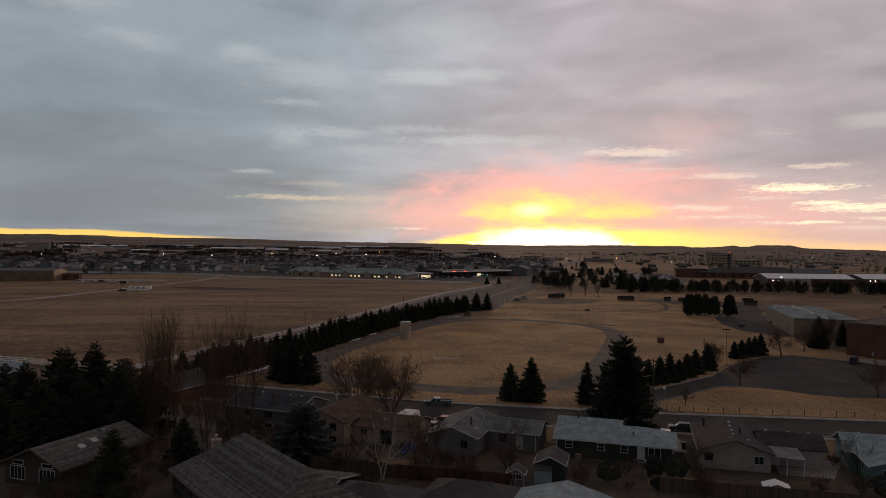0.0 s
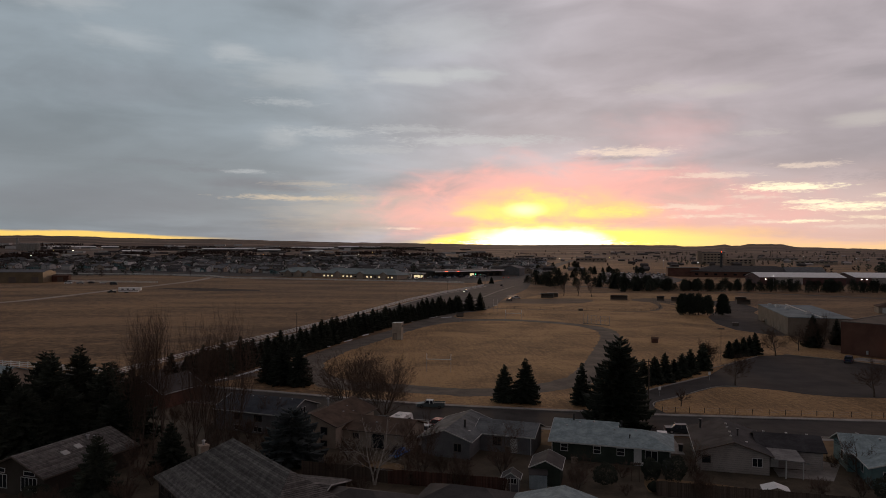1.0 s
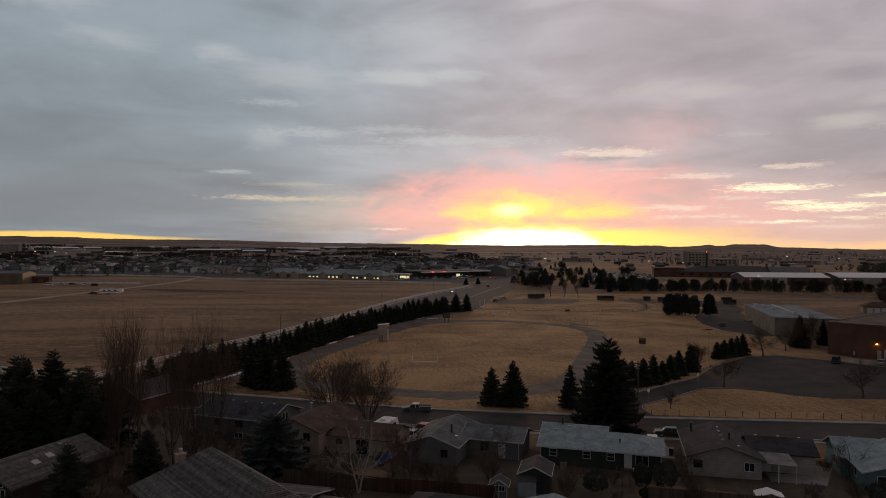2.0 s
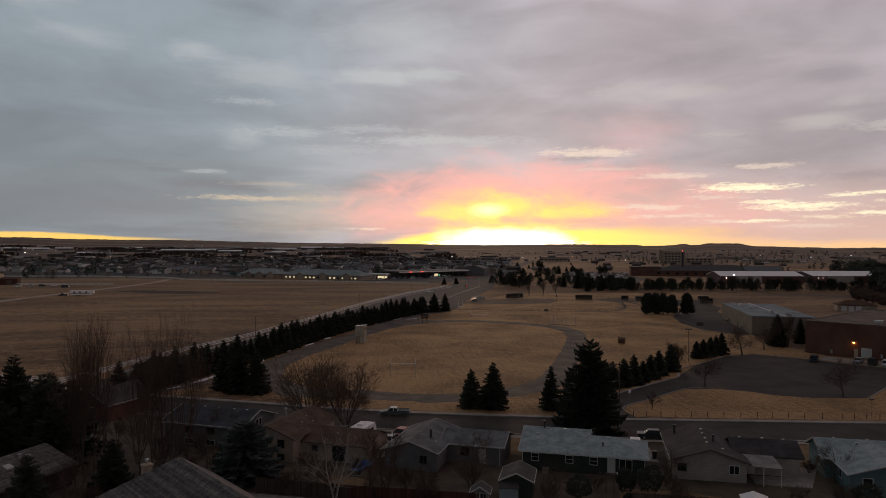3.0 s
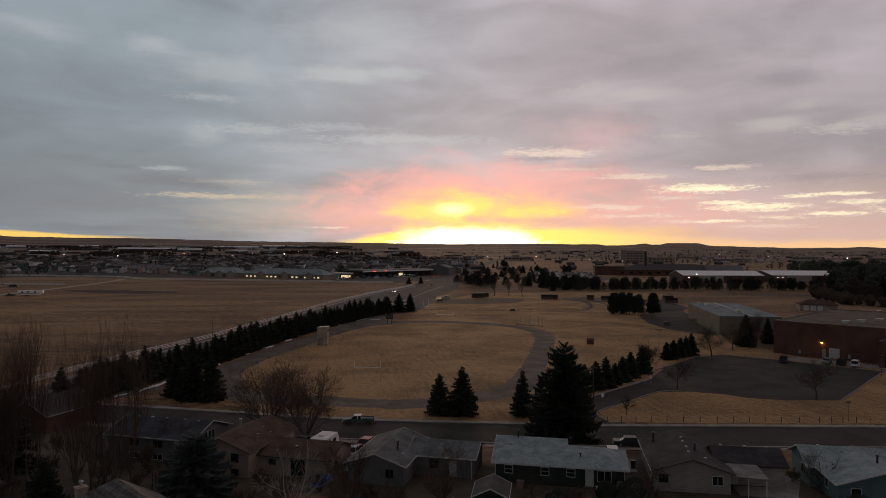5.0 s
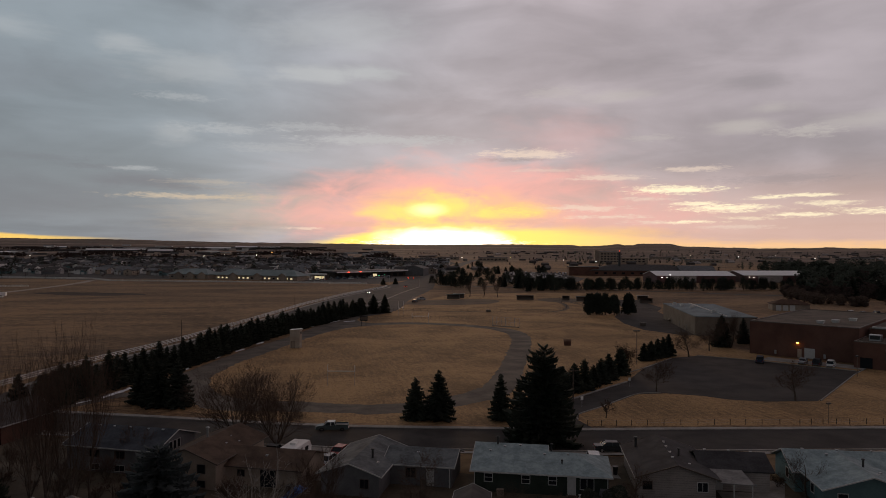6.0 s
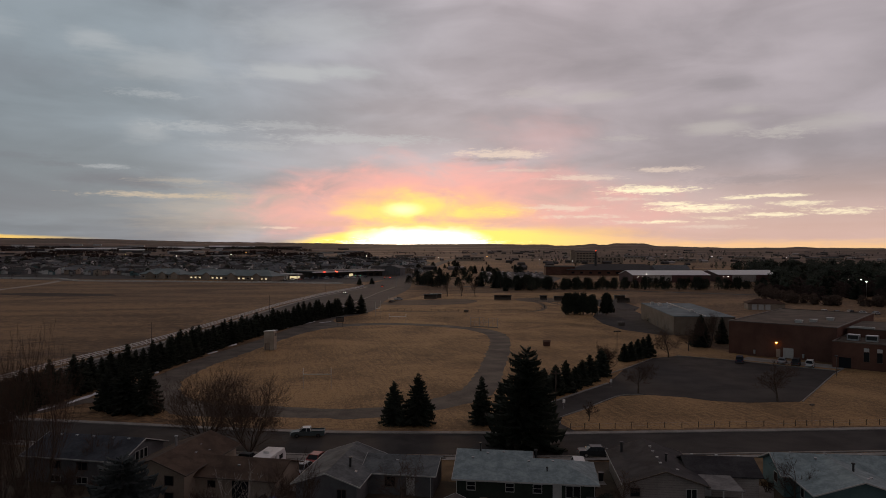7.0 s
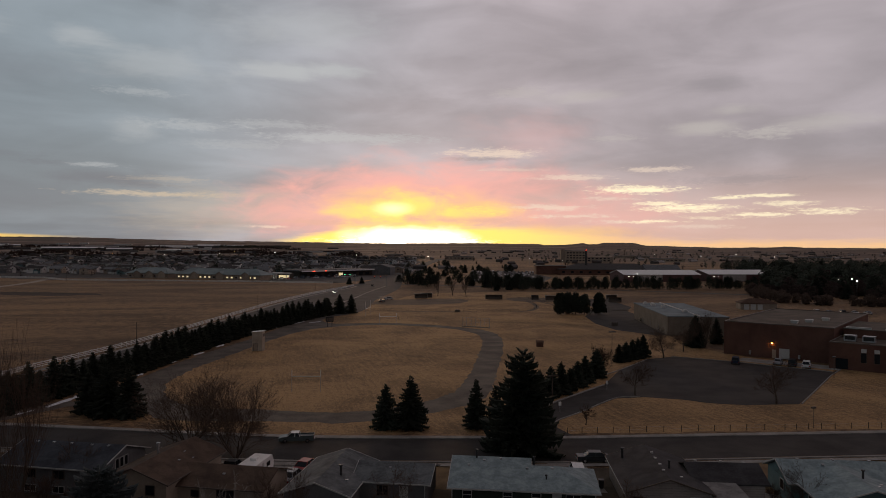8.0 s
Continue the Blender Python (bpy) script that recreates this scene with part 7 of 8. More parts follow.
for r, x, y in spots[330:]:
    a = radians(-20 + rt.choice((0, 90)) + rt.uniform(-8, 8))
    ca, sa, w, d, e = math.cos(a), math.sin(a), rt.uniform(5, 7.5), rt.uniform(3.6, 4.6), rt.uniform(2.8, 4.6)
    P = lambda u, v, z: (x + u * ca - v * sa, y + u * sa + v * ca, z)
    far.add([P(-w, -d, 0), P(w, -d, 0), P(w, d, 0), P(-w, d, 0), P(-w, -d, e), P(w, -d, e), P(w, d, e), P(-w, d, e), P(-w, 0, e + 1.9), P(w, 0, e + 1.9)],
            [(0, 1, 5, 4), (2, 3, 7, 6), (1, 2, 6, 9, 5), (3, 0, 4, 8, 7), (4, 5, 9, 8), (6, 7, 8, 9)])
tagged(part("distant_houses", far, island_tones("distant_roofs", (0.040, 0.038, 0.040), (0.22, 0.21, 0.20), 0.6, 0.98)), "many small roofs of the distant town", "houses", kind="stuff")

# sheds, stores and roofs further out
out = Geo()
for _ in range(260):
    az, r = rt.uniform(-33, 6), rt.uniform(1780, 3500)
    if az > -4 and r > 2600 and rt.random() < 0.8:
        continue
    x, y = r * math.sin(radians(az)), r * math.cos(radians(az))
    z = land_height(x, y) - 1
    w, d, e = rt.uniform(6, 22) * (1 + (r > 2500)), rt.uniform(5, 12), rt.uniform(4, 8)
    out.box(x - w, x + w, y - d, y + d, z, z + e)
tagged(part("distant_sheds", out, island_tones("distant_shed_sheets", (0.06, 0.055, 0.056), (0.50, 0.49, 0.48), 0.5, 0.9)), "pale sheds and roofs on the edge of the town", "buildings", kind="stuff")


right = Geo()
for _ in range(150):
    az, r = rt.uniform(9, 47), 900 + 2300 * rt.random() ** 1.2
    if r < 1250 and az > 22 or az > 33 and r < 1400:
        continue
    x, y = r * math.sin(radians(az)), r * math.cos(radians(az))
    z, a = land_height(x, y) - 1, radians(rt.uniform(-35, 20))
    w, d, e = rt.uniform(3, 8) * (1 + 0.6 * (r > 2000)), rt.uniform(3, 6), rt.uniform(2.2, 3.8) + 1
    P = lambda u, v, q: (x + u * math.cos(a) - v * math.sin(a), y + u * math.sin(a) + v * math.cos(a), z + q)
    right.add([P(-w, -d, 0), P(w, -d, 0), P(w, d, 0), P(-w, d, 0), P(-w, -d, e), P(w, -d, e), P(w, d, e), P(-w, d, e), P(-w, 0, e + 1.8), P(w, 0, e + 1.8)],
              [(0, 1, 5, 4), (2, 3, 7, 6), (1, 2, 6, 9, 5), (3, 0, 4, 8, 7), (4, 5, 9, 8), (6, 7, 8, 9)])
tagged(part("outlying_buildings", right, island_tones("outlying_walls", (0.05, 0.042, 0.04), (0.36, 0.32, 0.30), 0.55, 0.85)), "scattered low houses and sheds under the hills", "buildings", kind="stuff")


def scatter_crowns(name, spots, look_, seed, lo, hi, label, flat=0.6, leaf=1.0, per=26):
    r, g = random.Random(seed), Geo()
    for x, y in spots:
        z0, tall = land_height(x, y), r.uniform(lo, hi)
        rad = tall * r.uniform(0.28, 0.45)
        for _ in range(per):
            a, u = r.uniform(0, 6.283), r.uniform(-1, 1)
            k = (1 - u * u) ** 0.5 * r.uniform(0.5, 1.0)
            c = Vector((x + rad * k * math.cos(a), y + rad * k * math.sin(a), z0 + tall * 0.51 + u * tall * 0.49))
            d = Vector((r.gauss(0, 1), r.gauss(0, 1), r.gauss(0, 1))).normalized()
            e = d.orthogonal().normalized()
            s = leaf * r.uniform(0.6, 1.4)
            g.add([c - d * s, c + e * s * flat, c + d * s, c - e * s * flat], [(0, 1, 2, 3)])
        g.tube((x, y, z0), (x, y, z0 + tall * 0.6), 0.25, 0.12, 4, False)
    return tagged(part(name, g, look_), label, "trees", kind="stuff")


def sector(n, a0, a1, r0, r1, seed, lean=0.0):
    """Spots in a ring sector; lean: degrees by which its first side swings out towards the viewer."""
    r, found = random.Random(seed), []
    for _ in range(n):
        a, d = radians(r.uniform(a0, a1)), math.sqrt(r.uniform(r0 * r0, r1 * r1))
        if math.degrees(a) > a0 + lean * (r1 - d) / (r1 - r0):
            found.append((d * math.sin(a), d * math.cos(a)))
    return found


scatter_crowns("town_bare_trees", sector(1000, -34, 11, 720, 1800, 1), DARK_TWIG, 2, 5, 10, "bare winter trees between the town's houses", 0.22, 0.8, 34)
scatter_crowns("town_evergreens", sector(230, -34, 11, 730, 1750, 3), SPRUCE, 4, 6, 12, "dark evergreens between the town's houses", 0.6, 1.0, 44)
belts = []
rb = random.Random(51)
for _ in range(46):
    a0, r0, span = rb.uniform(-36, 6), rb.uniform(1500, 3300), rb.uniform(0.5, 3.6)
    tilt = rb.uniform(-60, 60)
    for i in range(int(span / 0.10)):
        a, r = radians(a0 + i * 0.10 + rb.uniform(-0.06, 0.06)), r0 + tilt * i * 0.1 + rb.uniform(-12, 12)
        belts.append((r * math.sin(a), r * math.cos(a)))
scatter_crowns("distant_trees", belts, DARK_TWIG, 6, 6, 11, "dark tree belts beyond the town", 0.7, 2.0, 22)
scatter_crowns("outlying_trees", sector(230, 8, 46, 850, 3000, 41), DARK_TWIG, 42, 3.5, 7, "dark bare trees and scrub between outlying buildings", 0.4, 1.1, 40)
scatter_crowns("distant_trees", sector(160, 20, 46, 1000, 3000, 7), SPRUCE, 8, 6, 11, "dark tree belts on the open land", 0.7, 1.0, 40)
scatter_crowns("distant_thicket", [(r * math.sin(radians(a)), r * math.cos(radians(a))) for a, r in [(-4 + i * 0.09, 3050 + 10 * math.sin(i)) for i in range(55)]], SPRUCE, 9, 8, 12, "dark thicket on the far fields", 0.7, 1.6, 40)

# conifers of the park
park = [pine(101.9, 543, 11.0, 5.0, 211, "dark park pine beyond the ball fields", "park pines", clumps=24, per=40), pine(116.5, 529, 12.5, 5.6, 212, "dark park pine beyond the ball fields", "park pines", clumps=26, per=40),
        spruce("spruce_tree", 150, 497, 11.0, 4.0, 213, "dark conical spruce in the park", "park pines")]
spots = []
for a, r0, r1, n in ((10.5, 520, 600, 5), (12.5, 500, 620, 9), (14.5, 520, 800, 9), (16.5, 500, 700, 10), (18.5, 480, 640, 10), (20.5, 480, 560, 9), (11.5, 640, 860, 7), (16, 760, 900, 8), (13, 900, 1100, 8), (18, 700, 900, 6)):
    for _ in range(n):
        aa, rr = radians(a + rt.uniform(-1.1, 1.1)), rt.uniform(r0, r1)
        spots.append((rr * math.sin(aa), rr * math.cos(aa)))
for q in spots:
    plant_copies(park[rt.randrange(3)], [q], rt, 0.50, 0.78)
belt = smooth_line([(150, 478), (185, 469), (214, 465), (256, 457), (301, 450), (350, 436), (400, 420)], 8)
for x, y in belt:
    for _ in range(2 if rt.random() < 0.7 else 1):
        plant_copies(park[rt.randrange(2)], [(x + rt.uniform(-4, 4), y + rt.uniform(-4, 8))], rt, 0.48, 0.80)
scatter_crowns("woodland", sector(400, 34.6, 50, 470, 1000, 31, 3.4), SPRUCE, 32, 9, 16, "dense dark woodland of conifers beyond the school", 0.6, 1.1, 150)
scatter_crowns("woodland_edge", sector(230, 36.6, 50, 450, 700, 33, 2.0), DARK_TWIG, 34, 6, 12, "dark leafless trees at the edge of the woodland", 0.3, 1.0, 150)
for q in sector(70, 36.8, 50, 470, 640, 12, 1.6):
    plant_copies(park[rt.randrange(3)], [q], rt, 0.85, 1.25)
for q in sector(60, 35.0, 50, 640, 1000, 13, 2.0):
    plant_copies(park[rt.randrange(3)], [q], rt, 0.95, 1.35)
scatter_crowns("bare_thicket", [(x + rt.uniform(-6, 6), y + rt.uniform(-6, 6)) for x, y in smooth_line([(306, 424), (288, 392), (272, 360), (266, 336), (282, 318), (306, 304), (330, 292)], 16)], TWIG, 14, 3.5, 6, "brown bare thicket beyond the school", 0.3, 0.8, 170)
scatter_crowns("woodland_brush", [(r * math.sin(radians(a)), r * math.cos(radians(a))) for a, r in [(36.0 + i * 0.065 + rt.uniform(-0.1, 0.1), rt.uniform(506, 522)) for i in range(210)]], DARK_TWIG, 16, 3, 6, "dark brush along the foot of the woodland", 0.35, 0.8, 90)
far_bare = bare_tree("bare_tree", 95.5, 418.3, 11.4, 215, "bare tree beyond the ball field", "bare trees beyond the ball field", spread=0.5, thick=0.22, depth=4, upright=0.4)
plant_copies(far_bare, [(104.2, 418.9), (110.4, 411)], rt, 0.92, 1.02)

# stores beside the pasture
TEAL_ROOF = surface("grey_teal_metal_roof", (0.13, 0.165, 0.165), (0.21, 0.255, 0.25), 0.1, 2.0, 0.6, 0.15, 0.03, local=True)


def store_row(x, y, turn, w, label, lit):
    s = thing("store_building", x, y, turn, label, "store")
    plates, body = hip(0, w, 0, 18, 4.8, 8.8, 1.4, 0.3)
    part("wall", body, SIDE_TAN, s)
    part("roof", plates, TEAL_ROOF, s)
    n = int(w / 4.5)
    for i in range(n):
        u = 2 + i * (w - 4) / n
        part("shop_window", Geo().box(u, u + 2.2, -0.08, -0.004, 1.2, 2.4), LIT if lit and (i * 7 + 3) % 5 < 4 else GLASS, s)
        part("pillar", Geo().box(u + 2.9, u + 3.3, -1.3, -0.8, 0, 4.5), SIDE_WHITE, s)
    for u in (w * 0.2, w * 0.5, w * 0.8):
        plates, body = gable(u, u + 7, -2.2, 3.5, 4.6, 6.6, "v", 0.4, 0.2)
        part("porch_wall", body, SIDE_TAN, s)
        part("porch_roof", plates, TEAL_ROOF, s)
    return s


store_row(-119, 690, -31, 42, "low store row under a grey-teal roof", False)
store_row(-76, 666, -33, 84, "long store row with lit shop windows", True)
fuel = thing("fuel_station", 3, 640, -25, "small fuel station with a lit canopy", "fuel station")
part("canopy", Geo().box(0, 16, -3, 6, 4.6, 5.6), TRIM, fuel)
for u in (2, 14):
    for v in (-1.5, 4.5):
        part("column", Geo().box(u, u + 0.5, v, v + 0.5, 0, 4.6), GALV, fuel)
for u in (2.5, 7, 11.5):
    part("ceiling_light", Geo().box(u, u + 1.4, 0.5, 2.5, 4.45, 4.597), LAMP_WHITE, fuel)
part("shop", Geo().box(2, 13, 9, 17, 0, 4.4), SIDE_BROWN, fuel)
part("shop_window", Geo().box(3, 12, 8.9, 8.996, 0.8, 3.2), LIT, fuel)
mall = thing("shopping_mall", 28, 668, 35, "long low shopping mall with a pale fascia", "mall")
part("wall", Geo().box(0, 88, 0, 24, 0, 5.6), SIDE_BROWN, mall)
part("roof", Geo().box(-0.6, 88.6, -3.2, 24.4, 5.604, 6.6), SHINGLE_GREY, mall)
part("fascia", Geo().box(-0.4, 88.4, -3.5, -3.204, 5.0, 6.2), WHITE, mall)
for i in range(10):
    part("shop_window", Geo().box(3 + i * 8.5, 8 + i * 8.5, -0.08, -0.004, 0.6, 3.2), (LIT if i == 5 else GLASS), mall)
for u in (12, 26):
    part("sign_panel", Geo().box(u, u + 2.5, -3.62, -3.51, 5.3, 5.8), LAMP_RED, mall, "red lit sign panel")
hall = thing("gabled_hall", 100, 722, -20, "tall plain hall with a grey gable roof", "hall")
plates, body = gable(0, 19, 0, 30, 7.5, 10.5, "v")
part("wall", body, SIDE_GREY, hall)
part("roof", plates, SHINGLE_GREY, hall)
for i in range(26):
    vehicle("car", 6 + (i % 13) * 6.2 + rt.uniform(-1, 1), 632 + (i % 13) * 3.6 + 11 * (i // 13), 120 + rt.uniform(-6, 6), rt.choice(("sedan", "suv", "van")), rt.choice(("silver", "white", "dark", "red", "blue")), "car on the mall's car park", "car")
sheet("car_park", [(-6, 612), (52, 575), (100, 640), (112, 706), (92, 700), (30, 660), (-4, 634)], 0.02, OLD_ASPHALT, "asphalt car park before the mall", "car park")
vehicle("car", 41, 458, -110, "sedan", "silver", "car with lit headlights on the wide road", "car", headlights=True)
vehicle("car", 72, 520, 72, "sedan", "dark", "dark car with lit tail lights on the wide road", "car", tail=True)
LAMP_GREEN = plain("green_lamp", (0.05, 0.5, 0.3), 0.4, glow=(0.08, 1.0, 0.45), power=7.0)
for x, y in ((82, 518), (66, 566)):
    sig = thing("traffic_signal", x, y, -20, "traffic signal at the crossing showing " + ("red" if x > 70 else "green"), "traffic signal")
    part("pole", Geo().tube((0, 0, 0), (0, 0, 7.0), 0.14, 0.10, 8), GALV, sig)
    part("arm", Geo().tube((0, 0, 6.6), (-9, 0, 6.9), 0.08, 0.06, 6), GALV, sig)
    for u in (-8.5, -4.5):
        head = part("head", Geo().box(u - 0.25, u + 0.25, -0.2, 0.2, 5.9, 7.1), BLACK_METAL, sig)
        part("lens", Geo().tube((u, -0.32, 6.85), (u, -0.205, 6.85), 0.22, 0.22, 10), LAMP_RED if x > 70 else LAMP_GREEN, head)
for x, y in ((60, 556), (70, 561)):
    spruce("spruce_tree", x, y, 5.2, 2.2, int(x), "dark rounded evergreen at the crossing")

# left side of the pasture
barn = thing("metal_barn", -318, 551, 6, "long low tan metal barn", "barn")
plates, body = gable(0, 44, 0, 26, 8.2, 9.8, "u", 0.3, 0.15)
BARN = surface("tan_metal_sheet", (0.105, 0.078, 0.045), (0.165, 0.125, 0.075), 0.2, 3.0, 0.6, 0.15, 0.02, local=True)
part("wall", body, BARN, barn)
part("roof", plates, SHINGLE_GREY, barn)
low_shed = thing("brown_shed", -276, 573, 10, "low red-brown metal shed beside the barn", "shed")
plates, body = gable(0, 12, 0, 8, 4.6, 5.6, "u", 0.2, 0.1)
part("wall", body, RED_FENCE, low_shed)
part("roof", plates, SHINGLE_BROWN, low_shed)
part("shed_door", Geo().box(4, 8, -0.08, -0.004, 0, 3.4), DARK_TRIM, low_shed)
for u in (4, 20, 36):
    part("barn_door", Geo().box(u, u + 5, -0.1, -0.004, 0, 4.5), DARK_TRIM, barn)
vehicle("pickup_truck", -174.5, 441.8, 185, "pickup", "dark", "dark pickup with a trailer in the pasture", "pickup truck")
fifth = thing("travel_trailer", -173.5, 441.4, 3, "long white travel trailer in the pasture", "trailer")
part("body", Geo().box(0.6, 12.2, -1.2, 1.2, 0.7, 3.3).box(12.2, 13.6, -1.2, 1.2, 1.5, 3.3), WHITE, fifth)
part("stripe", Geo().box(0.8, 12.0, -1.23, -1.204, 1.5, 1.8), DARK_TRIM, fifth)
for u in (2.5, 5.5, 9):
    part("window", Geo().box(u, u + 1.2, -1.24, -1.204, 2.0, 2.7), GLASS, fifth)
for u in (4.5, 5.5):
    for s in (-1.0, 1.0):
        part("wheel", tyre_mesh, TYRE, fifth).location = (u, s, 0.34)
vehicle("truck", -214, 530, 5, "van", "dark", "dark truck on a dirt track", "truck")
for i in range(4):
    vehicle("car", -252 + i * 8, 543 + i, 10 * i, ("van", "pickup", "suv", "sedan")[i], ("white", "silver", "dark", "white")[i], "vehicle parked beside the barn", "car")
sheet("bare_patch", ragged_edge(smooth_line([(-167, 490), (-150, 496), (-128, 489), (-104, 478), (-92, 464), (-112, 457), (-138, 466), (-156, 480), (-167, 490)], 5), 2.0, 9, 3.0)[:-1], 0.012, surface("dark_turned_soil", (0.030, 0.021, 0.016), (0.075, 0.052, 0.040), 0.1, 2.0, 0.95, 0.4, 0.06), "dark bare soil patch in the pasture", "soil")
track = smooth_line([(-260, 300), (-205, 362), (-194, 400), (-188, 457), (-178, 526), (-172, 600), (-176, 670)])
tagged(part("dirt_track", ribbon(track, 3.2, 0.015), surface("pale_dirt", (0.25, 0.205, 0.165), (0.42, 0.35, 0.285), 0.08, 2.0, 0.95, 0.3, 0.04)), "pale dirt track across the pasture", "track", kind="structure")
tagged(part("farm_road", ribbon(smooth_line([(62, 572), (-6, 600), (-78, 626), (-160, 655), (-270, 730), (-360, 735)]), 5.0, 0.02), OLD_ASPHALT), "frontage road behind the pasture", "road", kind="structure")

# car parks of the campus, full of cars too far off to tell apart
def polar_sheet(name, corners, z, look_, label, category):
    return sheet(name, [(r * math.sin(radians(a)), r * math.cos(radians(a))) for a, r in corners], z, look_, label, category)


polar_sheet("campus_car_park", ((15.5, 600), (21.0, 585), (22.0, 690), (19.8, 840), (15.8, 860)), 0.02, OLD_ASPHALT, "asphalt car park of the campus", "car park")
polar_sheet("campus_car_park", ((26.5, 655), (30.0, 640), (30.5, 740), (27.5, 760)), 0.02, OLD_ASPHALT, "asphalt car park beside the metal halls", "car park")
polar_sheet("campus_street", ((9.5, 552), (24.0, 508), (37.0, 487), (37.0, 493), (24.0, 515), (9.5, 560)), 0.025, OLD_ASPHALT, "asphalt street behind the park trees", "street")


cars, rc = Geo(), random.Random(83)
for a0, a1, r0, r1 in ((15.9, 20.8, 612, 835), (27.0, 29.8, 660, 735)):
    for r in range(r0, r1, 17):
        for k in range(int(radians(a1 - a0) * r / 2.9)):
            if rc.random() < 0.45:
                continue
            a = radians(a0) + k * 2.9 / r
            x, y, ca, sa = r * math.sin(a), r * math.cos(a), math.cos(a), -math.sin(a)
            prof = [(-2.2, 0.35), (-2.2, 0.85), (-1.5, 0.95), (-1.0, 1.45), (0.7, 1.45), (1.3, 0.95), (2.2, 0.8), (2.2, 0.35)]
            side = [(x + w * ca - v * sa, y + w * sa + v * ca, z) for w in (-0.88, 0.88) for v, z in prof]
            cars.add(side, [tuple(range(8)), tuple(range(15, 7, -1))] + [(i, i + 8, (i + 1) % 8 + 8, (i + 1) % 8) for i in range(8)])
tagged(part("parked_cars", cars, island_tones("far_car_paint", (0.02, 0.022, 0.026), (0.42, 0.42, 0.43), 0.45, 0.75, 0.4)), "rows of parked cars on the campus car parks", "cars", kind="stuff")

# far right: sports hall, campus, clinic tower, chimney
MAROON = surface("maroon_metal_wall", (0.07, 0.030, 0.028), (0.11, 0.05, 0.045), 0.2, 3.0, 0.7, 0.1, 0.02, local=True)
for x, y, w, d, l in ((285, 552, 66, 34, "long metal hall with a white roof"), (362, 548, 62, 40, "second metal hall with a white roof")):
    hall = thing("metal_hall", x, y, -8, l, "hall")
    plates, body = gable(0, w, 0, d, 6.4, 9.6, "u", 0.5, 0.25)
    part("wall", body, MAROON, hall)
    part("roof", plates, WHITE, hall)
    part("wall_panel", Geo().box(12, 33, -0.12, -0.004, 0.3, 6.0), SIDE_WHITE, hall, "pale wall panel")
    for u in (4, 8):
        part("wall_lamp", Geo().box(u, u + 0.5, -0.4, -0.004, 4.4, 4.8), LAMP_WHITE, hall)
campus = thing("campus_building", 290, 700, -18, "wide low dark-roofed campus building", "school")
plates, body = hip(0, 105, 0, 46, 6.0, 11.5, 1.0, 0.3)
part("wall", body, BRICK, campus)
part("roof", plates, SHINGLE_DARK, campus)
part("upper_wall", Geo().box(-22, 8, 4, 40, 0, 8.6), BRICK, campus)
part("upper_roof", Geo().box(-22.4, 8.4, 3.6, 40.4, 8.604, 9.1), SHINGLE_DARK, campus)
plates, body = gable(88, 122, -4, 26, 6.5, 11.0, "u", 0.6, 0.25)
part("end_wall", body, SIDE_GREY, campus)
part("end_roof", plates, SHINGLE_GREY, campus)
for u in range(4, 84, 9):
    part("window", Geo().box(u, u + 3, -0.1, -0.004, 2.0, 3.8), GLASS, campus)
stack = thing("smoke_stack", 324, 706, 0, "tall dark chimney with a red warning light", "chimney")
part("shaft", Geo().lathe([(1.5, 0), (1.3, 12), (1.15, 24.5), (1.3, 24.6), (1.3, 25)], 14), BLACK_METAL, stack)
part("warning_light", Geo().lathe([(0.2, 25), (0.5, 25.3), (0.4, 25.8), (0.05, 26)], 8), LAMP_RED, stack)
clinic = thing("hospital_building", 530, 1250, -20, "large tan hospital block with a tower", "hospital")
part("tower", Geo().box(8, 46, 0, 28, 0, 21), SIDE_TAN, clinic)
part("tower_cap", Geo().box(7.5, 46.5, -0.5, 28.5, 21.004, 22), SIDE_GREY, clinic)
part("stair_tower", Geo().box(0, 7.9, 2, 20, 0, 24), SIDE_TAN, clinic)
part("low_block", Geo().box(46.1, 96, 4, 34, 0, 11), SIDE_TAN, clinic)
for k in range(4):
    for i in range(6):
        part("window", Geo().box(11 + i * 5.8, 14.5 + i * 5.8, -0.15, -0.004, 2.5 + k * 4.7, 4.6 + k * 4.7), GLASS, clinic)
for k in range(2):
    for i in range(6):
        part("window", Geo().box(50 + i * 7.2, 54 + i * 7.2, 3.85, 3.996, 2.5 + k * 4, 4.5 + k * 4), GLASS, clinic)
for az, r, w, hgt, l in ((15, 1500, 60, 12, "long pale block on the open land"), (11.5, 1650, 45, 9, "low block under the sunset"), (31, 1500, 70, 9, "long pale shed on the open land"), (36, 1900, 60, 10, "pale block on the far plain"), (41, 1900, 80, 10, "pale block on the far plain"), (9.2, 1250, 40, 8, "low pale block beyond the park"), (28.5, 1900, 90, 8, "long low terminal building")):
    x, y = r * math.sin(radians(az)), r * math.cos(radians(az))
    b = thing("distant_block", x, y, -az, l, "building", z=land_height(x, y))
    hgt *= 0.6
    part("wall", Geo().box(-w / 2, w / 2, 0, 20, -1, hgt), SIDE_TAN, b)
    part("roof", Geo().box(-w / 2 - 0.5, w / 2 + 0.5, -0.5, 20.5, hgt + 0.004, hgt + 1), SHINGLE_GREY, b)
    for i in range(int(w / 8)):
        part("window", Geo().box(-w / 2 + 2 + i * 8, -w / 2 + 7 + i * 8, -0.15, -0.004, hgt * 0.45, hgt * 0.7), GLASS, b)
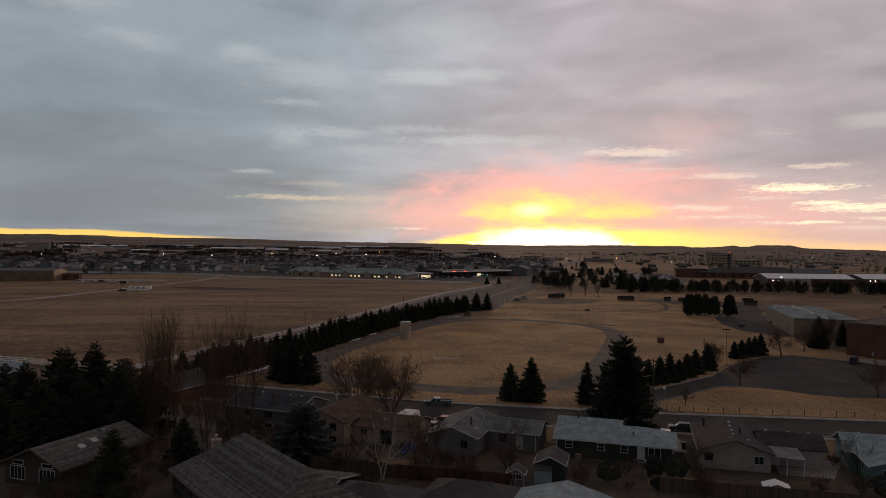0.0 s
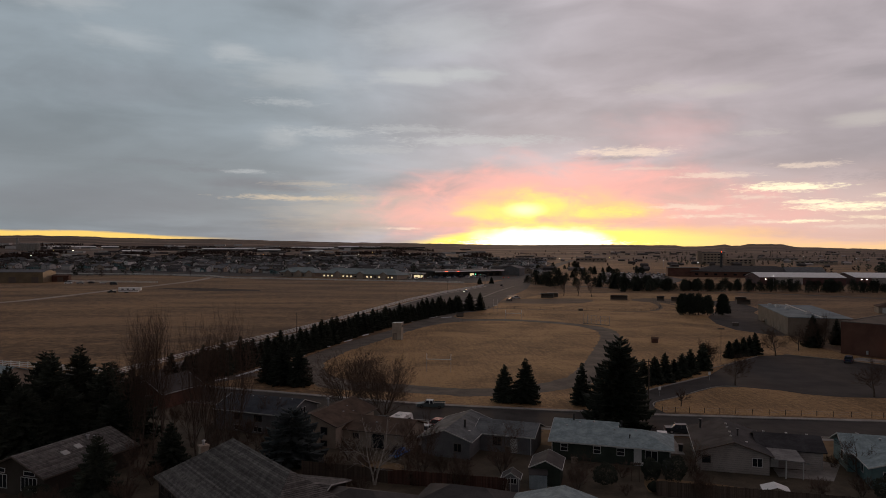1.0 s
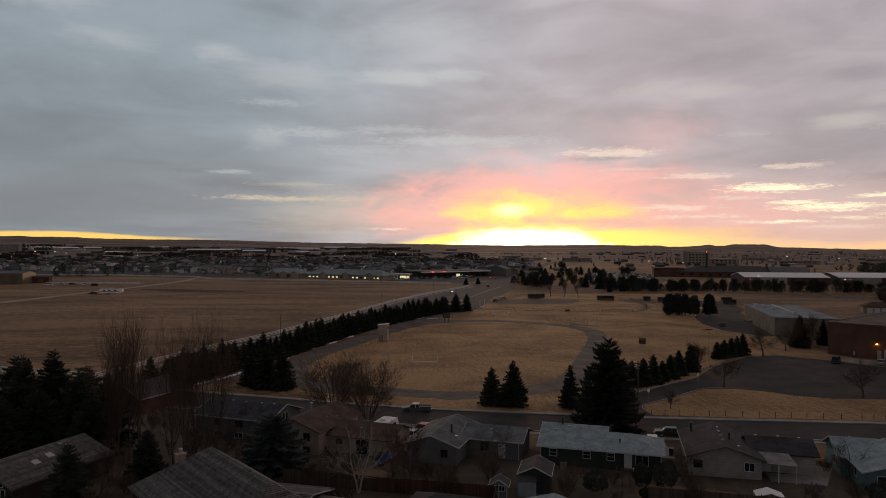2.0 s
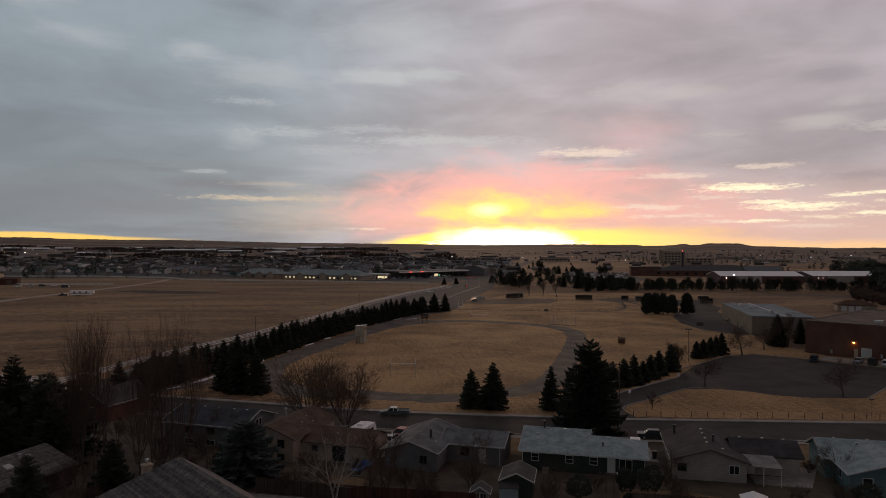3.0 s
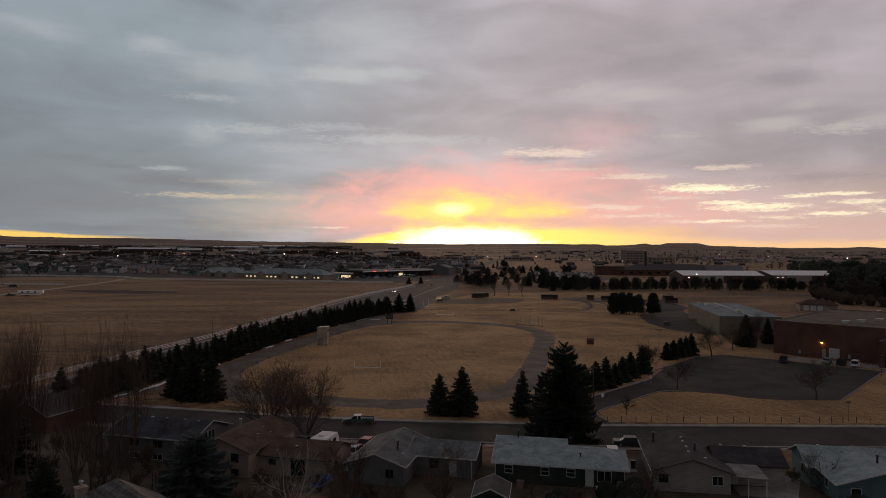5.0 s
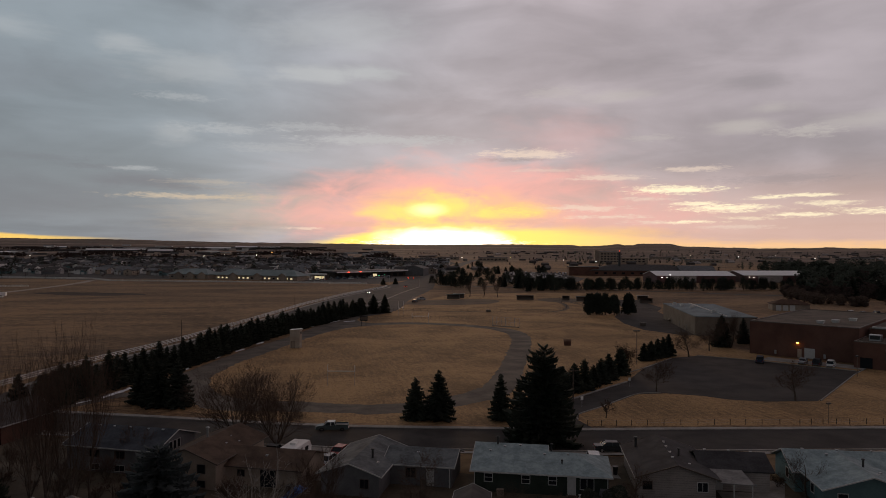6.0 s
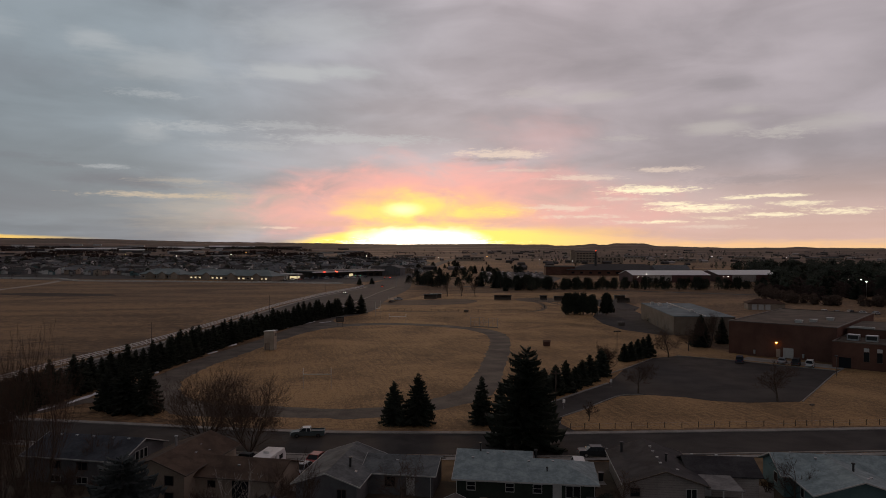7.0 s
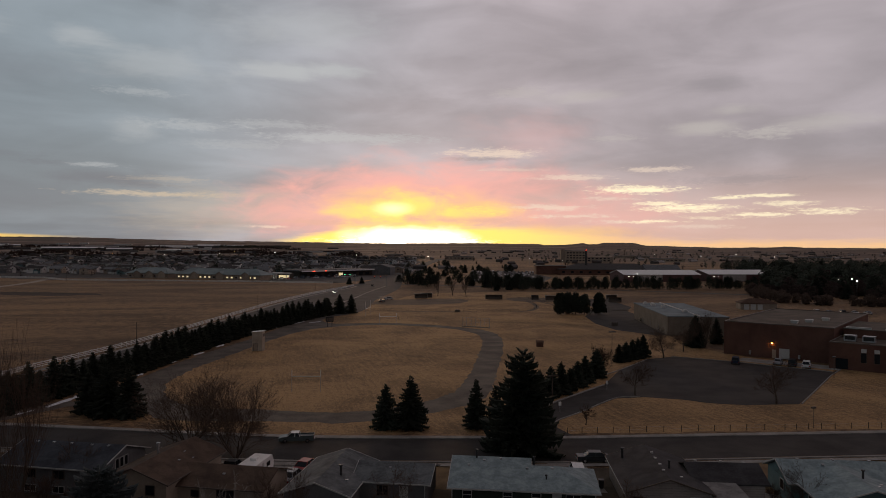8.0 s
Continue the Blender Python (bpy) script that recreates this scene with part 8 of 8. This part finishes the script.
# long pale-roofed sheds at the far edge of the town
for az, r, w, hgt in ((-25.3, 2900, 95, 9), (-23.6, 2950, 70, 8), (-22.0, 3000, 60, 8), (-14.6, 2700, 90, 9), (-12.9, 2750, 120, 8), (-10.6, 2650, 80, 9), (-8.2, 3100, 70, 9), (-6.6, 3050, 110, 8), (-4.4, 3200, 90, 12), (-2.6, 3150, 80, 10), (-17.5, 3300, 80, 7), (-6.9, 2600, 45, 7), (-20.5, 2500, 60, 6)):
    x, y = r * math.sin(radians(az)), r * math.cos(radians(az))
    b = thing("long_shed", x, y, -az, "long pale shed at the edge of the town", "shed", "long sheds beyond the town", z=land_height(x, y))
    part("wall", Geo().box(-w / 2, w / 2, 0, 25, -2, hgt * 0.7), SIDE_GREY, b)
    part("roof", Geo().slab([(-w / 2 - 1, -1, hgt * 0.7), (w / 2 + 1, -1, hgt * 0.7), (w / 2 + 1, 13, hgt + 1), (-w / 2 - 1, 13, hgt + 1)], (0, 0, -0.5)).slab([(w / 2 + 1, 27, hgt * 0.7), (-w / 2 - 1, 27, hgt * 0.7), (-w / 2 - 1, 13, hgt + 1), (w / 2 + 1, 13, hgt + 1)], (0, 0, -0.5)), WHITE, b)
silo = thing("grain_silos", -1228, 2330, -25, "row of tall pale grain silos", "silos", z=land_height(-1228, 2330) - 2)
for i in range(8):
    part("silo", Geo().lathe([(6, 0), (6, 25), (5.6, 26), (0.3, 28)], 16, (i * 13, 0)), CONCRETE, silo)
part("head_house", Geo().box(-4, 4, -3, 3, 27, 44), CONCRETE, silo)
# street lamps far off
spots = [(-27.0, 1500), (-25.6, 2200), (-24.4, 2250), (-19.0, 1600), (-15.5, 1400), (-11, 1750), (-7.5, 1500), (-6, 1800), (-3.6, 1700), (-2.5, 2100), (0.5, 2000), (6.8, 1500), (12.5, 1350), (16.4, 1450), (20.5, 1150), (23, 1050), (27.8, 800), (28.2, 560), (33.5, 1700), (38.5, 1600), (41.5, 520), (42.5, 500), (42.3, 530), (30.2, 2000), (36.0, 2100)]
for i, (az, r) in enumerate(spots):
    x, y = r * math.sin(radians(az)), r * math.cos(radians(az))
    s = thing("street_lamp", x, y, 0, "tall street lamp already lit at dusk", "street lamp", "street lamps", z=land_height(x, y))
    part("pole", Geo().tube((0, 0, 0), (0, 0, 9), 0.12, 0.08, 6), GALV, s)
    part("lantern", Geo().lathe([(0.1, 9), (0.0004 * r + 0.12, 9.15), (0.0004 * r + 0.1, 9.6), (0.05, 9.8)], 8), LAMP_ORANGE if i % 4 == 1 and i < 16 else LAMP_WHITE, s)
